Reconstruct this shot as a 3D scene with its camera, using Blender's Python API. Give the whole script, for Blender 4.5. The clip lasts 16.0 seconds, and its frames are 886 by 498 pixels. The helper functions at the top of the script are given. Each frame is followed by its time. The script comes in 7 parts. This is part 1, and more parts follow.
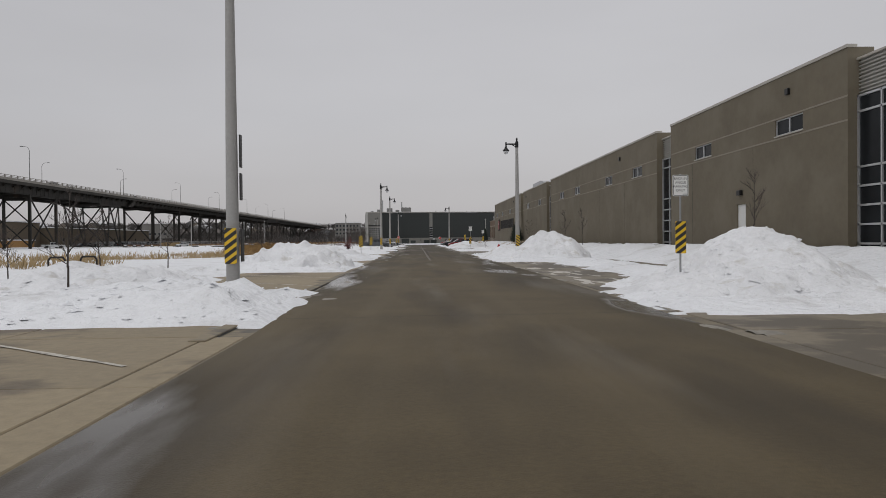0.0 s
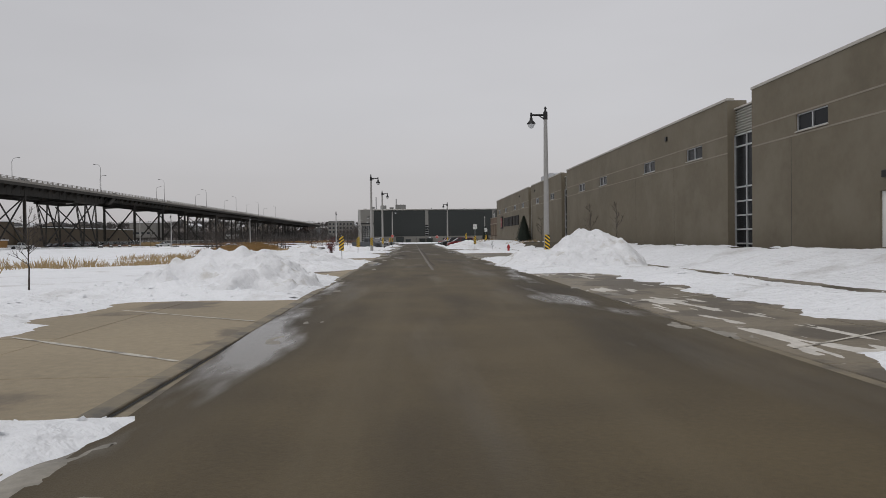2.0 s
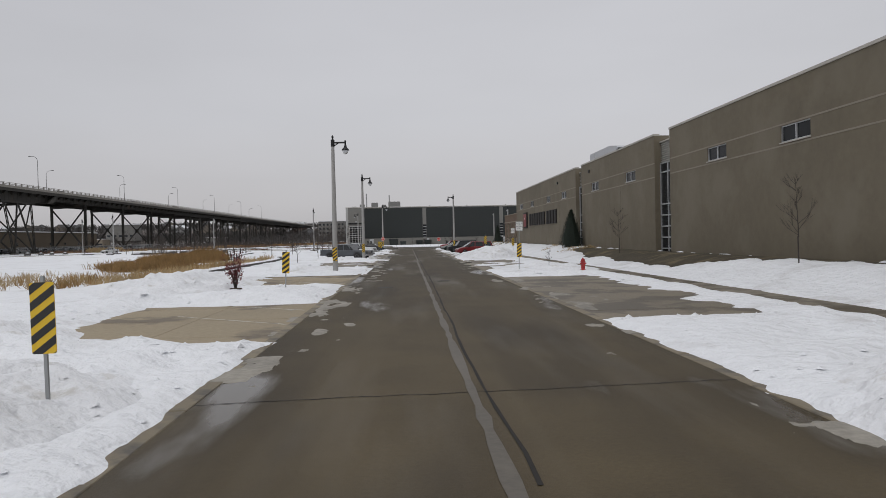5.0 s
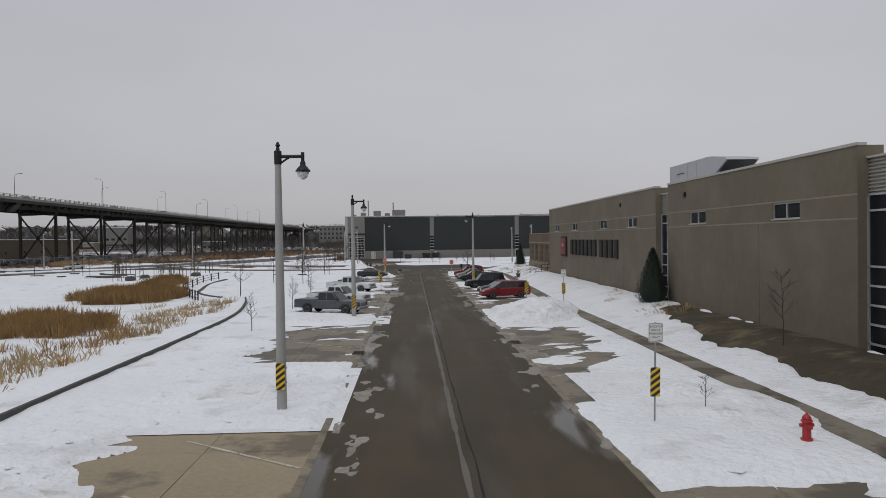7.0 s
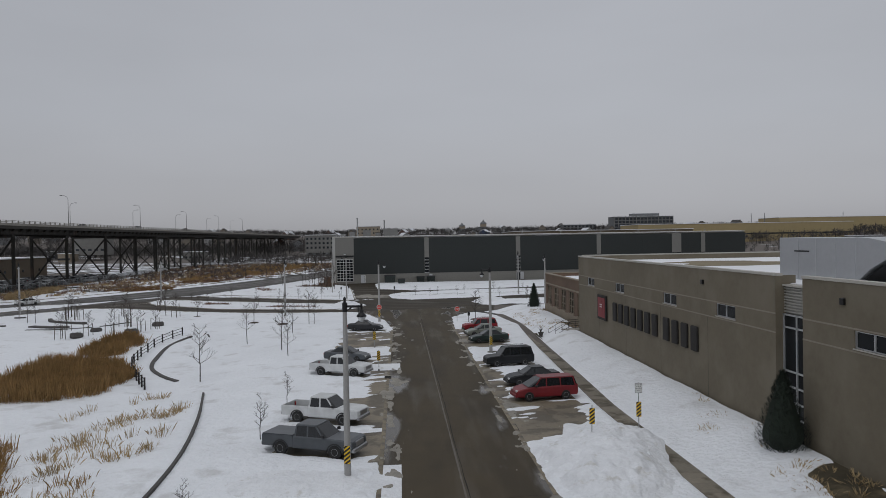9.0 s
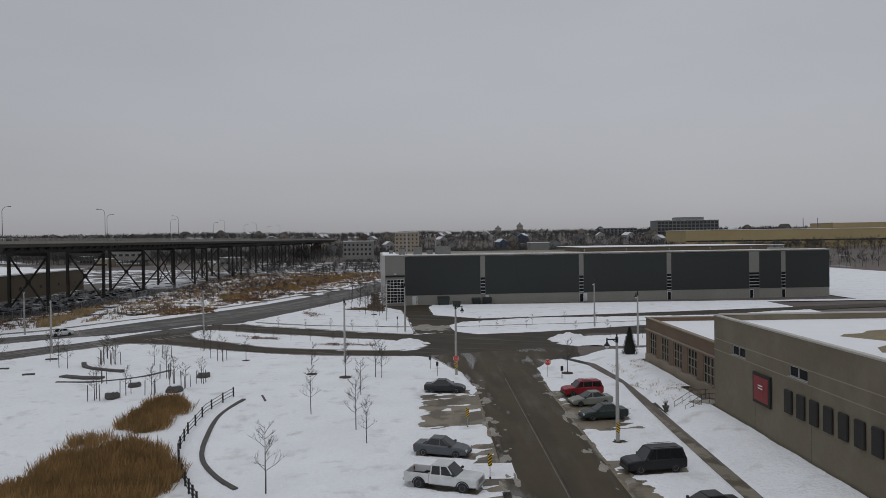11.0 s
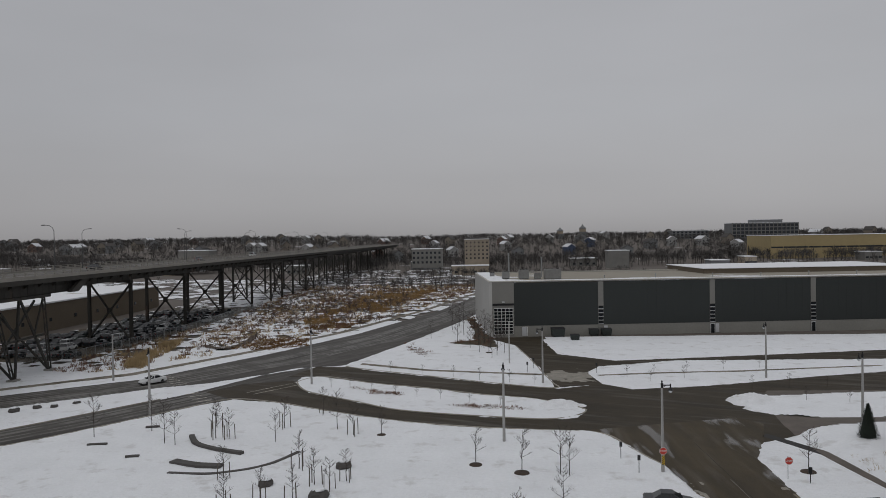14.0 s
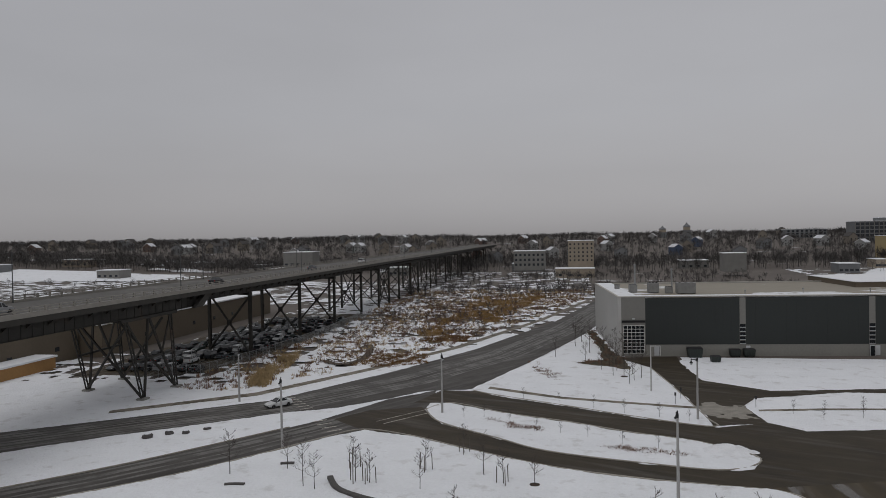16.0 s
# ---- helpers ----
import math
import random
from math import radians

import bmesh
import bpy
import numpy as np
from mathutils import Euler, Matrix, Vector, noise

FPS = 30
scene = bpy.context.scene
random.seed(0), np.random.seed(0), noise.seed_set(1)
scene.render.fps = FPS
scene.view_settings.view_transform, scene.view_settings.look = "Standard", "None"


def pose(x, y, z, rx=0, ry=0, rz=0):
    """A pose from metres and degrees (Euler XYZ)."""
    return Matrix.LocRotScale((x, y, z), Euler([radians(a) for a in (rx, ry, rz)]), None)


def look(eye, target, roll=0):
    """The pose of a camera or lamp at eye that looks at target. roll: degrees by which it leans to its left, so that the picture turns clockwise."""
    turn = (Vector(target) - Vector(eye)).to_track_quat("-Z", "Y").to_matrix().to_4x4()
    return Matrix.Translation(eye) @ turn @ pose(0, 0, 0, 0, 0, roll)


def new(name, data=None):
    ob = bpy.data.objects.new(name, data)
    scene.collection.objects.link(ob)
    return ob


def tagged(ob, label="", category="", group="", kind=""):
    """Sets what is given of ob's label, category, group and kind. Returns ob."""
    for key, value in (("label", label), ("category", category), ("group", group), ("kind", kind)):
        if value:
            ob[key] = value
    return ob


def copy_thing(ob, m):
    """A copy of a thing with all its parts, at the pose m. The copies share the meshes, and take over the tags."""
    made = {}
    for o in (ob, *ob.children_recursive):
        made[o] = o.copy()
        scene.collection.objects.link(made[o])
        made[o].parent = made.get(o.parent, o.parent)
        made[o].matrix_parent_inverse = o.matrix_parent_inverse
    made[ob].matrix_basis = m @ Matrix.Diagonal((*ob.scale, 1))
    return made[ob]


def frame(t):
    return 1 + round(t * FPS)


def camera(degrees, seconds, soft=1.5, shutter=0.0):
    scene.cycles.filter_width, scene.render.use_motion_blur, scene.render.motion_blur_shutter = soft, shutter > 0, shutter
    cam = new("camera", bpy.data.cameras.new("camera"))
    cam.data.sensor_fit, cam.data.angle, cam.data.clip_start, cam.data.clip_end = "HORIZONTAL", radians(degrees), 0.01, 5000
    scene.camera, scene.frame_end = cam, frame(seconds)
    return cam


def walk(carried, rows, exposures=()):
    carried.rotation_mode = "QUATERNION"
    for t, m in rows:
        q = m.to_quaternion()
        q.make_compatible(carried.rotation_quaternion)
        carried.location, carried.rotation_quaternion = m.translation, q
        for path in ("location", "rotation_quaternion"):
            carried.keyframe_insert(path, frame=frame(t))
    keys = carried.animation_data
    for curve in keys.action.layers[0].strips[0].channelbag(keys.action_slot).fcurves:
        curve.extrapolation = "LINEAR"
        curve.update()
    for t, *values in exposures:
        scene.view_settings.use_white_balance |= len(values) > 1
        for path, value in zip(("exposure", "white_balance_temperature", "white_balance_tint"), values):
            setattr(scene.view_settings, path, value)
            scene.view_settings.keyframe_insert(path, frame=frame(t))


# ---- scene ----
cam = camera(62.5, 16.0, soft=0.5)
# seconds, eye x y z in metres, yaw, pitch, lean in degrees
PATH = [
    (0, -0.189, 3.601, 1.464, -2.004, -0.703, -0.509),
    (0.5, -0.157, 6.113, 1.433, -2.043, -0.721, -0.574),
    (1, -0.152, 9.248, 1.441, -2.134, -0.737, -0.637),
    (1.5, -0.223, 13.027, 1.527, -2.266, -0.774, -0.677),
    (2, -0.342, 17.418, 1.693, -2.410, -0.866, -0.695),
    (2.5, -0.359, 22.340, 1.839, -2.425, -0.925, -0.742),
    (3, -0.252, 27.905, 1.965, -2.315, -0.933, -0.871),
    (3.5, -0.159, 34.138, 2.139, -2.326, -1.010, -1.034),
    (4, -0.371, 41.269, 2.100, -2.779, -0.927, -1.091),
    (4.5, -0.368, 48.344, 2.135, -2.897, -0.907, -1.152),
    (5, -0.218, 55.274, 2.336, -2.725, -0.904, -1.210),
    (5.5, -0.111, 62.063, 2.812, -2.521, -0.903, -1.239),
    (6, -0.193, 68.735, 3.623, -2.506, -0.884, -1.187),
    (6.5, -0.379, 74.430, 4.694, -2.462, -0.850, -1.014),
    (7, -0.609, 79.809, 6.016, -2.395, -0.807, -0.777),
    (7.5, -0.881, 84.809, 7.570, -2.274, -0.792, -0.561),
    (8, -1.205, 89.362, 9.260, -2.306, -0.814, -0.498),
    (8.5, -1.591, 93.604, 10.894, -2.717, -0.817, -0.650),
    (9, -2.232, 97.679, 12.281, -3.396, -0.777, -0.977),
    (9.5, -3.474, 101.629, 13.664, -4.011, -0.745, -1.043),
    (10, -5.158, 105.491, 15.052, -4.024, -0.740, -0.896),
    (10.5, -6.938, 109.280, 16.427, -3.015, -0.771, -0.752),
    (11, -8.573, 112.984, 17.768, -1.002, -0.830, -0.775),
    (11.5, -10.576, 116.028, 19.126, 1.111, -0.832, -0.825),
    (12, -12.895, 119.430, 20.365, 2.558, -0.839, -0.837),
    (12.5, -15.559, 123.169, 21.420, 3.029, -0.840, -0.821),
    (13, -18.285, 126.670, 22.372, 3.007, -0.842, -0.815),
    (13.5, -20.970, 129.666, 23.292, 2.966, -0.865, -0.848),
    (14, -23.658, 132.332, 24.202, 2.845, -0.902, -0.927),
    (14.5, -26.326, 134.824, 25.154, 2.963, -0.935, -0.990),
    (15, -28.656, 136.891, 26.103, 4.240, -0.945, -1.072),
    (15.5, -30.392, 138.723, 27.015, 6.859, -0.992, -1.184),
    (16, -31.598, 140.191, 27.917, 9.975, -1.072, -1.040),
]
walk(cam, [(t, pose(x, y, z, 90 + pitch, -lean, yaw)) for t, x, y, z, yaw, pitch, lean in PATH],
     [(0, -0.48, 6600, 11), (3.5, -0.36, 6550, 11), (6, -0.38, 6450, 11), (7, -0.52, 6400, 11), (8.5, -0.76, 6250, 10), (11, -0.79, 6300, 10), (11.5, -0.89, 6350, 10), (12.5, -0.89, 6400, 10), (13.5, -0.88, 6450, 10), (16, -0.88, 6500, 11)])

# ---- sky and light: an overcast winter day ----
world = bpy.data.worlds.new("overcast_sky")
scene.world = world
world.use_nodes = True
wt = world.node_tree
wt.nodes.clear()
w_out = wt.nodes.new("ShaderNodeOutputWorld")
w_bg = wt.nodes.new("ShaderNodeBackground")
w_sky = wt.nodes.new("ShaderNodeTexSky")
w_sky.sky_type = "NISHITA"
w_sky.sun_disc = False
w_sky.sun_elevation, w_sky.sun_rotation = radians(32), radians(200)
w_grey = wt.nodes.new("ShaderNodeHueSaturation")
w_grey.inputs["Saturation"].default_value = 0.0
w_grey.inputs["Value"].default_value = 0.04
w_co = wt.nodes.new("ShaderNodeTexCoord")
w_sep = wt.nodes.new("ShaderNodeSeparateXYZ")
w_ramp = wt.nodes.new("ShaderNodeValToRGB")
el = w_ramp.color_ramp.elements
el[0].position, el[0].color = 0.0, (0.392, 0.380, 0.388, 1)
el[1].position, el[1].color = 1.0, (0.98, 0.99, 1.02, 1)
for p, c in ((0.06, (0.402, 0.398, 0.412, 1)), (0.16, (0.445, 0.457, 0.49, 1)), (0.32, (0.51, 0.522, 0.562, 1))):
    e = w_ramp.color_ramp.elements.new(p)
    e.color = c
w_noise = wt.nodes.new("ShaderNodeTexNoise")
w_noise.inputs["Scale"].default_value = 2.2
w_noise.inputs["Detail"].default_value = 4
w_nr = wt.nodes.new("ShaderNodeMapRange")
w_nr.inputs["To Min"].default_value, w_nr.inputs["To Max"].default_value = 0.86, 1.13
w_mul = wt.nodes.new("ShaderNodeMixRGB")
w_mul.blend_type, w_mul.inputs[0].default_value = "MULTIPLY", 1.0
w_add = wt.nodes.new("ShaderNodeMixRGB")
w_add.blend_type, w_add.inputs[0].default_value = "ADD", 1.0
wt.links.new(w_co.outputs["Generated"], w_sep.inputs[0])
wt.links.new(w_sep.outputs["Z"], w_ramp.inputs[0])
w_map = wt.nodes.new("ShaderNodeMapping")
w_map.inputs["Scale"].default_value = (1.0, 1.0, 3.2)
wt.links.new(w_co.outputs["Generated"], w_map.inputs["Vector"])
wt.links.new(w_map.outputs[0], w_noise.inputs["Vector"])
wt.links.new(w_noise.outputs["Fac"], w_nr.inputs["Value"])
wt.links.new(w_ramp.outputs["Color"], w_mul.inputs[1])
wt.links.new(w_nr.outputs["Result"], w_mul.inputs[2])
wt.links.new(w_sky.outputs["Color"], w_grey.inputs["Color"])
wt.links.new(w_mul.outputs["Color"], w_add.inputs[1])
wt.links.new(w_grey.outputs["Color"], w_add.inputs[2])
wt.links.new(w_add.outputs["Color"], w_bg.inputs["Color"])
w_bg.inputs["Strength"].default_value = 1.0
wt.links.new(w_bg.outputs[0], w_out.inputs[0])

sun = new("sun", bpy.data.lights.new("sun", "SUN"))
sun.data.energy, sun.data.angle, sun.data.color = 0.5, radians(40), (1.0, 0.97, 0.93)
sun.matrix_world = look((0, 0, 80), (25, 45, 0))


# ---- mesh helpers ----
class Build:
    """Gathers plain faces for one mesh."""

    def __init__(self):
        self.v, self.f = [], []

    def quad(self, *pts):
        n = len(self.v)
        self.v += [tuple(p) for p in pts]
        self.f.append(tuple(range(n, n + len(pts))))
        return self

    def box(self, x0, y0, z0, x1, y1, z1, m=None):
        n = len(self.v)
        c = [(x0, y0, z0), (x1, y0, z0), (x1, y1, z0), (x0, y1, z0), (x0, y0, z1), (x1, y0, z1), (x1, y1, z1), (x0, y1, z1)]
        self.v += [tuple(m @ Vector(p)) for p in c] if m else c
        self.f += [tuple(n + i for i in q) for q in ((3, 2, 1, 0), (4, 5, 6, 7), (0, 1, 5, 4), (1, 2, 6, 5), (2, 3, 7, 6), (3, 0, 4, 7))]
        return self

    def soft_box(self, x0, y0, z0, x1, y1, z1, b=0.02, m=None):
        """A box with chamfered upright edges and top."""
        poly = [(x0 + b, y0), (x1 - b, y0), (x1, y0 + b), (x1, y1 - b), (x1 - b, y1), (x0 + b, y1), (x0, y1 - b), (x0, y0 + b)]
        cx, cy = (x0 + x1) / 2, (y0 + y1) / 2
        sx, sy = 1 - 2 * b / max(x1 - x0, 4 * b), 1 - 2 * b / max(y1 - y0, 4 * b)
        rings = [[(x, y, z0) for x, y in poly], [(x, y, z1 - b) for x, y in poly],
                 [(cx + (x - cx) * sx, cy + (y - cy) * sy, z1) for x, y in poly]]
        return self.loft(rings, m)

    def loft(self, rings, m=None, cap=True, closed=True):
        n, k = len(self.v), len(rings[0])
        for r in rings:
            self.v += [tuple(m @ Vector(p)) for p in r] if m else [tuple(p) for p in r]
        for i in range(len(rings) - 1):
            for j in range(k if closed else k - 1):
                a, b = n + i * k + j, n + i * k + (j + 1) % k
                self.f.append((a, b, b + k, a + k))
        if cap and closed:
            self.f.append(tuple(n + j for j in reversed(range(k))))
            self.f.append(tuple(n + (len(rings) - 1) * k + j for j in range(k)))
        return self

    def prism(self, poly, z0, z1):
        return self.loft([[(x, y, z0) for x, y in poly], [(x, y, z1) for x, y in poly]])

    def rod(self, p0, p1, r0, r1=None, n=8):
        p0, p1 = Vector(p0), Vector(p1)
        r1 = r0 if r1 is None else r1
        ax = (p1 - p0).normalized()
        u = ax.orthogonal().normalized()
        w = ax.cross(u)
        ring = lambda p, r: [p + (u * math.cos(a) + w * math.sin(a)) * r for a in (2 * math.pi * i / n for i in range(n))]
        return self.loft([ring(p0, r0), ring(p1, r1)])

    def tube(self, pts, r, n=6):
        for a, b in zip(pts, pts[1:]):
            self.rod(a, b, r, r, n)
        return self

    def turned(self, profile, n=16, at=(0, 0, 0)):
        """A body of revolution round z from (radius, height) pairs."""
        x, y, z = at
        return self.loft([[(x + r * math.cos(2 * math.pi * i / n), y + r * math.sin(2 * math.pi * i / n), z + h) for i in range(n)] for r, h in profile])

    def mesh(self, name, mat, smooth=False):
        me = bpy.data.meshes.new(name)
        me.from_pydata(self.v, [], self.f)
        me.validate()
        me.materials.append(mat)
        if smooth:
            me.polygons.foreach_set("use_smooth", [True] * len(me.polygons))
        me.update()
        return me


def part(name, b, mat, parent=None, label="", smooth=False, m=None):
    ob = new(name, b.mesh(name, mat, smooth))
    ob.parent = parent
    if m:
        ob.matrix_basis = m
    return tagged(ob, label) if label else ob


def thing(name, label, category, group="", m=None, kind=""):
    ob = new(name)
    ob.empty_display_size = 0.3
    if m:
        ob.matrix_basis = m
    return tagged(ob, label, category, group, kind)


# ---- materials ----
def material(name, colour, rough=0.8, metal=0.0, vary=0.12, grain=3.0, stain=0.3, bump=0.15, bump_scale=None, second=None, second_at=0.62, spread=0.08,
             per_object=0.0, coat=0.0, bump_dist=0.02, placed=False):
    """A surface with fine grain, broad stains and relief; second: a colour that shows in patches; placed: the pattern runs on from piece to piece."""
    mt = bpy.data.materials.new(name)
    mt.use_nodes = True
    t = mt.node_tree
    bs = t.nodes["Principled BSDF"]
    bs.inputs["Roughness"].default_value, bs.inputs["Metallic"].default_value = rough, metal
    if coat:
        bs.inputs["Coat Weight"].default_value, bs.inputs["Coat Roughness"].default_value = coat, 0.08
    co = t.nodes.new("ShaderNodeTexCoord")
    src = t.nodes.new("ShaderNodeNewGeometry").outputs["Position"] if placed else co.outputs["Object"]
    fine = t.nodes.new("ShaderNodeTexNoise")
    fine.inputs["Scale"].default_value, fine.inputs["Detail"].default_value, fine.inputs["Roughness"].default_value = grain, 5, 0.65
    t.links.new(src, fine.inputs["Vector"])
    wide = t.nodes.new("ShaderNodeTexNoise")
    wide.inputs["Scale"].default_value, wide.inputs["Detail"].default_value = stain, 4
    t.links.new(src, wide.inputs["Vector"])
    add = t.nodes.new("ShaderNodeMath")
    add.operation = "ADD"
    t.links.new(fine.outputs["Fac"], add.inputs[0])
    t.links.new(wide.outputs["Fac"], add.inputs[1])
    rng = t.nodes.new("ShaderNodeMapRange")
    rng.inputs["From Min"].default_value, rng.inputs["From Max"].default_value = 0.65, 1.35
    rng.inputs["To Min"].default_value, rng.inputs["To Max"].default_value = 1 - vary, 1 + vary
    t.links.new(add.outputs[0], rng.inputs["Value"])
    mul = t.nodes.new("ShaderNodeMixRGB")
    mul.blend_type, mul.inputs[0].default_value = "MULTIPLY", 1.0
    mul.inputs[1].default_value = (*colour, 1)
    t.links.new(rng.outputs[0], mul.inputs[2])
    col = mul.outputs[0]
    if second:
        third = t.nodes.new("ShaderNodeTexNoise")
        third.inputs["Scale"].default_value, third.inputs["Detail"].default_value, third.inputs["Roughness"].default_value = stain * 1.7, 6, 0.6
        t.links.new(src, third.inputs["Vector"])
        sm = t.nodes.new("ShaderNodeMapRange")
        sm.inputs["From Min"].default_value, sm.inputs["From Max"].default_value = second_at - spread, second_at + spread
        t.links.new(third.outputs["Fac"], sm.inputs["Value"])
        mx = t.nodes.new("ShaderNodeMixRGB")
        t.links.new(sm.outputs[0], mx.inputs[0])
        t.links.new(col, mx.inputs[1])
        mx.inputs[2].default_value = (*second, 1)
        col = mx.outputs[0]
    if per_object:
        oi = t.nodes.new("ShaderNodeObjectInfo")
        pr = t.nodes.new("ShaderNodeMapRange")
        pr.inputs["To Min"].default_value, pr.inputs["To Max"].default_value = 1 - per_object, 1 + per_object
        t.links.new(oi.outputs["Random"], pr.inputs["Value"])
        m2 = t.nodes.new("ShaderNodeMixRGB")
        m2.blend_type, m2.inputs[0].default_value = "MULTIPLY", 1.0
        t.links.new(col, m2.inputs[1])
        t.links.new(pr.outputs[0], m2.inputs[2])
        col = m2.outputs[0]
    t.links.new(col, bs.inputs["Base Color"])
    if bump:
        bt = t.nodes.new("ShaderNodeTexNoise")
        bt.inputs["Scale"].default_value, bt.inputs["Detail"].default_value = bump_scale or grain * 2, 5
        t.links.new(src, bt.inputs["Vector"])
        bp = t.nodes.new("ShaderNodeBump")
        bp.inputs["Strength"].default_value, bp.inputs["Distance"].default_value = bump, bump_dist
        t.links.new(bt.outputs["Fac"], bp.inputs["Height"])
        t.links.new(bp.outputs[0], bs.inputs["Normal"])
    return mt


SNOW = material("snow", (0.80, 0.815, 0.84), 0.75, vary=0.06, grain=2.5, stain=0.2, bump=0.9, bump_scale=3.2, bump_dist=0.2, second=(0.62, 0.62, 0.625), second_at=0.63, spread=0.07)
SNOW_ROOF = material("roof_snow", (0.78, 0.79, 0.81), 0.8, vary=0.05, grain=0.5, stain=0.03, second=(0.30, 0.28, 0.22), second_at=0.66, spread=0.02, bump=0.3)
SNOW_PILE = material("ploughed_snow", (0.76, 0.77, 0.79), 0.8, vary=0.10, grain=4, stain=0.6, bump=0.8, bump_scale=5, bump_dist=0.15, second=(0.60, 0.59, 0.57), second_at=0.64, spread=0.05)


def asphalt(name, colour, dark, pale, wet, turn=0.0, damp=0.0):
    """Road surface: fine aggregate, long wheel-track bands along the street, damp patches with less roughness. turn: the street's heading from y, in degrees; damp: how far along y the street is soaked through."""
    mt = material(name, colour, 0.7, vary=0.30, grain=16, stain=0.5, bump=0.5, bump_scale=55, bump_dist=0.012)
    t = mt.node_tree
    bs = t.nodes["Principled BSDF"]
    bs.inputs["Specular IOR Level"].default_value = 0.26
    base = bs.inputs["Base Color"].links[0].from_socket
    co = t.nodes.new("ShaderNodeTexCoord")

    def noise_at(scale, stretch, detail):
        mp = t.nodes.new("ShaderNodeMapping")
        mp.inputs["Scale"].default_value = stretch
        nz = t.nodes.new("ShaderNodeTexNoise")
        nz.inputs["Scale"].default_value, nz.inputs["Detail"].default_value = scale, detail
        vr = t.nodes.new("ShaderNodeVectorRotate")
        vr.rotation_type = "Z_AXIS"
        vr.inputs["Angle"].default_value = radians(-turn)
        t.links.new(co.outputs["Object"], vr.inputs["Vector"])
        t.links.new(vr.outputs[0], mp.inputs["Vector"])
        t.links.new(mp.outputs[0], nz.inputs["Vector"])
        return nz.outputs["Fac"]

    def ranged(src, lo, hi, a, b):
        r = t.nodes.new("ShaderNodeMapRange")
        r.inputs["From Min"].default_value, r.inputs["From Max"].default_value = lo, hi
        r.inputs["To Min"].default_value, r.inputs["To Max"].default_value = a, b
        t.links.new(src, r.inputs["Value"])
        return r.outputs[0]

    def mix(fac, col, other):
        m = t.nodes.new("ShaderNodeMixRGB")
        t.links.new(fac, m.inputs[0])
        t.links.new(col, m.inputs[1])
        m.inputs[2].default_value = (*other, 1)
        return m.outputs[0]

    tracks = noise_at(0.9, (1.0, 0.012, 1.0), 3)
    patch = noise_at(0.35, (1.0, 0.22, 1.0), 5)
    col = mix(ranged(tracks, 0.52, 0.72, 0, 0.75), base, pale)
    col = mix(ranged(patch, 0.5, 0.66, 0, 0.85), col, dark)
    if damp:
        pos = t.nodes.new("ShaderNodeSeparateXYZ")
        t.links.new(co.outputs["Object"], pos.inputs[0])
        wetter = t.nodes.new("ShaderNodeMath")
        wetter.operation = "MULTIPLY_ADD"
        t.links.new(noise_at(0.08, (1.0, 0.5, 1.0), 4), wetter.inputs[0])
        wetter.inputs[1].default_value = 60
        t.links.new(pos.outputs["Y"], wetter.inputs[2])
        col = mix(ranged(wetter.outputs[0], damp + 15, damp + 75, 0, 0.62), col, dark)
    rough_out = ranged(noise_at(0.5, (1.0, 0.12, 1.0), 4), 0.52, 0.7, 0.72, wet)
    if damp:
        def calc(op, a, b):
            m = t.nodes.new("ShaderNodeMath")
            m.operation = op
            for k, v in enumerate((a, b)):
                if isinstance(v, (int, float)):
                    m.inputs[k].default_value = v
                else:
                    t.links.new(v, m.inputs[k])
            return m.outputs[0]

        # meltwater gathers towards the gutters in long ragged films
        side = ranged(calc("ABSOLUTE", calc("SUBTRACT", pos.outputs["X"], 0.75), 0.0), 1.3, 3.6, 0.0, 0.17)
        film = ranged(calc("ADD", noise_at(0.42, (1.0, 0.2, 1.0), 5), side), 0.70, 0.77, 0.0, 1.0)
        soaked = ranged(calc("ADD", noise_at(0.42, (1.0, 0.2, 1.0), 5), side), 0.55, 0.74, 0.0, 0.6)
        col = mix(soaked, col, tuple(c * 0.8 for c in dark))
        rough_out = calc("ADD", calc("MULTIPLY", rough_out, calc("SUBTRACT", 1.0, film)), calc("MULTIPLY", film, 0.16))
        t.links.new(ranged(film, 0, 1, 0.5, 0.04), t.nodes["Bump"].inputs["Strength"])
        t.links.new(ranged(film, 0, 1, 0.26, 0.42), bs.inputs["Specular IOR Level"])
    t.links.new(col, bs.inputs["Base Color"])
    t.links.new(rough_out, bs.inputs["Roughness"])
    return mt


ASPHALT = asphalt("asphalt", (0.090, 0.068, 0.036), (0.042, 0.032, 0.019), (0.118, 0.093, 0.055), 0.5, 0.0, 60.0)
ASPHALT_CROSS = asphalt("cross_street_asphalt", (0.038, 0.029, 0.017), (0.024, 0.018, 0.011), (0.062, 0.049, 0.033), 0.5, 68)
ASPHALT_WORN = asphalt("worn_asphalt", (0.068, 0.062, 0.056), (0.040, 0.036, 0.032), (0.105, 0.10, 0.094), 0.5, -30)
CRACK = material("crack", (0.022, 0.021, 0.02), 0.8, vary=0.2)
CONCRETE = material("concrete_slab", (0.265, 0.215, 0.138), 0.7, vary=0.22, grain=6, stain=0.13, bump=0.25, bump_scale=30, second=(0.135, 0.108, 0.074), second_at=0.575, spread=0.03, per_object=0.08, placed=True)
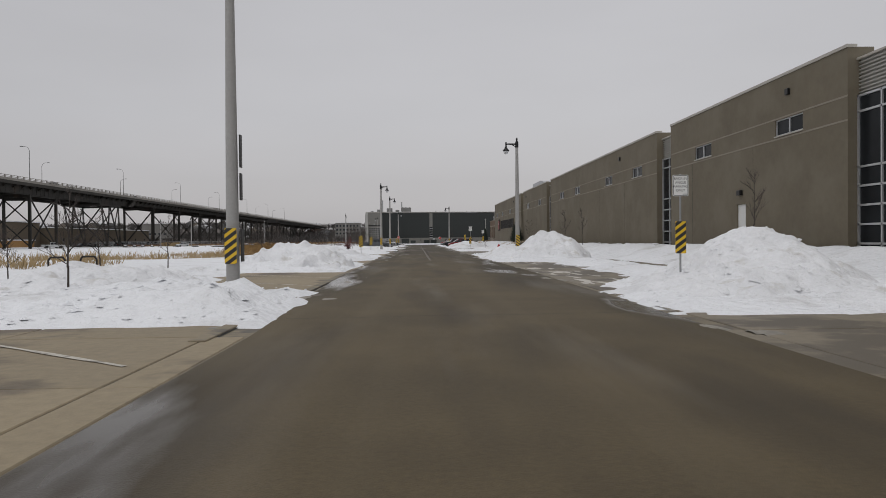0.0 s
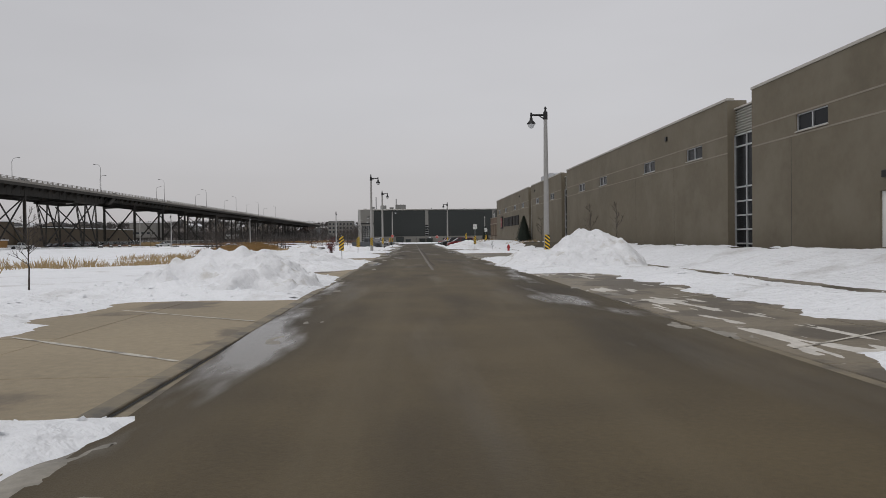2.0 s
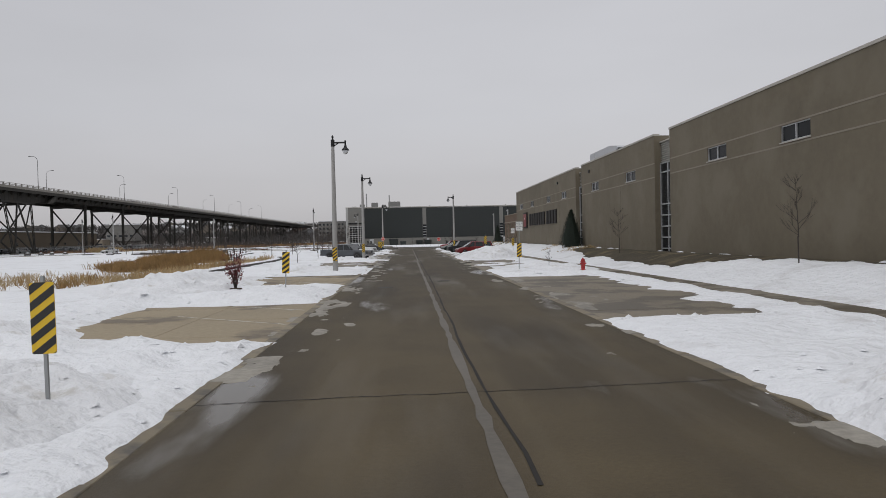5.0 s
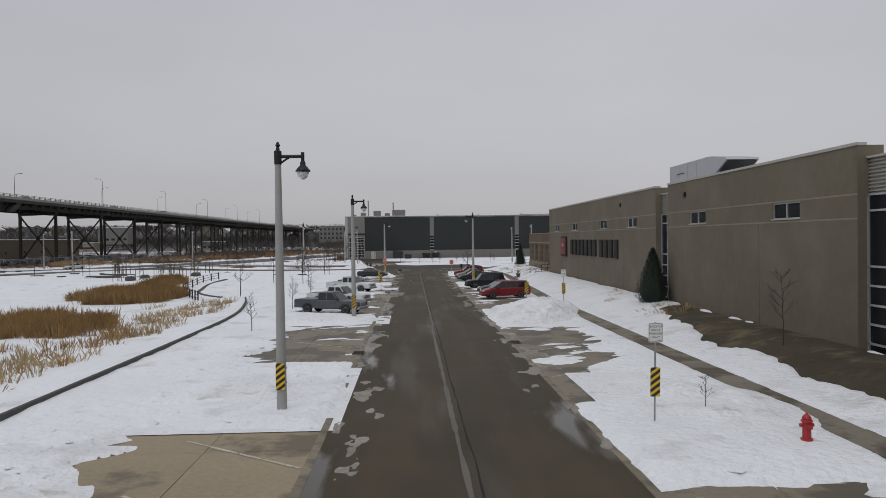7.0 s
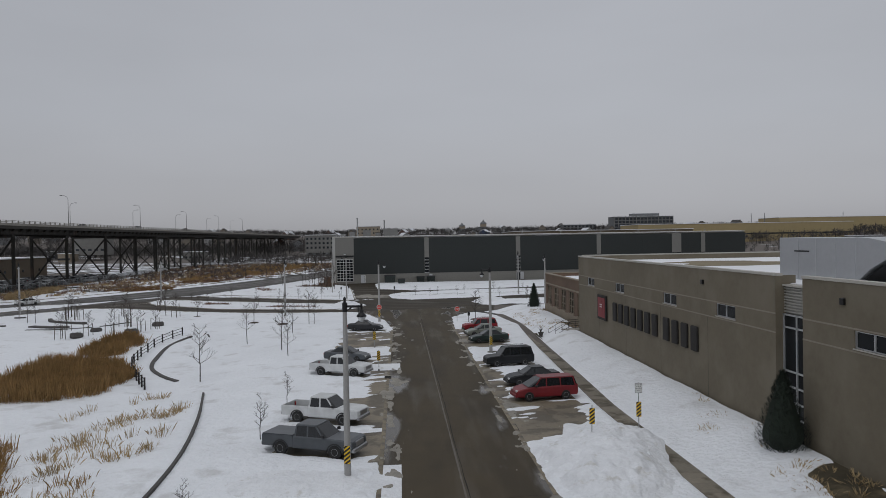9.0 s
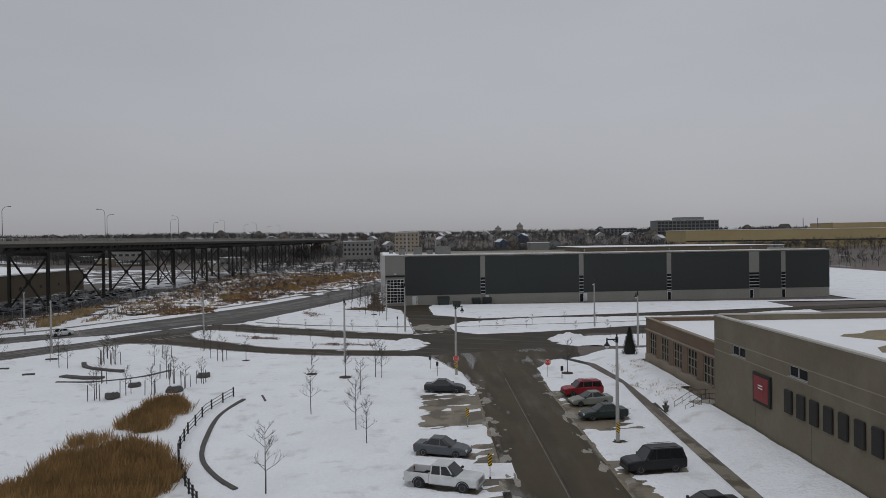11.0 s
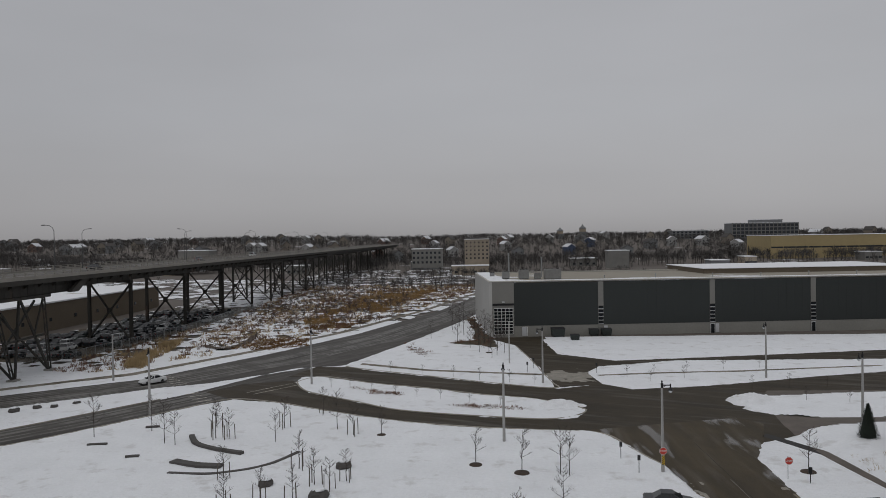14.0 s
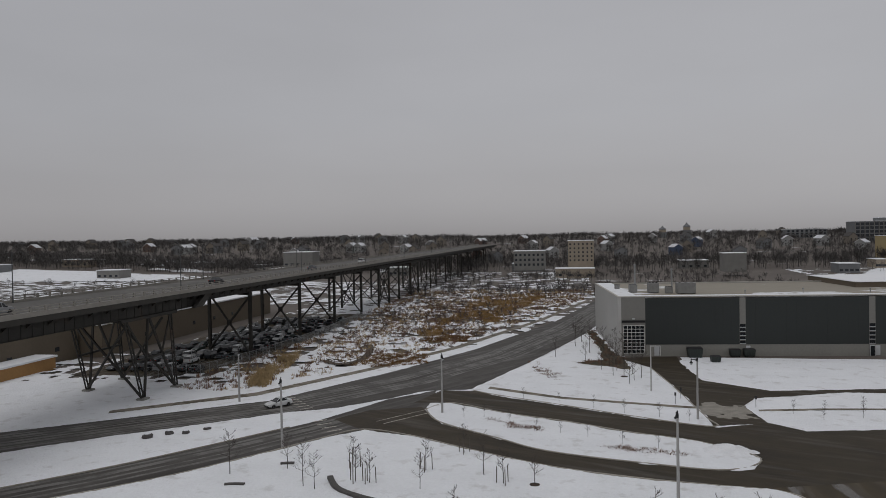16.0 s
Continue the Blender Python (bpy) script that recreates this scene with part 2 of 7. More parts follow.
CONCRETE_DAMP = material("damp_concrete_slab", (0.180, 0.150, 0.104), 0.6, vary=0.25, grain=6, stain=0.2, bump=0.25, bump_scale=30, second=(0.095, 0.078, 0.054), second_at=0.515, spread=0.03, per_object=0.10, placed=True)
PLINTH_GREY = material("grey_plinth_concrete", (0.215, 0.21, 0.19), 0.85, vary=0.12, grain=2, stain=0.12)
CORNER_GREY = material("mid_grey_cladding", (0.19, 0.185, 0.17), 0.8, vary=0.08, grain=2, stain=0.1)
FASCIA = material("bridge_fascia", (0.034, 0.031, 0.026), 0.85, vary=0.25, grain=0.8, stain=0.1)
RAILING = material("pale_bridge_rail", (0.24, 0.225, 0.20), 0.7, vary=0.15, grain=1.0, stain=0.1)
SALT = material("salt_streak", (0.155, 0.15, 0.14), 0.8, vary=0.3, grain=3, stain=0.15, second=(0.085, 0.08, 0.074), second_at=0.52, spread=0.06)
TIMBER = material("weathered_timber", (0.10, 0.075, 0.055), 0.85, vary=0.3, grain=6, stain=0.8)
KERB = material("kerb_concrete", (0.30, 0.28, 0.24), 0.75, vary=0.2, grain=5, stain=0.6)
PAINT = material("worn_road_paint", (0.46, 0.43, 0.37), 0.6, vary=0.2, grain=10, stain=1.5, second=(0.2, 0.18, 0.15), second_at=0.58, spread=0.03)
PRECAST = material("tan_precast_concrete", (0.150, 0.128, 0.090), 0.85, vary=0.14, grain=2.5, stain=0.16, bump=0.1, bump_scale=18, per_object=0.06, second=(0.178, 0.155, 0.114), second_at=0.57, spread=0.08)
PRECAST_PALE = material("pale_precast_concrete", (0.25, 0.222, 0.178), 0.85, vary=0.07, grain=2.5, stain=0.12, bump=0.1, bump_scale=18)
CAP = material("pale_coping", (0.42, 0.40, 0.36), 0.5, vary=0.06)
ALU = material("pale_aluminium", (0.55, 0.56, 0.57), 0.4, 0.6, vary=0.05, bump=0)
METAL_RIB = material("grey_ribbed_metal", (0.42, 0.41, 0.38), 0.45, 0.3, vary=0.05, bump=0)
GLASS = material("dark_window_glass", (0.014, 0.016, 0.018), 0.22, 0.0, vary=0.3, grain=0.6, stain=0.3, bump=0)
GLASS.node_tree.nodes["Principled BSDF"].inputs["Specular IOR Level"].default_value = 0.10
CHARCOAL = material("charcoal_cladding", (0.025, 0.029, 0.028), 0.8, vary=0.08, grain=2, stain=0.06, bump=0.06)
GREY_BASE = material("pale_grey_concrete", (0.38, 0.37, 0.35), 0.85, vary=0.08, grain=2, stain=0.1)
WHITE_CONC = material("off_white_concrete", (0.40, 0.395, 0.38), 0.85, vary=0.07, grain=2, stain=0.1)
ROOF_TAN = material("tan_roof_membrane", (0.27, 0.245, 0.20), 0.9, vary=0.08, grain=0.4, stain=0.03, second=(0.7, 0.71, 0.73), second_at=0.60, spread=0.02)
BRICK = material("brown_brick", (0.135, 0.088, 0.058), 0.85, vary=0.2, grain=9, stain=0.4, per_object=0.1)
STEEL = material("dark_bridge_steel", (0.025, 0.023, 0.019), 0.7, 0.1, vary=0.3, grain=1.2, stain=0.12, second=(0.052, 0.034, 0.023), second_at=0.64, spread=0.06)
DECK = material("bridge_deck_concrete", (0.085, 0.081, 0.073), 0.85, vary=0.16, grain=0.8, stain=0.06, second=(0.14, 0.13, 0.12), second_at=0.6)
POLE_GREY = material("pole_concrete", (0.33, 0.325, 0.315), 0.75, vary=0.12, grain=12, stain=0.8, bump=0.1)
BLACK_METAL = material("black_painted_metal", (0.015, 0.015, 0.016), 0.4, 0.4, vary=0.1, bump=0)
LAMP_GLASS = material("frosted_lamp_glass", (0.62, 0.64, 0.66), 0.2, vary=0.03, bump=0)
SIGN_YELLOW = material("yellow_reflective_sheet", (0.72, 0.47, 0.02), 0.4, vary=0.06, bump=0)
SIGN_BLACK = material("black_sheet", (0.02, 0.02, 0.02), 0.45, vary=0.1, bump=0)
SIGN_WHITE = material("white_sign_sheet", (0.70, 0.70, 0.68), 0.4, vary=0.05, bump=0)
SIGN_RED = material("red_sign_sheet", (0.52, 0.05, 0.035), 0.4, vary=0.08, bump=0)
STEEL_POST = material("galvanised_post", (0.33, 0.34, 0.34), 0.45, 0.7, vary=0.1, bump=0)
SOIL = material("brown_turf_and_soil", (0.050, 0.040, 0.022), 0.95, vary=0.4, grain=4, stain=0.4, bump=0.6, bump_scale=9, second=(0.13, 0.10, 0.055), second_at=0.58)
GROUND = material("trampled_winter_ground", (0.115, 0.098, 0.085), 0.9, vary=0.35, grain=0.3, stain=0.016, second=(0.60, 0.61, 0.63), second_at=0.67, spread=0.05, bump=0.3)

# ---- the lie of the land ----
def lattice(ix, iy, seed):
    h = (ix * 374761393 + iy * 668265263 + seed * 974711) & 0x7FFFFFFF
    h = ((h ^ (h >> 13)) * 1274126177) & 0x7FFFFFFF
    return ((h ^ (h >> 16)) & 0xFFFF) / 65535.0


def rough(x, y, scale, seed=0, octaves=3):
    """Smooth value noise from -1 to 1 on arrays."""
    out, amp, tot = 0.0, 1.0, 0.0
    for o in range(octaves):
        u, v = np.asarray(x) / scale, np.asarray(y) / scale
        iu, iv = np.floor(u).astype(np.int64), np.floor(v).astype(np.int64)
        fu, fv = u - iu, v - iv
        fu, fv = fu * fu * (3 - 2 * fu), fv * fv * (3 - 2 * fv)
        a = lattice(iu, iv, seed + o) * (1 - fu) + lattice(iu + 1, iv, seed + o) * fu
        b = lattice(iu, iv + 1, seed + o) * (1 - fu) + lattice(iu + 1, iv + 1, seed + o) * fu
        out, tot = out + amp * (a * (1 - fv) + b * fv), tot + amp
        amp, scale = amp / 2, scale / 2
    return out / tot * 2 - 1


def step(a, b, x):
    t = np.clip((np.asarray(x, float) - a) / (b - a), 0, 1)
    return t * t * (3 - 2 * t)


def land(x, y):
    """Height of the bare ground."""
    x, y = np.asarray(x, float), np.asarray(y, float)
    bank = 0.95 * step(13.2, 18.2, x) * step(260, 205, y)
    basin = -0.7 * step(-16, -24, x) * step(-75, -55, x) * step(60, 85, y) * step(196, 182, y)
    far = np.hypot(x + 60, y - 150)
    hill = 20 * step(430, 1000, far) + 4 * rough(x, y, 260, 5) * step(430, 700, far)
    return bank + basin + hill * step(-200, 200, y)


def edge_distance(poly, x, y):
    """Signed distance to a polygon, negative inside."""
    d, inside = np.full(x.shape, 1e9), np.zeros(x.shape, bool)
    for (ax, ay), (bx, by) in zip(poly, poly[1:] + poly[:1]):
        ex, ey = bx - ax, by - ay
        t = np.clip(((x - ax) * ex + (y - ay) * ey) / (ex * ex + ey * ey + 1e-12), 0, 1)
        d = np.minimum(d, np.hypot(x - ax - t * ex, y - ay - t * ey))
        with np.errstate(divide="ignore", invalid="ignore"):
            inside ^= ((ay > y) != (by > y)) & (x < (bx - ax) * (y - ay) / (by - ay) + ax)
    return np.where(inside, -d, d)


def rect(x0, y0, x1, y1):
    return [(x0, y0), (x1, y0), (x1, y1), (x0, y1)]


# streets
MAIN = [(-3.0, -40), (-2.8, 15), (-3.5, 36), (-3.6, 200), (-4.6, 209), (-8.5, 221.3), (-12, 223.8), (-12, 228.3), (9, 230.2), (12, 226.5), (8.8, 217.9), (5.8, 211.8), (5.2, 200), (5.0, 40), (4.6, 12), (4.4, -40)]
CROSS_SOUTH = [(-12, 223), (-24, 224.7), (-34, 227.8), (-46, 234.2), (-54, 239.2), (-62, 241.7), (-68, 247.2), (-64, 253.2), (-56, 256.2), (-51, 246.2), (-42, 239.2), (-35, 234.2), (-23, 230.2), (-13, 228.8), (4, 236.2), (9, 229.2)]
CROSS_NORTH = [(-9, 234.2), (-15, 240.7), (-24, 244.2), (-33, 249.2), (-42, 253.2), (-52, 259.7), (-58, 259.2), (-55, 269.2), (-49, 269.2), (-44, 265.2), (-33, 259.2), (-22, 252.7), (-11.5, 248.2), (-4, 251.7), (0, 247.5), (12, 249.7), (33, 257.2), (60, 265.2), (60, 253.2), (50, 246.2), (19, 241.2), (12, 234.7), (13, 232.7), (20, 228.3), (40, 228.8), (60, 231.2), (60, 225.6), (29, 225.1), (16, 221.7), (9, 217.9), (-12, 227.4)]
AVENUE_NORTH = [(-18, 467), (-37, 374), (-55, 316.5), (-68, 286.9), (-83, 258.7), (-103, 243.2), (-124, 228.3), (-170, 206), (-170, 197), (-114, 218.8), (-96, 235.2), (-77, 250.2), (-70, 254.2), (-63.5, 261.2), (-57, 269.2), (-50, 270.2), (-41, 299), (-29, 342), (-17, 400), (-5, 467)]
AVENUE_SOUTH = [(-63, 261.2), (-70, 246.2), (-73, 241.7), (-87, 223), (-101, 207.5), (-160, 175), (-160, 166), (-97, 202.5), (-87, 211.4), (-79, 219.2), (-72, 228.3), (-66, 236.7), (-61, 242.2), (-55, 255.2), (-56, 269.2)]
DRIVE = [(-22, 306), (-9, 309), (-9, 300), (-8, 282.3), (2, 273.9), (27, 278.3), (76, 288), (140, 303), (140, 295.8), (70, 279.4), (55, 273.4), (14, 273.4), (-2, 267.7), (-5, 262.2), (-4, 251.2), (-12, 249.2), (-12, 255.2), (-14, 277.8), (-16, 294.8)]
STREETS = [MAIN, CROSS_SOUTH, CROSS_NORTH, AVENUE_NORTH, AVENUE_SOUTH, DRIVE]
# cleared concrete parking bays beside the street: x0, y0, x1, y1
BAYS_LEFT = [rect(-9.6, -20, -2.3, 16.6), rect(-7.8, 24.3, -2.3, 35.6), rect(-8.6, 33, -2.3, 38.6), rect(-8.2, 50.0, -2.3, 58.2), rect(-9.8, 72, -2.3, 82.5), rect(-9.6, 92.5, -2.3, 103.5),
             rect(-8.8, 116, -2.3, 131.5), rect(-6.4, 140, -2.3, 155), rect(-9.4, 181, -2.3, 195)]
BAYS_RIGHT = [rect(3.9, -20, 12.5, 18.0), rect(3.9, 27.4, 8.4, 42), rect(3.9, 22.5, 6.0, 30), rect(3.9, 17, 5.0, 24), rect(3.9, 36, 8.6, 51), rect(3.9, 75, 10.4, 97), rect(3.9, 106, 9.6, 127), rect(3.9, 120, 10.2, 129.5), rect(3.9, 141.5, 10.6, 152), rect(3.9, 180, 10.5, 197)]
# trodden ground under and before the parked cars
CAR_SPOTS = [(-7.2, 140.4, -22), (-7.3, 147.8, -22), (-7.6, 164.9, -22), (-7.4, 172.8, -18), (-6.9, 197.4, -8), (8.0, 194.3, 8), (8.0, 189.6, 8), (8.0, 183.8, 8), (8.0, 167.8, 8), (8.5, 158.6, 8), (8.4, 152.9, 8)]
FRONTS = [rect(-5.4, 138, -2.8, 176), rect(4.4, 141, 6.6, 170), rect(4.4, 180, 6.2, 197)]
WALK_RIGHT = [(11.9, 20), (13.1, 20), (13.1, 150), (14.2, 178), (15.4, 200), (14.2, 214), (10.5, 221.5), (9.5, 220.5), (13.0, 213), (14.2, 200), (13.0, 178), (11.9, 150)]
PATH_AVENUE = [(-22, 456), (-41, 376), (-59, 318.5), (-72, 289.2), (-87, 261.7), (-106, 246.7), (-107, 248.7), (-88.5, 264.2), (-74, 290.3), (-61, 319.5), (-43, 376.5), (-24, 456)]
PATH_FIELD = [(-46.7, 273.1), (-33.5, 265.8), (-21.4, 262.7), (-12.2, 260.6), (-12.2, 259.2), (-21.4, 261.2), (-33.7, 264.2), (-46.9, 271.2)]
PATH_EAST = [(-3.5, 259.6), (6.5, 261.4), (22, 262.8), (48, 267.2), (48, 266.1), (22, 261.6), (6.5, 260.2), (-3.5, 258.5)]
LOT = [(-136, 277), (-118, 277), (-108.3, 281.5), (-105.2, 300), (-103.2, 325), (-104, 372), (-104, 395), (-136, 395)]
TRAIL = [(-84, 267), (-86.5, 270), (-89, 280), (-92, 297), (-97, 318), (-99.5, 345), (-100, 376), (-96, 407), (-97, 455)]
WILD = [(-107, 268), (-99, 261), (-90, 268), (-76, 291), (-63, 320), (-45, 377), (-26, 456), (-20, 505), (-112, 505), (-104, 372), (-102.6, 325), (-104.6, 300), (-107.2, 281)]
BROWN = [(-31, 299.5), (-25, 295), (-19.8, 291.5), (-20.5, 305), (-22.3, 314), (-25.5, 352), (-28, 352), (-25, 315), (-26, 304)]
TURF = [[(15.4, 96), (18.95, 88), (18.95, 132), (17.0, 131), (15.7, 122), (15.2, 110)], [(18.3, 26), (18.95, 26), (18.95, 96), (17.6, 96), (17.7, 66)], [(18.0, 136), (17.0, 134), (17.6, 139)]]


def bare(x, y):
    """Distance to the nearest cleared surface, with ragged edges."""
    ragged = 0.35 * rough(x, y, 1.9, 11) + 0.15 * rough(x, y, 0.6, 15) + 0.3 * step(222, 230, y) * rough(x, y, 3.5, 13)
    d = np.full(x.shape, 1e9)
    for s in STREETS:
        d = np.minimum(d, edge_distance(s, x, y) + ragged)
    ruts = 1.0 * rough(x * 0.24 + y * 0.12, y - 0.35 * x, 0.9, 23) + 0.5 * rough(x, y, 3.1, 29)
    for s in BAYS_LEFT:
        d = np.minimum(d, np.maximum(edge_distance(s, x, y), -1.0 - 4 * step(110, 85, y)) + (0.6 + 1.2 * step(85, 110, y)) * ruts + 0.1)
    for s in BAYS_RIGHT:
        d = np.minimum(d, np.maximum(edge_distance(s, x, y), -0.95 - 4 * step(104, 98, y)) + (0.9 + 1.1 * step(98, 104, y)) * ruts + 0.2)
    d = np.minimum(d, np.hypot(x + 5.0, (y - 22.8) * 1.1) - 0.85 + ragged)
    for px, py, turn in CAR_SPOTS:
        c, q = math.cos(radians(turn)), math.sin(radians(turn))
        u, v = (x - px) * c + (y - py) * q, (y - py) * c - (x - px) * q
        d = np.minimum(d, np.maximum(np.abs(u) - 2.7, np.abs(v) - 1.05) + 0.35 * ruts)
    for s in FRONTS:
        d = np.minimum(d, np.maximum(edge_distance(s, x, y), -0.9) + 1.5 * ruts + 0.1)
    d = np.minimum(d, np.maximum(edge_distance(LOT, x, y), -1.5) + 1.9 * rough(x * 0.22, y, 2.6, 31) + 0.3 * ragged)
    d = np.minimum(d, edge_distance(PATH_EAST, x, y) + 0.3 * ragged)
    d = np.minimum(d, edge_distance(BROWN, x, y) + 1.6 * rough(x, y, 2.2, 39))
    d = np.minimum(d, edge_distance(WALK_RIGHT, x, y) + 0.4 * ruts * step(135, 60, y) + 0.12 * step(90, 40, y))
    d = np.minimum(d, edge_distance(PATH_FIELD, x, y) + 0.3 * ragged)
    d = np.minimum(d, edge_distance(PATH_AVENUE, x, y) + 0.5 * ragged)
    for s in TURF:
        d = np.minimum(d, edge_distance(s, x, y) + 0.9 * rough(x, y, 2.2, 37))
    return d


def snow_top(x, y):
    d = bare(x, y)
    open_bay = np.full(x.shape, 1e9)
    for s in BAYS_LEFT + BAYS_RIGHT + FRONTS:
        open_bay = np.minimum(open_bay, edge_distance(s, x, y))
    verge = step(-0.4, 1.0, open_bay)
    deep = (0.13 + 0.05 * rough(x, y, 7, 3)) * (0.35 + 0.65 * verge)
    strip = verge * step(0.2, 1.4, d) * step(6.0, 2.4, d) * step(232, 205, y)
    ridge = np.clip(0.22 + 0.55 * rough(x, y, 4.5, 41) + 0.25 * rough(x, y, 1.3, 43), 0, 1.0) * strip * np.where(x < 0, 0.75, 0.35) * step(-14, -10, x) * step(118, 80, y)
    chunk = np.floor(2.6 * rough(x + 0.3 * y, y, 1.0, 71) + 1.3 * rough(x, y, 0.55, 73, 2)) / 2.6
    ridge = ridge + 0.17 * chunk * strip * np.where(x < 0, 1.0, 0.45) * step(-15, -12, x) * step(150, 70, y) * step(0.3, 0.9, d)
    h = np.clip(d * (0.16 + 0.29 * verge), -0.13, deep) + ridge + (0.05 * rough(x, y, 1.1, 47) + 0.06 * rough(x, y, 5.0, 53)) * step(0, 0.5, d) * verge
    return land(x, y) + h, d


def sheet(xs, ys, height, keep=None, ring=None):
    """A grid mesh over xs and ys; keep: which corners stay."""
    X, Y = np.meshgrid(xs, ys, indexing="ij")
    Z = height(X, Y)
    ok = np.ones(X.shape, bool) if keep is None else keep(X, Y)
    use = ok[:-1, :-1] & ok[1:, :-1] & ok[1:, 1:] & ok[:-1, 1:]
    idx = np.arange(X.size).reshape(X.shape)
    faces = np.stack([idx[:-1, :-1][use], idx[1:, :-1][use], idx[1:, 1:][use], idx[:-1, 1:][use]], 1)
    live = np.unique(faces)
    back = np.zeros(X.size, np.int64)
    back[live] = np.arange(len(live))
    b = Build()
    b.v = np.stack([X.ravel(), Y.ravel(), Z.ravel()], 1)[live].tolist()
    b.f = back[faces].tolist()
    return b


def spaced(lo, hi, near_lo, near_hi, fine):
    mid = list(np.arange(near_lo, near_hi + fine / 2, fine))
    out, s = [mid[-1]], fine
    while out[-1] < hi:
        s *= 1.25
        out.append(out[-1] + s)
    low, s = [mid[0]], fine
    while low[-1] > lo:
        s *= 1.25
        low.append(low[-1] - s)
    return np.array(low[:0:-1] + mid + out[1:])


meadow = [(-560, 555), (-460, 560), (-370, 572), (-300, 585), (-272, 606), (-282, 632), (-340, 640), (-450, 648), (-560, 650)]
tagged(part("snow_meadow", sheet(np.arange(-570, -150, 5.0), np.arange(548, 760, 4.0), lambda x, y: land(x, y) + 0.25,
            lambda x, y: (edge_distance(meadow, x, y) + 9 * rough(x, y, 30, 91) < 0) | ((y > 660) & (rough(x, y * 1.6, 24, 93) > 0.22))), SNOW, smooth=True), "snow-covered meadow and clearings beyond the viaduct", "snow", kind="structure")
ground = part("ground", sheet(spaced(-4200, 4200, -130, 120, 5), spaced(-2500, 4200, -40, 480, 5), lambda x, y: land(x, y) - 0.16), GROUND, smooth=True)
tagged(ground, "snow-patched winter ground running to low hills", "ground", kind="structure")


def flat(name, polys, z, mat, label, category, kind="structure"):
    bm = bmesh.new()
    for p in polys:
        vs = [bm.verts.new((x, y, z)) for x, y in p]
        bm.faces.new(vs)
    bmesh.ops.triangulate(bm, faces=bm.faces[:])
    bmesh.ops.recalc_face_normals(bm, faces=bm.faces[:])
    for f in bm.faces:
        if f.normal.z < 0:
            f.normal_flip()
    me = bpy.data.meshes.new(name)
    bm.to_mesh(me)
    bm.free()
    me.materials.append(mat)
    return tagged(new(name, me), label, category, kind=kind)


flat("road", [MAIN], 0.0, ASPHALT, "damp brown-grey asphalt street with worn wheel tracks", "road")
flat("road_cross_south", [CROSS_SOUTH], 0.004, ASPHALT_CROSS, "damp asphalt side street between snowy islands", "road")
flat("road_cross_north", [CROSS_NORTH], -0.004, ASPHALT_CROSS, "damp asphalt side street beside the dark warehouse", "road")
flat("road_avenue_north", [AVENUE_NORTH], -0.008, ASPHALT_WORN, "salt-bleached grey avenue below the viaduct", "road")
flat("road_avenue_south", [AVENUE_SOUTH], -0.012, ASPHALT_WORN, "salt-bleached grey avenue carriageway", "road")
flat("driveway", [DRIVE], -0.016, ASPHALT_CROSS, "wet asphalt driveway to the dark warehouse", "driveway")
turf = part("turf_strip", sheet(np.arange(14.5, 19.05, 0.5), np.arange(20, 190, 1.0), lambda x, y: land(x, y) + 0.01), SOIL)
tagged(turf, "brown turf and soil along the tan building", "turf", kind="structure")

near = sheet(np.arange(-16, 19.01, 0.26), np.arange(-12, 226.1, 0.26), lambda x, y: snow_top(x, y)[0], lambda x, y: bare(x, y) > -0.75)
snow = part("snow_cover", near, SNOW, smooth=True)
tagged(snow, "white trodden snow along the street verges", "snow", kind="stuff")


def cover(x, y):
    """Where snow lies beyond the verges: everywhere near, in drifts beyond the avenue."""
    side = (x - (-103)) * (316.5 - 246) - (y - 246) * (-55 + 103)
    wild = step(0, -700, side) * step(-150, -100, y - 330) * step(210, 240, y) * step(258, 285, y)
    return (bare(x, y) > -1.1) & (rough(x, y, 3.2, 61) * 0.9 + 0.4 * rough(x, y, 20, 67) > -0.95 + 0.80 * wild)


for name, xs, ys, low in (("snow_field", np.arange(-100, -14.4, 0.7), np.arange(-20, 226, 0.7), 0.012), ("snow_islands", np.arange(-160, 80, 0.5), np.arange(193, 304, 0.5), 0.02)):
    if name == "snow_field":
        ok = lambda x, y: cover(x, y) & (y < 194)
    else:
        ok = lambda x, y: cover(x, y) & ~((x > -15) & (x < 18.4) & (y < 225.2)) & ~((x > 20) & (y < 212))
    tagged(part(name, sheet(xs, ys, lambda x, y: snow_top(x, y)[0] - low, ok), SNOW, smooth=True), "smooth snow over the park and the traffic islands", "snow", kind="stuff")
tagged(part("snow_brush", sheet(np.arange(-136, -20, 0.6), np.arange(303, 480, 0.6), lambda x, y: snow_top(x, y)[0] - 0.03, lambda x, y: cover(x, y) & ~((x > -22) & (y > 308.5))), SNOW, smooth=True), "thin patchy snow among dry brush", "snow", kind="stuff")
tagged(part("snow_beyond", sheet(np.arange(-620, 200, 2.2), np.arange(303, 660, 2.2), lambda x, y: snow_top(x, y)[0] - 0.06, lambda x, y: cover(x, y) & ~((x > -21) & (x < 106) & (y > 309)) & ~((x > -135) & (x < -21) & (y < 478)) & ~((x < -137) & ((y < 430) | (y > 610 + 0.1 * x + 25 * rough(x, y, 40, 91))))), SNOW, smooth=True), "patchy snow behind the warehouse", "snow", kind="stuff")

# ---- tan precast factory ----
PAD, TOP, FACE = 0.85, 10.0, 19.0


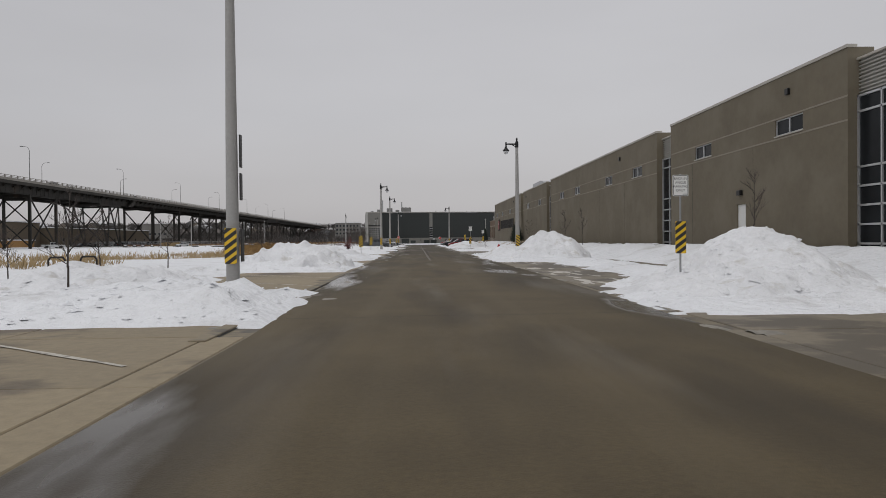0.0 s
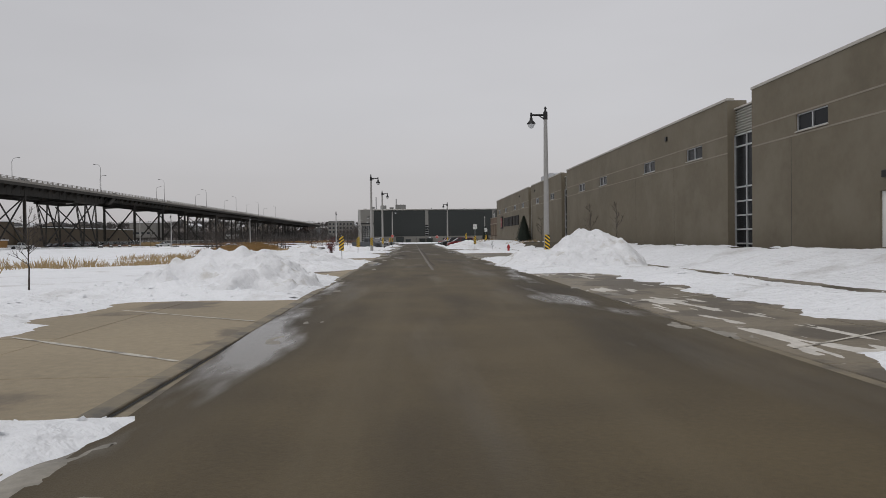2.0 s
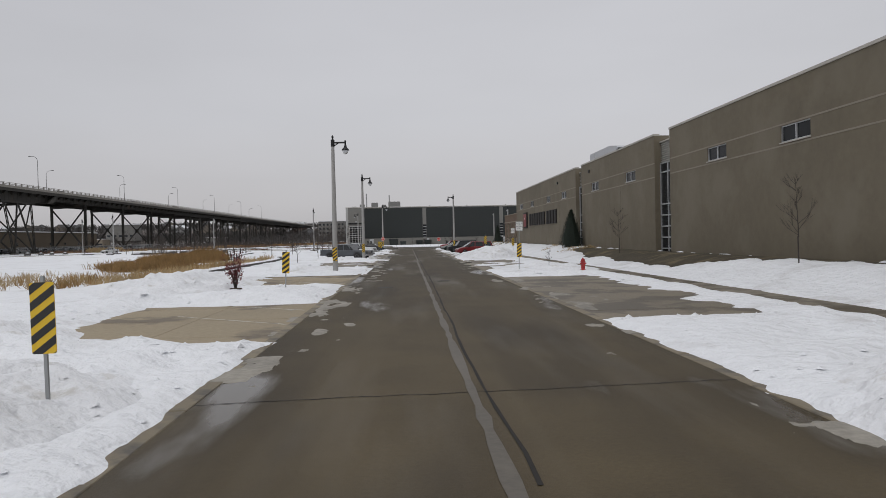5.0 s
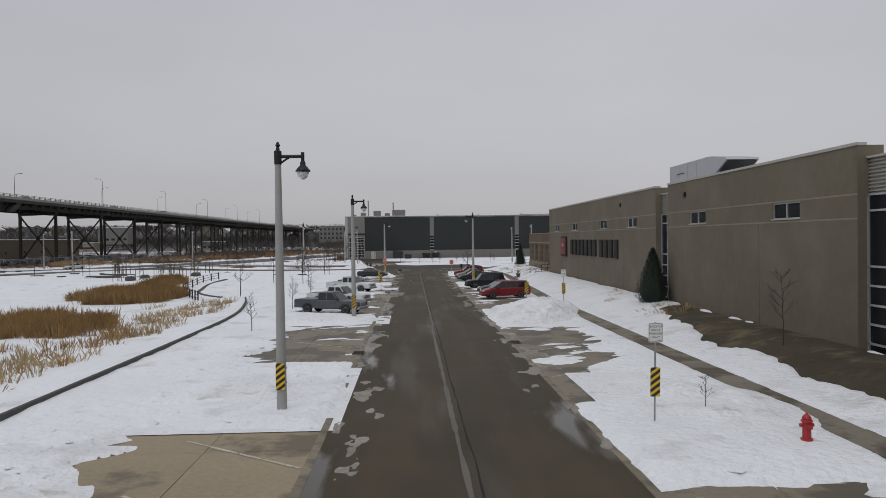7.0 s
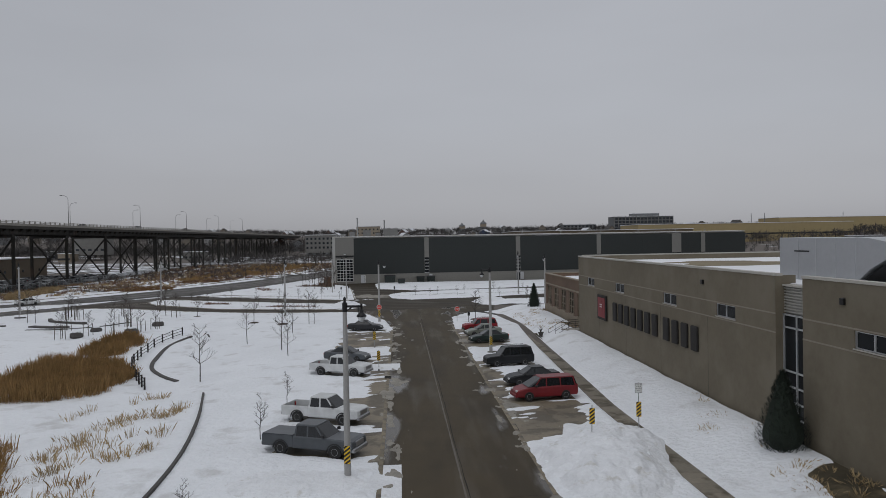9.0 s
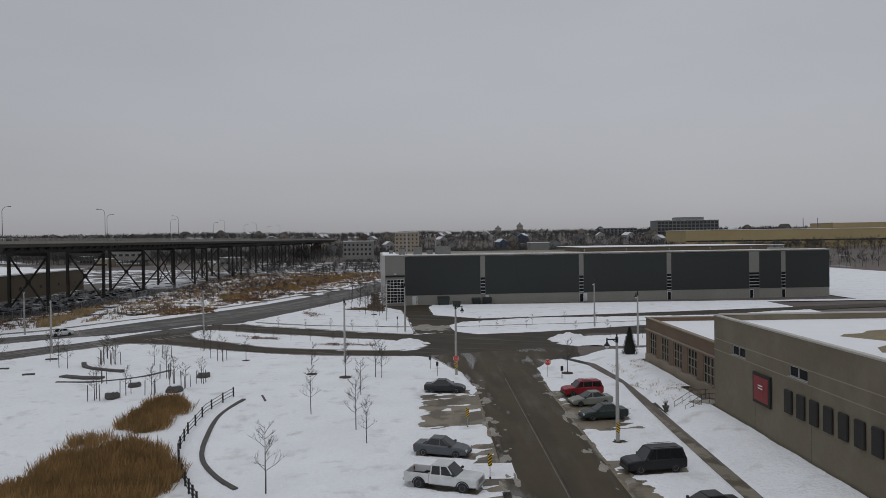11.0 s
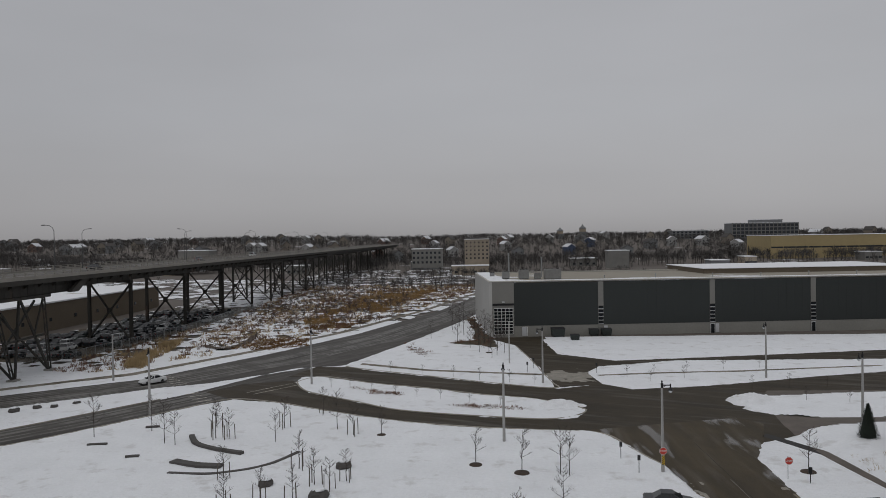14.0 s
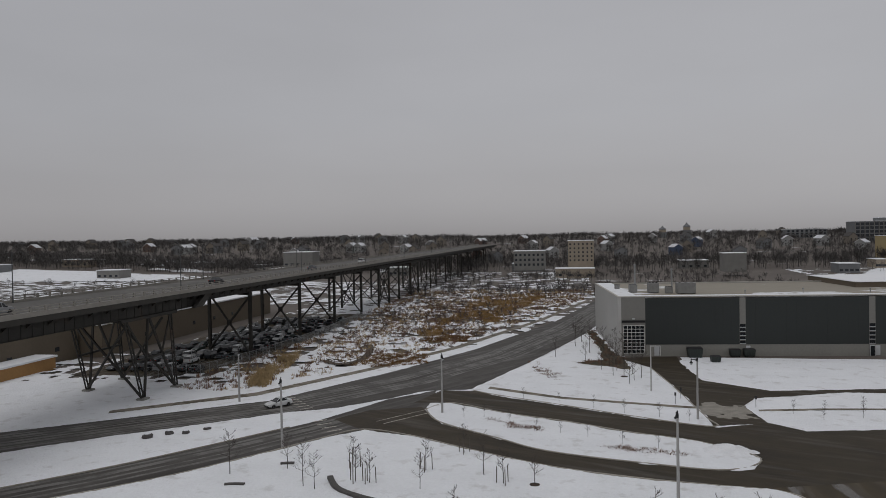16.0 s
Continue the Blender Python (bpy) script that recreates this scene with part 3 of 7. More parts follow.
def wall_openings(b, y0, y1, z0, z1, x0, x1, holes):
    """A wall along y, one closed mesh, with rectangular holes (ya, yb, za, zb)."""
    ys = sorted({y0, y1, *(h[0] for h in holes), *(h[1] for h in holes)})
    zs = sorted({z0, z1, *(h[2] for h in holes), *(h[3] for h in holes)})
    seen = {}

    def at(*p):
        if p not in seen:
            seen[p] = len(b.v)
            b.v.append(p)
        return seen[p]

    def full(i, j):
        if not (0 <= i < len(ys) - 1 and 0 <= j < len(zs) - 1):
            return False
        y, z = (ys[i] + ys[i + 1]) / 2, (zs[j] + zs[j + 1]) / 2
        return not any(h[0] < y < h[1] and h[2] < z < h[3] for h in holes)

    for i in range(len(ys) - 1):
        for j in range(len(zs) - 1):
            if not full(i, j):
                continue
            ya, yb, za, zb = ys[i], ys[i + 1], zs[j], zs[j + 1]
            b.f.append((at(x0, ya, za), at(x0, ya, zb), at(x0, yb, zb), at(x0, yb, za)))
            b.f.append((at(x1, ya, za), at(x1, yb, za), at(x1, yb, zb), at(x1, ya, zb)))
            if not full(i - 1, j):
                b.f.append((at(x0, ya, za), at(x1, ya, za), at(x1, ya, zb), at(x0, ya, zb)))
            if not full(i + 1, j):
                b.f.append((at(x0, yb, za), at(x0, yb, zb), at(x1, yb, zb), at(x1, yb, za)))
            if not full(i, j - 1):
                b.f.append((at(x0, ya, za), at(x0, yb, za), at(x1, yb, za), at(x1, ya, za)))
            if not full(i, j + 1):
                b.f.append((at(x0, ya, zb), at(x1, ya, zb), at(x1, yb, zb), at(x0, yb, zb)))
    return b


factory = thing("factory", "long tan precast factory with tall glazed bays", "building")
PANELS = [(-30, 32.1, []), (35.5, 58.2, [40.7, 52.0]), (61.4, 107.9, [66.7, 76.2, 90.6, 99.8]), (111.2, 135.1, [117.4, 129.3]), (137.9, 183.6, [144.3, 154.2, 167.4, 178.0])]
BAYS = [(32.1, 35.5), (58.2, 61.4), (107.9, 111.2), (135.1, 137.9)]


def factory_window(parent, yc):
    w = part("window", Build().box(FACE + 0.12, yc - 1.4, 6.82, FACE + 0.2, yc + 1.4, 7.66), GLASS, parent, "dark two-pane strip window")
    fr = Build()
    for ya, yb in ((-1.4, -1.34), (-0.04, 0.04), (1.34, 1.4)):
        fr.box(FACE + 0.05, yc + ya, 6.82, FACE + 0.13, yc + yb, 7.66)
    fr.box(FACE + 0.05, yc - 1.4, 6.82, FACE + 0.13, yc + 1.4, 6.87).box(FACE + 0.05, yc - 1.4, 7.61, FACE + 0.13, yc + 1.4, 7.66)
    part("window_frame", fr, ALU, w)
    part("window_sill", Build().box(FACE - 0.06, yc - 1.45, 6.76, FACE + 0.1, yc + 1.45, 6.82), CAP, w)


for y0, y1, wins in PANELS:
    holes = [(c - 1.4, c + 1.4, 6.82, 7.66) for c in wins]
    if y0 == 35.5:
        holes.append((45.65, 46.85, PAD + 0.25, 3.42))
    wall = part("wall", wall_openings(Build(), y0, y1, PAD - 0.4, TOP - 0.12, FACE, FACE + 0.35, holes), PRECAST, factory)
    part("coping", Build().box(FACE - 0.05, y0 - 0.03, TOP - 0.12, FACE + 0.42, y1 + 0.03, TOP + 0.02), CAP, wall)
    groove = Build()
    groove.box(FACE - 0.012, y0, 7.70, FACE + 0.002, y1, 7.78).box(FACE - 0.012, y0, 6.62, FACE + 0.002, y1, 6.70)
    part("band", groove, PRECAST_PALE, wall)
    for yj in np.arange(y0 + 9.2, y1 - 4, 9.2):
        if all(abs(yj - c) > 1.6 for c in wins):
            part("joint", Build().box(FACE - 0.004, yj - 0.012, PAD - 0.3, FACE + 0.002, yj + 0.012, 6.6), CRACK, wall)
    for c in wins:
        factory_window(wall, c)
    for ye in (y0, y1):
        part("return_wall", Build().box(FACE + 0.35, ye - (0.3 if ye == y1 else 0), PAD - 0.4, FACE + 1.2, ye + (0 if ye == y1 else 0.3), TOP - 0.1), PRECAST, wall)

for y0, y1 in BAYS:
    bay = part("glazed_bay", Build().box(FACE + 0.5, y0, PAD - 0.3, FACE + 0.6, y1, 7.75), GLASS, factory, "tall dark glazing in a pale grid")
    prof = [(FACE + 0.7, 7.75), (FACE + 0.62, 7.75)]
    for i in range(9):
        z = 7.8 + i * 0.165
        prof += [(FACE + 0.62, z), (FACE + 0.5, z + 0.04), (FACE + 0.5, z + 0.09), (FACE + 0.62, z + 0.13)]
    prof += [(FACE + 0.62, 9.3), (FACE + 0.7, 9.3)]
    rib = Build().loft([[(x, y, z) for x, z in prof] for y in (y0, y1)])
    part("ribbed_panel", rib, METAL_RIB, bay)
    mull = Build()
    for yy in (y0 + 0.05, (y0 + y1) / 2, y1 - 0.05):
        mull.box(FACE + 0.42, yy - 0.05, PAD - 0.2, FACE + 0.5, yy + 0.05, 7.75)
    for z in (1.15, 2.0, 2.85, 3.7, 4.55, 7.0, 7.7):
        mull.box(FACE + 0.42, y0, z - 0.045, FACE + 0.498, y1, z + 0.045)
    part("mullions", mull, ALU, bay)
    part("coping", Build().box(FACE + 0.4, y0, 9.3, FACE + 0.9, y1, 9.4), CAP, bay)
part("roof", Build().box(FACE + 0.9, -30, 9.2, 88, 183.2, 9.45), SNOW_ROOF, factory, "flat roof under thin snow with bare patches")
part("wall", Build().box(FACE + 0.35, 183.0, PAD - 0.4, 88, 183.35, TOP), PRECAST, factory)
part("coping", Build().box(FACE + 0.35, 182.95, TOP, 88, 183.4, TOP + 0.12), CAP, factory)
part("wall", Build().box(87.6, -30, PAD - 0.4, 88, 183, TOP), PRECAST, factory)
door_leaf = part("door", Build().box(FACE + 0.1, 45.65, PAD + 0.25, FACE + 0.16, 46.85, 3.42), SIGN_WHITE, factory, "pale steel service door")
part("handle", Build().box(FACE + 0.03, 45.76, 2.05, FACE + 0.1, 45.88, 2.12), ALU, door_leaf)
part("wall_light", Build().soft_box(FACE - 0.22, 46.0, 3.95, FACE, 46.45, 4.25, 0.03), BLACK_METAL, factory)
for yv in (40.7, 72.0, 131.5, 147.8):
    part("wall_vent", Build().soft_box(FACE - 0.14, yv - 0.16, 8.8, FACE, yv + 0.16, 9.12, 0.02), BLACK_METAL, factory)

# ---- dark warehouse across the junction ----
WARE = pose(-21.6, 309.0, 0, 0, 0, 4.5)
warehouse = thing("warehouse", "long charcoal-clad warehouse with pale concrete piers", "building", m=WARE)
LEN, DEEP, HIGH = 127.0, 45.0, 13.4
piers = [26.6, 54.0, 79.0, 103.0, 112.5]
CORNER = 6.1
part("base_wall", Build().box(CORNER, 0, -0.3, LEN, 0.4, 2.5), PLINTH_GREY, warehouse, "grey concrete plinth wall")
for a, c in zip([CORNER - 1.3] + piers, piers + [LEN]):
    a += 1.7 if a == 103.0 else 0.0
    panel = Build().box(a + 1.3, -0.06, 2.5, c, 0.4, HIGH - 0.5)
    for i in range(1, 12):
        x = a + 1.3 + (c - a - 1.3) * i / 12
        panel.box(x - 0.03, -0.075, 2.5, x + 0.03, -0.06, HIGH - 0.5)
    part("cladding_panel", panel, CHARCOAL, warehouse)
for p in piers:
    wide = 3.0 if p == 103.0 else 1.3
    pier = part("pier", Build().box(p, -0.12, -0.3, p + wide, 0.4, HIGH - 0.4), CORNER_GREY, warehouse)
    for i in range(5):
        part("window", Build().box(p + 0.05, -0.15, 2.7 + i * 0.92, p + wide - 0.05, -0.1, 3.35 + i * 0.92), GLASS, pier)
        part("window_sill", Build().box(p + 0.02, -0.2, 2.6 + i * 0.92, p + wide - 0.02, -0.121, 2.7 + i * 0.92), ALU, pier)
    if p > 40:
        part("door", Build().box(p + 0.2, -0.16, -0.1, p + 1.1, -0.12, 2.1), GLASS, pier)
        part("door_frame", Build().box(p + 0.08, -0.2, -0.1, p + 0.2, -0.121, 2.25).box(p + 1.1, -0.2, -0.1, p + 1.22, -0.121, 2.25).box(p + 0.2, -0.2, 2.1, p + 1.1, -0.121, 2.25), ALU, pier)
part("corner_pier", Build().box(0, -0.12, -0.3, 0.8, 0.4, HIGH - 0.2), WHITE_CONC, warehouse)
part("corner_block", Build().box(0.8, -0.1, -0.3, CORNER, 0.4, HIGH - 0.2), CORNER_GREY, warehouse, "mid-grey corner bay")
part("lintel", Build().box(0.85, -0.3, 7.5, CORNER - 0.05, -0.1, 8.0), BLACK_METAL, warehouse, "black steel lintel")
part("side_door", Build().box(8.3, -0.03, 0, 9.2, 0.0, 2.1), GLASS, warehouse)
part("door_frame", Build().box(8.15, -0.08, 0, 8.3, -0.001, 2.25).box(9.2, -0.08, 0, 9.35, -0.001, 2.25).box(8.3, -0.08, 2.1, 9.2, -0.001, 2.25), SIGN_WHITE, warehouse)
grid = part("grid_window", Build().box(1.2, -0.14, 0.6, 5.8, -0.08, 6.8), GLASS, warehouse, "glazed corner in a white grid")
for i in range(6):
    part("mullion", Build().box(1.2 + i * 0.92 - 0.04, -0.2, 0.6, 1.2 + i * 0.92 + 0.04, -0.13, 6.8), SIGN_WHITE, grid)
for i in range(9):
    part("glazing_bar", Build().box(1.14, -0.2, 0.6 + i * 0.775 - 0.05, 5.86, -0.132, 0.6 + i * 0.775 + 0.05), SIGN_WHITE, grid)
part("side_wall", Build().box(0, 0.4, -0.3, 0.4, DEEP, HIGH - 0.2), WHITE_CONC, warehouse)
part("end_wall", Build().box(LEN - 0.4, 0.4, -0.3, LEN, DEEP, HIGH - 0.2), GREY_BASE, warehouse)
part("back_wall", Build().box(0.4, DEEP - 0.4, -0.3, LEN - 0.4, DEEP, HIGH - 0.2), GREY_BASE, warehouse)
part("roof", Build().box(0.4, 0.4, HIGH - 0.7, LEN - 0.4, DEEP - 0.4, HIGH - 0.35), ROOF_TAN, warehouse, "flat tan roof under patchy snow")
cp = Build()
cp.box(-0.05, -0.16, HIGH - 0.2, LEN + 0.05, 0.45, HIGH).box(-0.05, 0.45, HIGH - 0.2, 0.45, DEEP, HIGH).box(LEN - 0.45, 0.45, HIGH - 0.2, LEN + 0.05, DEEP, HIGH).box(0.45, DEEP - 0.45, HIGH - 0.2, LEN - 0.45, DEEP, HIGH)
part("coping", cp, CAP, warehouse)
for x0, y0, x1, y1 in ((0.4, 0.45, LEN - 0.4, 2.2), (0.45, 2.2, 4.5, DEEP - 0.5)):
    part("snow_edge", Build().soft_box(x0, y0, HIGH - 0.35, x1, y1, HIGH + 0.06, 0.1), SNOW, warehouse, "snow drift along the parapet")

# ---- brick office wing ----
brick_wing = thing("brick_office", "low brown brick office wing with gridded windows", "building")
ZB = 0.5
win_y = [189.4, 194.2, 199.0, 203.8, 208.6]
STONE_BASE = material("tan_stone_base", (0.24, 0.20, 0.15), 0.85, vary=0.15, grain=3, stain=0.5, bump=0.3)
part("wall", wall_openings(Build(), 185.2, 211.6, ZB - 0.4, 6.6, 20.6, 20.95, [(c - 1.45, c + 1.45, 2.0, 4.9) for c in win_y]), BRICK, brick_wing)
part("wall", Build().box(20.95, 211.25, ZB - 0.4, 60, 211.6, 6.6), BRICK, brick_wing)
part("plinth", Build().box(20.48, 185.2, ZB - 0.4, 20.6, 211.65, 1.85), STONE_BASE, brick_wing, "tan stone base below the windows")
part("band", Build().box(20.52, 185.2, 5.05, 20.6, 211.65, 5.25), STONE_BASE, brick_wing, "tan stone band above the windows")
part("roof", Build().box(20.95, 183.7, 5.9, 60, 211.25, 6.15), SNOW_ROOF, brick_wing, "flat roof under snow")
part("coping", Build().box(20.5, 185.2, 6.6, 21.05, 211.7, 6.72).box(21.05, 211.2, 6.6, 60, 211.7, 6.72), STONE_BASE, brick_wing)
for c in win_y:
    w = part("window", Build().box(20.76, c - 1.45, 2.0, 20.82, c + 1.45, 4.9), GLASS, brick_wing)
    for yy in (-1.42, -0.48, 0.48, 1.42):
        part("mullion", Build().box(20.66, c + yy - 0.05, 2.0, 20.76, c + yy + 0.05, 4.9), STONE_BASE, w)
    for z in (2.04, 2.98, 3.92, 4.86):
        part("glazing_bar", Build().box(20.68, c - 1.45, z - 0.04, 20.758, c + 1.45, z + 0.04), STONE_BASE, w)
    part("window_sill", Build().box(20.42, c - 1.55, 1.86, 20.62, c + 1.55, 2.0), STONE_BASE, w)

# ---- viaduct ----
viaduct = thing("viaduct", "dark steel road viaduct on trestle towers", "bridge")
BX0, BX1, DECK_Z = -121.6, -105.4, 18.1
Y0, Y1, JOINT = 60.0, 860.0, 278.0
part("deck", Build().box(BX0 - 1.2, Y0, DECK_Z - 0.45, BX1 + 1.2, Y1, DECK_Z), DECK, viaduct, "stained concrete road deck")
for x in (BX0 - 1.32, BX1 + 1.2):
    part("fascia", Build().box(x, Y0, DECK_Z - 1.15, x + 0.12, Y1, DECK_Z - 0.32), FASCIA, viaduct)
for x in (BX0 - 1.1, BX1 + 1.0):
    rail = part("parapet", Build().box(x - 0.12, Y0, DECK_Z - 0.3, x + 0.3, Y1, DECK_Z + 0.38).box(x, Y0, DECK_Z + 0.58, x + 0.1, Y1, DECK_Z + 0.72).box(x, Y0, DECK_Z + 0.98, x + 0.1, Y1, DECK_Z + 1.08), RAILING, viaduct)
    posts = Build()
    for y in np.arange(Y0, 500, 3.0):
        posts.box(x - 0.06, y, DECK_Z + 0.38, x + 0.16, y + 0.4, DECK_Z + 1.1)
    tagged(part("balustrade", posts, RAILING, rail), kind="stuff")
for x in (BX0 + 0.6, (BX0 + BX1) / 2, BX1 - 0.6):
    g = Build()
    for a, c, d in ((Y0, JOINT, 2.9), (JOINT, Y1, 2.1)):
        g.box(x - 0.05, a, DECK_Z - 0.45 - d, x + 0.05, c, DECK_Z - 0.45).box(x - 0.3, a, DECK_Z - 0.5 - d, x + 0.3, c, DECK_Z - 0.45 - d)
        for y in np.arange(a + 1, min(c, 480), 2.2):
            g.box(x - 0.11, y - 0.02, DECK_Z - 0.45 - d, x + 0.11, y + 0.02, DECK_Z - 0.46)
    part("girder", g, STEEL, viaduct)
brk = Build().loft([[(-0.5, y, -2.0), (1.1, y, -0.75), (1.1, y, -0.45), (-0.5, y, -0.45)] for y in (0, 0.12)]).mesh("bracket", STEEL)
for y in np.arange(Y0 + 2, 520, 4.4):
    o = new("bracket", brk)
    o.parent, o.location = viaduct, (BX1, y, DECK_Z)
XC = [BX1 - 0.6, BX0 + 0.6]


def strut(b, p, q, w):
    p, q = Vector(p), Vector(q)
    m = Matrix.Translation(p) @ (q - p).to_track_quat("Z", "Y").to_matrix().to_4x4()
    return b.box(-w / 2, -w / 2, 0, w / 2, w / 2, (q - p).length, m)


def tower(ya, yb, zt):
    cap = Build().box(XC[1], ya - 0.25, zt - 0.9, XC[0], ya + 0.25, zt).box(XC[1], yb - 0.25, zt - 0.9, XC[0], yb + 0.25, zt)
    for x in XC:
        cap.box(x - 0.2, ya, zt - 0.5, x + 0.2, yb, zt)
    t = part("trestle_tower", cap, STEEL, viaduct)
    for x in XC:
        for y in (ya, yb):
            part("column", Build().box(x - 0.35, y - 0.3, -0.4, x + 0.35, y + 0.3, zt), STEEL, t)
        part("brace", strut(Build(), (x, ya, 0.6), (x, yb, zt - 0.6), 0.3), STEEL, t)
        part("brace", strut(Build(), (x, yb, 0.6), (x, ya, zt - 0.6), 0.3), STEEL, t)
    for y in (ya, yb):
        part("brace", strut(Build(), (XC[0], y, 0.6), (XC[1], y, zt - 0.6), 0.3), STEEL, t)
        part("brace", strut(Build(), (XC[1], y, 0.6), (XC[0], y, zt - 0.6), 0.3), STEEL, t)
    return t


y = 136.0
while y < 215:
    tower(y, y + 14.5, DECK_Z - 3.15)
    y += 35.5
ZV = DECK_Z - 3.35
LEAN = 6.0
SIDES = ((XC[0], 0.0), (XC[1], LEAN))
vee = Build()
for x, o in SIDES:
    vee.box(x - 0.3, 250.5 + o, ZV - 0.6, x + 0.3, 268.0 + o, ZV)
for y in (252.2, 265.8):
    strut(vee, (XC[0], y, ZV - 0.4), (XC[1], y + LEAN, ZV - 0.4), 0.7)
vtower = part("trestle_tower", vee, STEEL, viaduct, "trestle tower with splayed legs")


def laced_leg(p, q, w):
    """Two slim chords with short lacing bars between them."""
    p, q = Vector(p), Vector(q)
    b = Build()
    side = Vector((0, w / 2, 0))
    strut(b, p - side, q - side, 0.2)
    strut(b, p + side, q + side, 0.2)
    n = 9
    for k in range(n):
        u, v = p.lerp(q, k / n), p.lerp(q, (k + 1) / n)
        strut(b, u - side if k % 2 else u + side, v + side if k % 2 else v - side, 0.09)
    return b


for x, o in SIDES:
    for ya, yb in ((252.0, 256.6), (266.0, 267.6)):
        part("column", laced_leg((x, ya + o, ZV - 0.3), (x, yb + o, -0.2), 0.75), STEEL, vtower)
        part("footing", Build().soft_box(x - 0.8, yb + o - 0.9, -0.4, x + 0.8, yb + o + 0.9, 0.4, 0.06), PLINTH_GREY, vtower)
    for ya, yb in ((258.7, 257.0), (258.9, 267.2)):
        part("leg", strut(Build(), (x, ya + o, ZV - 0.3), (x, yb + o, 0.2), 0.36), STEEL, vtower)
    part("brace", strut(Build(), (x, 252.4 + o, ZV - 0.8), (x, 258.0 + o, 7.2), 0.26), STEEL, vtower)
    part("brace", strut(Build(), (x, 265.8 + o, ZV - 0.8), (x, 262.8 + o, 7.2), 0.26), STEEL, vtower)
    part("strut", strut(Build(), (x, 254.2 + o, 7.0), (x, 266.8 + o, 7.2), 0.36), STEEL, vtower)
for y in (256.4, 267.2):
    part("brace", strut(Build(), (XC[0], y - 4, ZV - 1), (XC[1], y + LEAN, 0.3), 0.32), STEEL, vtower)
    part("brace", strut(Build(), (XC[0], y, 0.3), (XC[1], y - 3 + LEAN, ZV - 1), 0.32), STEEL, vtower)
part("joint_plate", Build().loft([[(x, 272.5, DECK_Z - 3.5), (x, 275.4, DECK_Z - 3.5), (x, 281.0, DECK_Z - 0.2), (x, 278.2, DECK_Z - 0.2)] for x in (BX1 + 0.2, BX1 + 1.0)]), FASCIA, viaduct, "slanted plate at the girder joint")


SKEW = 9.0


def bent(y):
    """A single frame across the bridge, askew to it: two columns, a cap beam and one wide X."""
    zt = DECK_Z - 2.55
    ends = ((XC[0], y), (XC[1], y + SKEW))
    (xa, ya), (xb, yb) = ends
    t = part("bent", strut(Build(), (xa + 0.4, ya - 0.3, zt - 0.45), (xb - 0.4, yb + 0.3, zt - 0.45), 0.8), STEEL, viaduct)
    for x, yc in ends:
        part("column", Build().box(x - 0.36, yc - 0.32, -0.4, x + 0.36, yc - 0.2, zt).box(x - 0.36, yc + 0.2, -0.4, x + 0.36, yc + 0.32, zt).box(x - 0.06, yc - 0.2, -0.4, x + 0.06, yc + 0.2, zt), STEEL, t)
        part("footing", Build().soft_box(x - 0.9, yc - 0.9, -0.4, x + 0.9, yc + 0.9, 0.35, 0.06), PLINTH_GREY, t)
    part("brace", strut(Build(), (xa, ya, 0.8), (xb, yb, zt - 1), 0.36), STEEL, t)
    part("brace", strut(Build(), (xb, yb, 0.8), (xa, ya, zt - 1), 0.36), STEEL, t)
    xm, ym = (xa + xb) / 2, (ya + yb) / 2
    part("gusset", Build().box(xm - 0.6, ym - 0.2, zt / 2 - 0.7, xm + 0.6, ym + 0.2, zt / 2 + 0.7), STEEL, t)


BENTS = [300.5, 332.0, 362.0, 392.0]
COLUMNS = [(x, y + d) for y in BENTS for x, d in ((XC[0], 0.0), (XC[1], SKEW))]
for y in BENTS:
    bent(y)
for y in (416.0, 474.0, 522.0, 570.0, 618.0, 666.0, 714.0, 762.0):
    tower(y, y + 16.5, DECK_Z - 2.55)
bent(450.0)

# ---- street lamps ----
def street_lamp(x, y, turn, label, marker=True, high=9.2):
    lamp = thing("street_lamp", label, "street lamp", "street lamps", pose(x, y, 0, 0, 0, turn))
    part("pole", Build().turned([(0.185, -0.2), (0.18, 0.05), (0.15, 4.5), (0.105, high - 0.15), (0.105, high - 0.13)], 12), POLE_GREY, lamp, smooth=True)
    part("arm", Build().turned([(0.13, high - 0.55), (0.13, high - 0.1), (0.07, high - 0.06), (0.05, high + 0.05), (0.09, high + 0.1), (0.03, high + 0.22)], 12)
               .rod((0.1, 0, high - 0.28), (0.85, 0, high - 0.28), 0.06).rod((0.1, 0, high - 0.5), (0.4, 0, high - 0.3), 0.035)
               .rod((0.85, 0, high - 0.14), (0.85, 0, high - 0.45), 0.06), BLACK_METAL, lamp)
    head = part("shade", Build().turned([(0.07, -0.44), (0.1, -0.52), (0.09, -0.58), (0.15, -0.64), (0.25, -0.76), (0.26, -0.81), (0.22, -0.81)], 16, (0.85, 0, high)), BLACK_METAL, lamp, "black bell shade", smooth=True)
    part("globe", Build().turned([(0.21, -0.81), (0.2, -0.88), (0.15, -1.0), (0.06, -1.07), (0.02, -1.08)], 16, (0.85, 0, high)), LAMP_GLASS, head, "clear acorn globe", smooth=True)
    return lamp


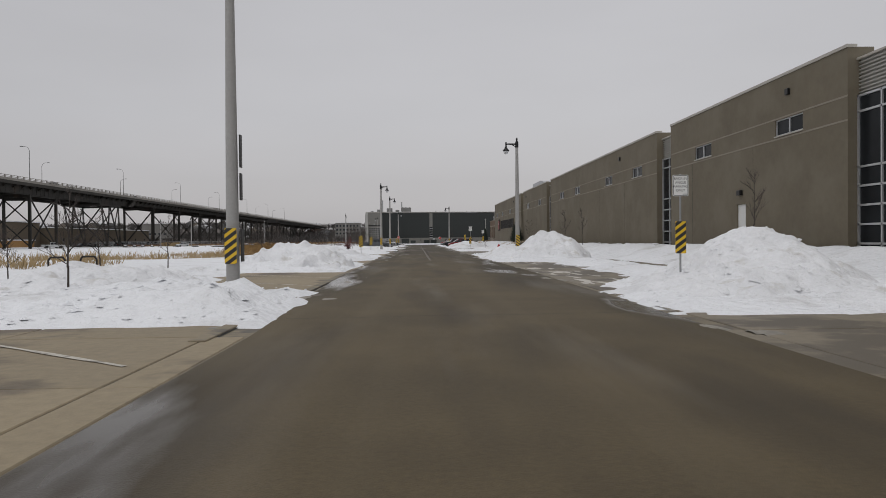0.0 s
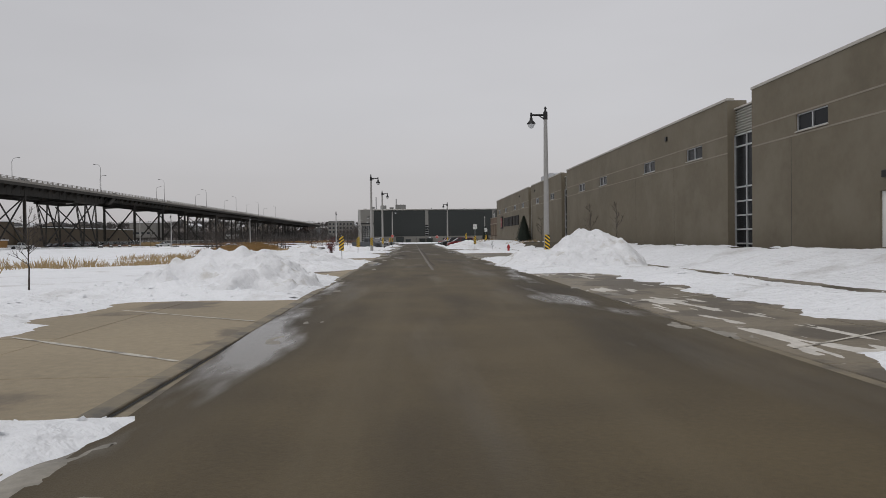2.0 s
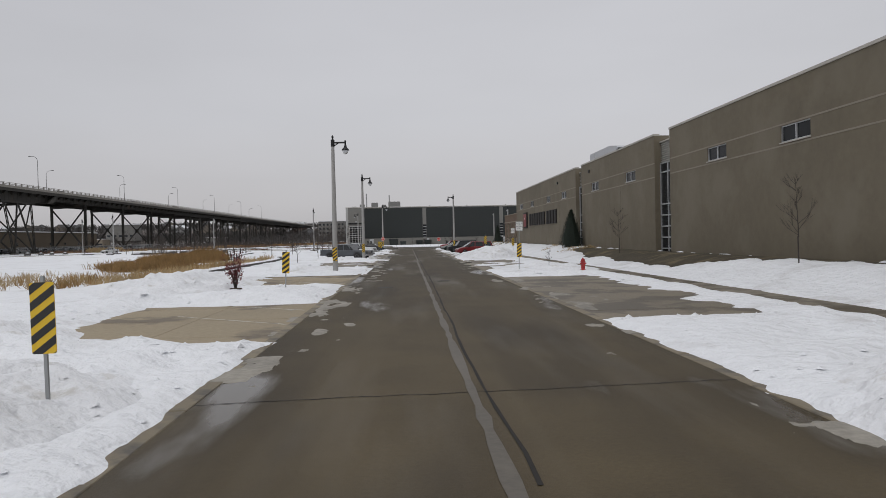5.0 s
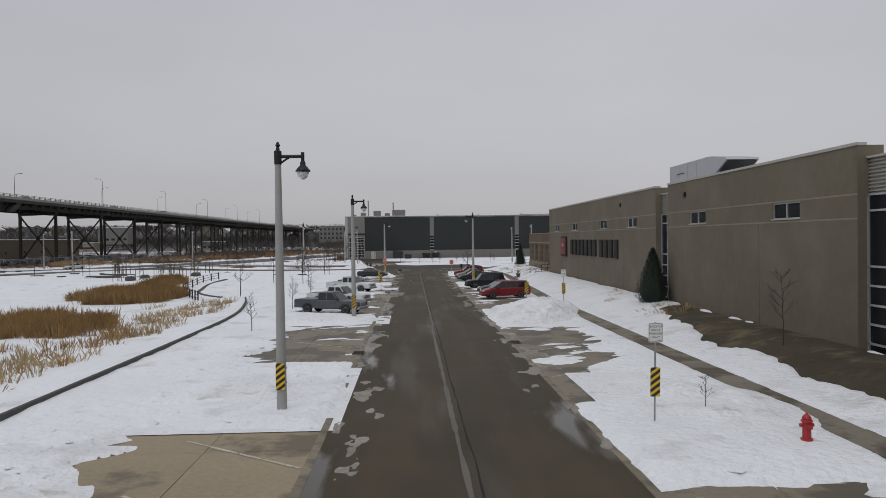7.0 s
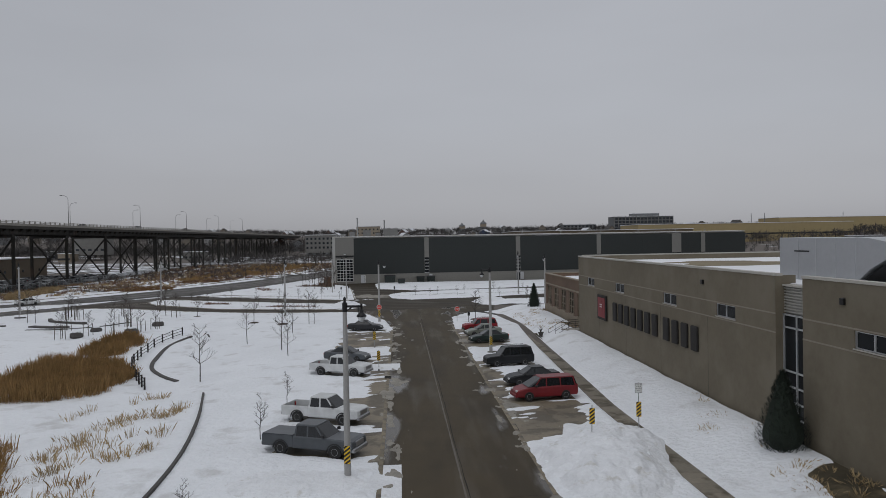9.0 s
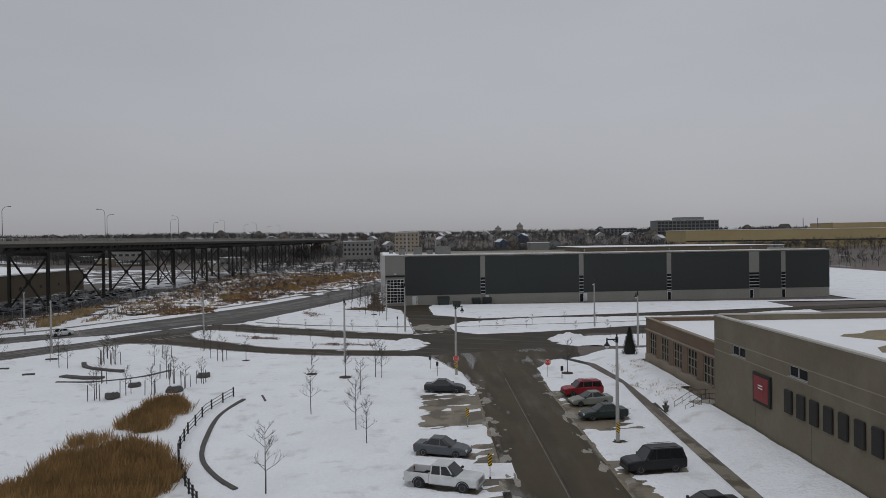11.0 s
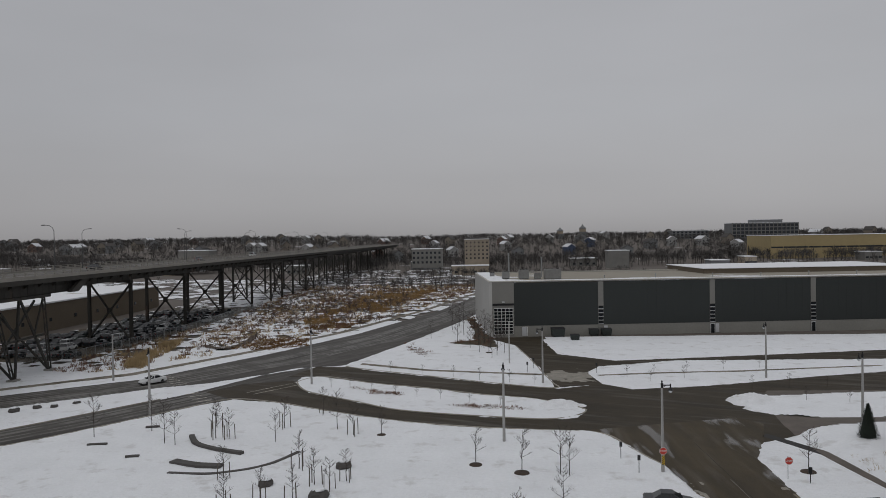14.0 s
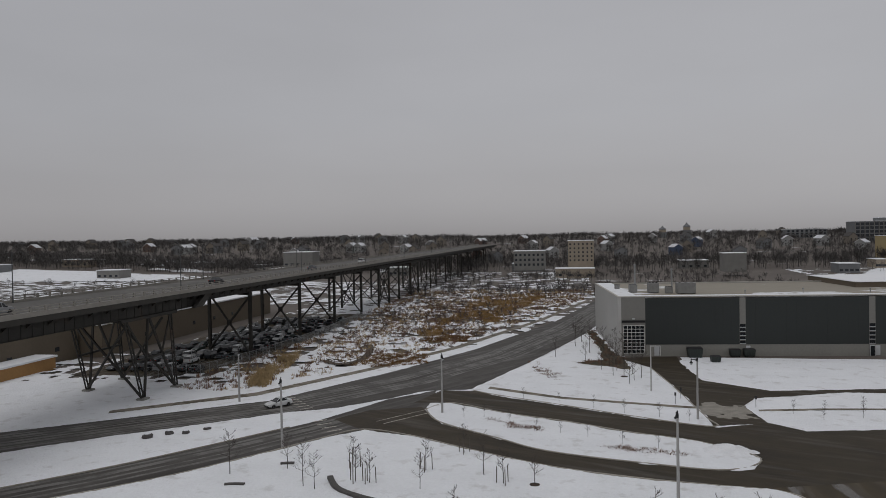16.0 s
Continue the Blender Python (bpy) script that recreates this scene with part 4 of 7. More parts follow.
LAMPS = [(-5.0, 22.8, 0), (-5.2, 105.2, 0), (-5.1, 135.2, 0), (-5.45, 206.9, 0), (7.65, 60.6, 180), (7.3, 175.2, 180), (-21.1, 218.2, 90), (23.4, 255.3, 90), (23.0, 224.0, 90),
         (-52.0, 252.7, 90), (-13.6, 252.4, 180), (-70.0, 231.8, 120), (-88.0, 256.7, -60)]
for x, y, r in LAMPS:
    street_lamp(x, y, r, "tapered grey concrete street lamp with black bell head on an arm")


# ---- pavement pieces, cracks and paint ----
def pieces(owner, name, mat, spots, size, z, gap=0.02, thick=0.12):
    """Slabs of one size on shared mesh data, children of owner."""
    sx, sy = size
    me = Build().soft_box(-sx / 2 + gap / 2, -sy / 2 + gap / 2, -thick, sx / 2 - gap / 2, sy / 2 - gap / 2, 0, 0.012).mesh(name, mat)
    for x, y, r in spots:
        o = new(name, me)
        o.parent, o.matrix_basis = owner, pose(x, y, z + 0.004 * math.sin(x * 7 + y * 3), 0.1 * math.sin(y), 0.1 * math.cos(y * 1.7), r)


def strip(name, poly, z, mat, label, category):
    return flat(name, [poly], z, mat, label, category)


GUTTER = material("gutter_concrete", (0.195, 0.162, 0.108), 0.7, vary=0.25, grain=4, stain=0.7, second=(0.09, 0.08, 0.065), second_at=0.56, per_object=0.15)
bay_left = strip("parking_bay_left", rect(-10, -24, -2.6, 202), -0.03, GUTTER, "tan concrete parking bays with stall lines beside the street", "parking bay")
bay_right = strip("parking_bay_right", rect(4.2, -24, 10.9, 202), -0.03, GUTTER, "tan concrete parking bays, wet and rutted with snow", "parking bay")
pieces(bay_left, "slab", CONCRETE, [(-3.45 - 1.6 - 3.2 * i, -22 + 3.9 * j, 0) for i in range(2) for j in range(35)], (3.2, 3.9), -0.012)
pieces(bay_left, "slab", CONCRETE_DAMP, [(-3.45 - 1.6 - 3.2 * i, -22 + 3.9 * j, 0) for i in range(2) for j in range(35, 57)], (3.2, 3.9), -0.012)
pieces(bay_right, "slab", CONCRETE_DAMP, [(5.05 + 1.45 + 2.9 * i, -22 + 3.9 * j, 0) for i in range(2) for j in range(57)], (2.9, 3.9), -0.014)
pieces(bay_left, "slab", CONCRETE, [(-3.16, -22 + 3.9 * j, 0) for j in range(10)], (0.56, 3.9), -0.012)
pieces(bay_right, "slab", CONCRETE_DAMP, [(4.74, -22 + 3.9 * j, 0) for j in range(10)], (0.6, 3.9), -0.014)
walk_base = strip("sidewalk", WALK_RIGHT, 0.0, CRACK, "narrow grey concrete sidewalk along the snow bank", "sidewalk")
WALK_GREY = material("sidewalk_concrete", (0.20, 0.175, 0.135), 0.75, vary=0.2, grain=5, stain=0.22, second=(0.085, 0.070, 0.046), second_at=0.53, spread=0.04, per_object=0.12, placed=True)
spots = []
for i in range(120):
    y = 21 + i * 1.5
    x = 12.5 if y < 150 else 12.5 + (y - 150) * 0.0393 if y < 178 else 13.6 + (y - 178) * 0.055
    spots.append((x, y, -2.2 if y > 150 else 0))
pieces(walk_base, "slab", WALK_GREY, spots, (1.2, 1.5), 0.05)
flat("avenue_path", [PATH_AVENUE], 0.015, WALK_GREY, "wet footpath beside the avenue", "path")
flat("verge_path", [PATH_EAST], 0.01, WALK_GREY, "wet footpath across the snowy verge", "path")
flat("bare_soil", [BROWN], -0.03, SOIL, "bare brown soil beside the warehouse wall", "soil")
flat("park_path", [PATH_FIELD], 0.02, WALK_GREY, "dark wet footpath across the snowy triangle", "path")

gut_left = flat("gutter_left", [rect(-3.62, 14.5, -3.3, 202)], -0.02, CRACK, "concrete edging between street and bays", "gutter")
gut_right = flat("gutter_right", [rect(4.85, 60, 5.2, 202)], -0.02, CRACK, "concrete edging between street and bays", "gutter")
pieces(gut_left, "edging_stone", GUTTER, [(-3.47, 16 + 3.0 * j, 0) for j in range(62)], (0.28, 3.0), 0.014)
pieces(gut_right, "edging_stone", GUTTER, [(5.02, 61.5 + 3.0 * j, 0) for j in range(47)], (0.28, 3.0), 0.012)


def crooked(p, q, width, z, seed, wander=0.12, n=40):
    """A wandering narrow strip from p to q."""
    rnd = random.Random(seed)
    p, q = Vector((*p, z)), Vector((*q, z))
    side = Vector((-(q - p).y, (q - p).x, 0)).normalized()
    b, off = Build(), 0.0
    rows = []
    for i in range(n + 1):
        off = off * 0.85 + rnd.uniform(-wander, wander)
        w = width * rnd.uniform(0.5, 1.3)
        c = p.lerp(q, i / n) + side * off
        rows.append((c - side * w / 2, c + side * w / 2))
    for (a, c), (d, e) in zip(rows, rows[1:]):
        b.quad(a, c, e, d)
    return b


TAR = material("sealed_crack", (0.016, 0.014, 0.012), 0.95, vary=0.3, grain=3)
for i, (y, wd) in enumerate(((17.5, 0.022), (40.3, 0.045), (32.4, 0.012), (66, 0.03), (94.1, 0.05), (112, 0.025), (131.5, 0.04), (154, 0.03), (176, 0.04), (196, 0.03))):
    c = part("crack", crooked((-3.5, y - 0.15), (5.0, y + 0.5), wd, 0.006, i, 0.028, 110), TAR)
    tagged(c, "dark crack running across the asphalt street", "crack", "road cracks", "structure")
SEAM = material("pale_seam", (0.10, 0.087, 0.068), 0.6, vary=0.3, grain=6, stain=0.5)
for i, (a, c2, wd) in enumerate(((56, 130, 0.17), (130, 205, 0.1))):
    tagged(part("lane_seam", crooked((0.72, a), (0.62, c2), wd, 0.007, 50 + i, 0.006, 120), SEAM), "pale worn seam down the middle of the street", "road seam", kind="structure")
tagged(part("lane_seam", crooked((0.94, 62), (0.86, 218), 0.06, 0.0075, 57, 0.03, 150), TAR), "dark crack beside the middle seam", "road seam", kind="structure")
# stains and puddles by the kerb: shapes of their own on the asphalt
SNOW_DIRTY = material("dirty_slush", (0.50, 0.475, 0.43), 0.75, vary=0.3, grain=4, stain=0.6, bump=0.5, bump_scale=10)
SLUSH = material("grey_slush", (0.24, 0.222, 0.188), 0.7, vary=0.4, grain=6, stain=0.8, bump=0.6, bump_scale=12)


def blob(name, x, y, rx, ry, z, mat, seed, label, category):
    rnd = random.Random(seed)
    ph = [rnd.uniform(0, 6.3) for _ in range(4)]
    pts = []
    for i in range(28):
        a = 2 * math.pi * i / 28
        r = 1 + 0.22 * math.sin(2 * a + ph[0]) + 0.16 * math.sin(3 * a + ph[1]) + 0.12 * math.sin(5 * a + ph[2]) + 0.08 * math.sin(9 * a + ph[3])
        pts.append((x + rx * r * math.cos(a), y + ry * r * math.sin(a), z))
    b = Build()
    b.v = pts + [(x, y, z + 0.004)]
    b.f = [(i, (i + 1) % 28, 28) for i in range(28)]
    return tagged(part(name, b, mat, smooth=True), label, category, kind="structure")


for side, xs in (("left", np.arange(-5.4, -1.6, 0.11)), ("right", np.arange(3.4, 7.6, 0.11))):
    edge = -3.0 if side == "left" else 5.2

    def crust(x, y):
        off = np.abs(x - edge - 0.25 * rough(y, x * 0, 7.0, 83))
        return rough(x, y * 0.42, 0.62, 85, 4) - 0.17 - 0.55 * step(0.1, 1.9, off) + 0.16 * rough(x, y, 9, 87) - 0.25 * step(75, 55, y)

    tagged(part("slush_crust", sheet(xs, np.arange(14, 205, 0.16), lambda x, y: np.clip(crust(x, y) * 0.16, -0.04, 0.022) - 0.012 * (np.abs(x - 0.75) > 4.3), lambda x, y: crust(x, y) > -0.2), SLUSH, smooth=True), "broken grey slush crust along the street edge", "slush", kind="stuff")
def streak(x, y):
    return rough(x + 0.05 * y, y * 0.16, 0.34, 95, 3) + 0.35 * rough(x, y, 4.0, 97) - 0.36


tagged(part("slush_streak", sheet(np.arange(5.06, 9.0, 0.05), np.arange(24, 52, 0.12), lambda x, y: np.clip(streak(x, y) * 0.05, -0.03, 0.007) - 0.011, lambda x, y: streak(x, y) > -0.4), SNOW_DIRTY, smooth=True), "thin streaks of dirty slush dragged along the bays", "slush", kind="stuff")
# stall lines
for i, y in enumerate((8.5, 13.0, 28.5, 33.5, 53.5, 76.5, 80.5, 95.0, 99.8, 121.0, 127.0)):
    tagged(part("stall_line", crooked((-3.7, y - 0.6), (-7.6, y + 2.4), 0.1, -0.004, 200 + i, 0.01, 10), PAINT), "worn white parking stall line", "road marking", "stall lines", "structure")
for i, y in enumerate((28.0, 36.0, 111.0, 118.0)):
    tagged(part("stall_line", crooked((5.3, y), (9.2, y + 2.6), 0.1, -0.004, 220 + i, 0.01, 10), PAINT), "worn white parking stall line", "road marking", "stall lines", "structure")
# zebra bars and stop lines at the junction
for k in range(6):
    for (x, y), ang in (((-80.5 + k * 1.15, 260.6 - k * 1.45), 38), ((-72.5 + k * 1.35, 249.5 - k * 1.75), 38)):
        tagged(part("crosswalk_bar", Build().box(-1.1, -0.16, -0.002, 1.1, 0.16, 0.004), PAINT, m=pose(x, y, 0.004, 0, 0, ang)), "worn white crosswalk bar", "road marking", "crosswalk bars", "structure")
for p, q in (((-61.0, 246.5), (-54.3, 255.5)), ((-59.6, 245.3), (-52.8, 254.3))):
    tagged(part("crosswalk_line", crooked(p, q, 0.2, 0.01, int(p[1]), 0.01, 12), PAINT), "worn white crosswalk edge line", "road marking", "crosswalk lines", "structure")
for x, y in ((-1.35, 90.2), (1.6, 94.4)):
    tagged(part("manhole_cover", Build().turned([(0.36, 0.0), (0.36, 0.012), (0.3, 0.014), (0.29, 0.009)], 20, (x, y, 0.0)), STEEL), "round iron manhole cover set in the asphalt", "manhole cover", "manhole covers")
for x, y in ((-3.55, 118.6), (5.2, 121.5), (-3.5, 163)):
    g = thing("storm_drain", "iron street drain grate at the gutter", "drain", "storm drains", pose(x, y, 0.012))
    part("frame", Build().box(-0.3, -0.5, 0, -0.24, 0.5, 0.03).box(0.24, -0.5, 0, 0.3, 0.5, 0.03).box(-0.24, -0.5, 0, 0.24, -0.44, 0.03).box(-0.24, 0.44, 0, 0.24, 0.5, 0.03), STEEL, g)
    for i in range(7):
        part("bar", Build().box(-0.24, -0.4 + i * 0.13, 0, 0.24, -0.35 + i * 0.13, 0.025), STEEL, g)


# ---- snow piles ----
def snow_pile(x, y, rx, ry, high, seed, label, lump=0.25, turn=0, sharp=1.0):
    n = 110 if high > 1.2 else 72
    us = np.linspace(-1.25, 1.25, n)
    c, s = math.cos(radians(turn)), math.sin(radians(turn))

    def height(u, v):
        r = np.hypot(u, v) * (1 + 0.22 * rough(u * 3 + seed, v * 3, 1.6, seed))
        z = high * np.clip(np.where(r < 1, (1 - r) * (1 - sharp * 0.5) + (1 - r * r) * sharp * 0.5, (1 - r)), -0.1, 1)
        wx, wy = u * rx, v * ry
        return z + lump * (0.75 * rough(wx, wy, 1.5, seed + 3) + 0.7 * rough(wx, wy, 0.5, seed + 5, 2) + 0.35 * np.floor(3 * rough(wx, wy, 0.8, seed + 9, 2)) / 3) * step(-0.02, 0.3, z)

    U, V = np.meshgrid(us, us, indexing="ij")
    Z = height(U, V)
    b = Build()
    gx, gy = x + c * U * rx - s * V * ry, y + s * U * rx + c * V * ry
    base = land(gx, gy)
    idx = np.arange(n * n).reshape(n, n)
    ok = Z > -0.06
    use = ok[:-1, :-1] | ok[1:, 1:]
    b.v = np.stack([gx.ravel(), gy.ravel(), (base + Z + 0.05).ravel()], 1).tolist()
    b.f = np.stack([idx[:-1, :-1][use], idx[1:, :-1][use], idx[1:, 1:][use], idx[:-1, 1:][use]], 1).tolist()
    rng = random.Random(seed)
    for _ in range(int(60 * rx * high)):
        i, j = rng.randrange(8, n - 8), rng.randrange(8, n - 8)
        if Z[i, j] > 0.05:
            px, py, pz, r = gx[i, j], gy[i, j], base[i, j] + Z[i, j] + 0.05, min(0.2, 0.05 * math.exp(rng.gauss(0, 0.6)))
            k = len(b.v)
            b.v += [(px + r, py, pz), (px, py + r * 1.2, pz - r * 0.2), (px - r, py + r * 0.3, pz), (px, py - r, pz - r * 0.3), (px + r * 0.2, py, pz + r * 0.5)]
            b.f += [(k, k + 1, k + 4), (k + 1, k + 2, k + 4), (k + 2, k + 3, k + 4), (k + 3, k, k + 4)]
    pile = part("snow_mound", b, SNOW_PILE, smooth=True)
    return tagged(pile, label, "snow pile", "snow piles")


BIG, LOW, CRAG = "tall ploughed snow pile with icy lumps", "low rounded snow pile on the verge", "blocky ploughed snow bank with broken edges"
snow_pile(9.9, 25.1, 3.3, 4.0, 1.95, 1, BIG, 0.2, 0, -0.2)
snow_pile(8.9, 22.3, 3.7, 4.5, 0.75, 17, LOW, 0.3)
snow_pile(9.6, 58.3, 3.2, 4.4, 2.1, 2, BIG, 0.34, 0, 0.8)
snow_pile(7.4, 61.5, 2.6, 6.0, 0.9, 3, LOW)
snow_pile(-6.8, 44.4, 3.1, 4.4, 1.25, 4, CRAG, 0.45, 0, 2.2)
snow_pile(-9.6, 25.5, 3.4, 5.0, 0.75, 5, LOW, 0.35)
snow_pile(-12.5, 21.0, 2.6, 4.0, 0.85, 6, LOW, 0.3)
snow_pile(-7.2, 62.5, 3.2, 7.0, 0.85, 7, LOW, 0.35)
snow_pile(-11.0, 69.0, 3.6, 6.5, 0.9, 8, LOW, 0.32)
snow_pile(-11.6, 92.0, 3.4, 8.0, 0.85, 9, LOW, 0.3)
snow_pile(8.9, 137.0, 3.6, 8.0, 1.25, 10, LOW, 0.25, -14)
snow_pile(-7.6, 134.6, 4.2, 2.3, 0.45, 11, LOW, 0.15)
snow_pile(-12.5, 236.6, 3.2, 2.2, 0.9, 12, LOW, 0.2)
snow_pile(14.8, 238.5, 3.2, 3.6, 1.1, 13, LOW, 0.2)
snow_pile(-6.4, 168.3, 3.2, 1.5, 0.3, 14, LOW, 0.15)
snow_pile(9.5, 105.5, 2.8, 5.0, 0.35, 15, LOW, 0.2)
snow_pile(-6.8, 108.5, 3.0, 4.5, 0.35, 16, LOW, 0.2)


# ---- street signs ----
def clip(poly, a, b, c):
    """The part of a polygon where a x + b y <= c."""
    out = []
    for p, q in zip(poly, poly[1:] + poly[:1]):
        dp, dq = a * p[0] + b * p[1] - c, a * q[0] + b * q[1] - c
        if dp <= 0:
            out.append(p)
        if dp * dq < 0:
            t = dp / (dp - dq)
            out.append((p[0] + (q[0] - p[0]) * t, p[1] + (q[1] - p[1]) * t))
    return out


def plate(w, h, r=0.03):
    """Rounded plate outline in x and z."""
    pts = []
    for cx, cz, a0 in ((w / 2 - r, h - r, 0), (-w / 2 + r, h - r, 90), (-w / 2 + r, r, 180), (w / 2 - r, r, 270)):
        for k in range(4):
            a = radians(a0 + 30 * k)
            pts.append((cx + r * math.cos(a), cz + r * math.sin(a)))
    return pts


def upright(poly, y0, y1):
    return Build().loft([[(x, y1, z) for x, z in poly], [(x, y0, z) for x, z in poly]])


def marker_plate(parent, z, y, lean=1):
    """Yellow object marker with black slanting stripes, facing -y."""
    board = plate(0.31, 0.92)
    pl = part("marker_plate", upright(board, y, y + 0.01), SIGN_YELLOW, parent, "yellow plate with black slanting stripes", m=pose(0, 0, z))
    for k in range(6):
        c = -0.2 + k * 0.215
        s = clip(clip(board, -lean * 0.75, 1, c + 0.115), lean * 0.75, -1, -c)
        if len(s) > 2:
            part("stripe", upright(s, y - 0.004, y), SIGN_BLACK, pl)
    return pl


def lettering(parent, text, size, x, y, z, mat):
    cu = bpy.data.curves.new("lettering", "FONT")
    cu.body, cu.size, cu.align_x, cu.extrude = text, size, "CENTER", 0.001
    tmp = bpy.data.objects.new("lettering", cu)
    scene.collection.objects.link(tmp)
    me = bpy.data.meshes.new_from_object(tmp.evaluated_get(bpy.context.evaluated_depsgraph_get()))
    bpy.data.objects.remove(tmp)
    me.materials.append(mat)
    ob = new("lettering", me)
    ob.parent, ob.matrix_basis = parent, pose(x, y, z, 90, 0, 0)
    return ob


def post_sign(x, y, back_in=False, high=1.95, lean=1, tilt=0, base=0.0, foot=0.95):
    s = thing("marker_post", "steel post with striped yellow marker below a white parking sign" if back_in else "thin steel post with a striped yellow object marker", "road sign", "object markers", pose(x, y, base, 0, tilt, 0))
    part("post", Build().box(-0.022, -0.02, -0.1, 0.022, 0.02, (3.3 if back_in else high)), STEEL_POST, s)
    part("base", Build().soft_box(-0.06, -0.06, 0, 0.06, 0.06, 0.14, 0.01), BLACK_METAL, s)
    marker_plate(s, foot, -0.035, lean)
    if back_in:
        bd = part("parking_sign", upright(plate(0.457, 0.61, 0.04), -0.035, -0.025), SIGN_WHITE, s, "white sign with black lettering", m=pose(0, 0, 2.66))
        rim = plate(0.43, 0.583, 0.035)
        inner = [(px * 0.94, 0.29 + (pz - 0.29) * 0.955) for px, pz in rim]
        fr = Build()
        for k in range(len(rim)):
            j = (k + 1) % len(rim)
            fr.quad((rim[k][0], -0.037, rim[k][1] + 0.0135), (rim[j][0], -0.037, rim[j][1] + 0.0135), (inner[j][0], -0.037, inner[j][1] + 0.0135), (inner[k][0], -0.037, inner[k][1] + 0.0135))
        part("sign_border", fr, SIGN_BLACK, bd)
        for i, word in enumerate(("BACK-IN", "ANGLE", "PARKING", "ONLY")):
            lettering(bd, word, 0.098, 0, -0.037, 0.47 - i * 0.112, SIGN_BLACK)
        part("arrow", Build().box(0.06, -0.038, 0.05, 0.18, -0.036, 0.065), SIGN_BLACK, bd)
    return s


post_sign(7.35, 24.3, True, foot=1.02)
post_sign(6.95, 102.5, True, foot=0.95, tilt=1)
post_sign(-4.9, 64.9, tilt=-1)
post_sign(-5.5, 86.7, tilt=2)
post_sign(8.6, 139.0, foot=1.5, high=2.6, tilt=1)
post_sign(-4.4, 166.5)
post_sign(-5.3, 181.2)
post_sign(12.2, 141.5, True, foot=1.2)

for x, y, off, lean in ((-5.0, 22.8, -0.22, 1), (-5.2, 105.2, -0.22, 1), (-5.1, 135.2, -0.22, 1), (-5.45, 206.9, -0.22, 1), (7.65, 60.6, -0.22, -1), (7.3, 175.2, -0.22, -1)):
    m = thing("pole_marker", "striped yellow object marker strapped to a lamp pole", "road sign", "object markers", pose(x, y, 0))
    marker_plate(m, 0.9, off, lean)
    for z in (1.1, 1.6):
        part("strap", Build().turned([(0.19, z), (0.2, z + 0.01), (0.2, z + 0.04), (0.19, z + 0.05)], 12), STEEL_POST, m)
# plates seen edge-on on the first lamp pole
for z0, z1 in ((2.55, 3.25), (3.4, 4.25)):
    tagged(part("side_sign", Build().box(-0.02, -0.09, z0, 0.02, 0.09, z1), SIGN_BLACK, m=pose(-4.78, 22.85, 0)), "dark sign plate strapped edge-on to a lamp pole", "road sign", "edge-on signs")
tagged(part("side_sign", Build().box(-0.02, -0.12, 0.95, 0.02, 0.12, 1.8), SIGN_BLACK, m=pose(-4.76, 22.85, 0)), "dark sign plate strapped edge-on to a lamp pole", "road sign", "edge-on signs")


def stop_sign(x, y, z, on_post, label):
    s = thing("stop_sign", label, "road sign", "stop signs", pose(x, y, 0))
    if on_post:
        part("post", Build().box(-0.025, -0.02, -0.1, 0.025, 0.02, z + 0.7), STEEL_POST, s)
    oct8 = [(0.4 * math.cos(radians(22.5 + 45 * k)), 0.4 * math.sin(radians(22.5 + 45 * k))) for k in range(8)]
    rimp = part("rim", upright(oct8, -0.25, -0.24), SIGN_WHITE, s, m=pose(0, 0, z + 0.3))
    part("face", upright([(a * 0.92, c * 0.92) for a, c in oct8], -0.256, -0.25), SIGN_RED, rimp)
    lettering(rimp, "STOP", 0.27, 0, -0.262, -0.09, SIGN_WHITE)
    return s


stop_sign(-5.45, 206.9, 2.0, False, "red octagonal stop sign on a lamp pole")
stop_sign(6.0, 204.6, 1.7, True, "red octagonal stop sign on a thin steel post")

# ---- hydrant ----
HYD = material("red_hydrant_paint", (0.36, 0.02, 0.022), 0.4, vary=0.12, bump=0)
hyd = thing("fire_hydrant", "red cast-iron fire hydrant standing in snow", "fire hydrant", m=pose(10.6, 100.2, 0.12))
part("barrel", Build().turned([(0.17, -0.1), (0.17, 0.04), (0.12, 0.06), (0.12, 0.5), (0.16, 0.52), (0.16, 0.56), (0.13, 0.58)], 14), HYD, hyd, smooth=False)
part("bonnet", Build().turned([(0.13, 0.58), (0.125, 0.64), (0.09, 0.7), (0.04, 0.73), (0.03, 0.78), (0.0, 0.78)], 14), HYD, hyd, smooth=True)
for sx in (-1, 1):
    part("hose_cap", Build().rod((sx * 0.11, 0, 0.42), (sx * 0.2, 0, 0.42), 0.06, 0.055, 10), HYD, hyd)
part("pumper_cap", Build().rod((0, -0.11, 0.4), (0, -0.21, 0.4), 0.08, 0.075, 12), HYD, hyd)

for i, (x, y, r) in enumerate(((-5.0, 22.8, 1.3), (-5.2, 105.2, 0.4), (7.4, 175.2, 0.7))):
    blob("pole_turf", x, y, r, r * 0.8, 0.02 if i == 0 else 0.155, SOIL, 300 + i, "ring of brown turf melted round a lamp pole", "turf")

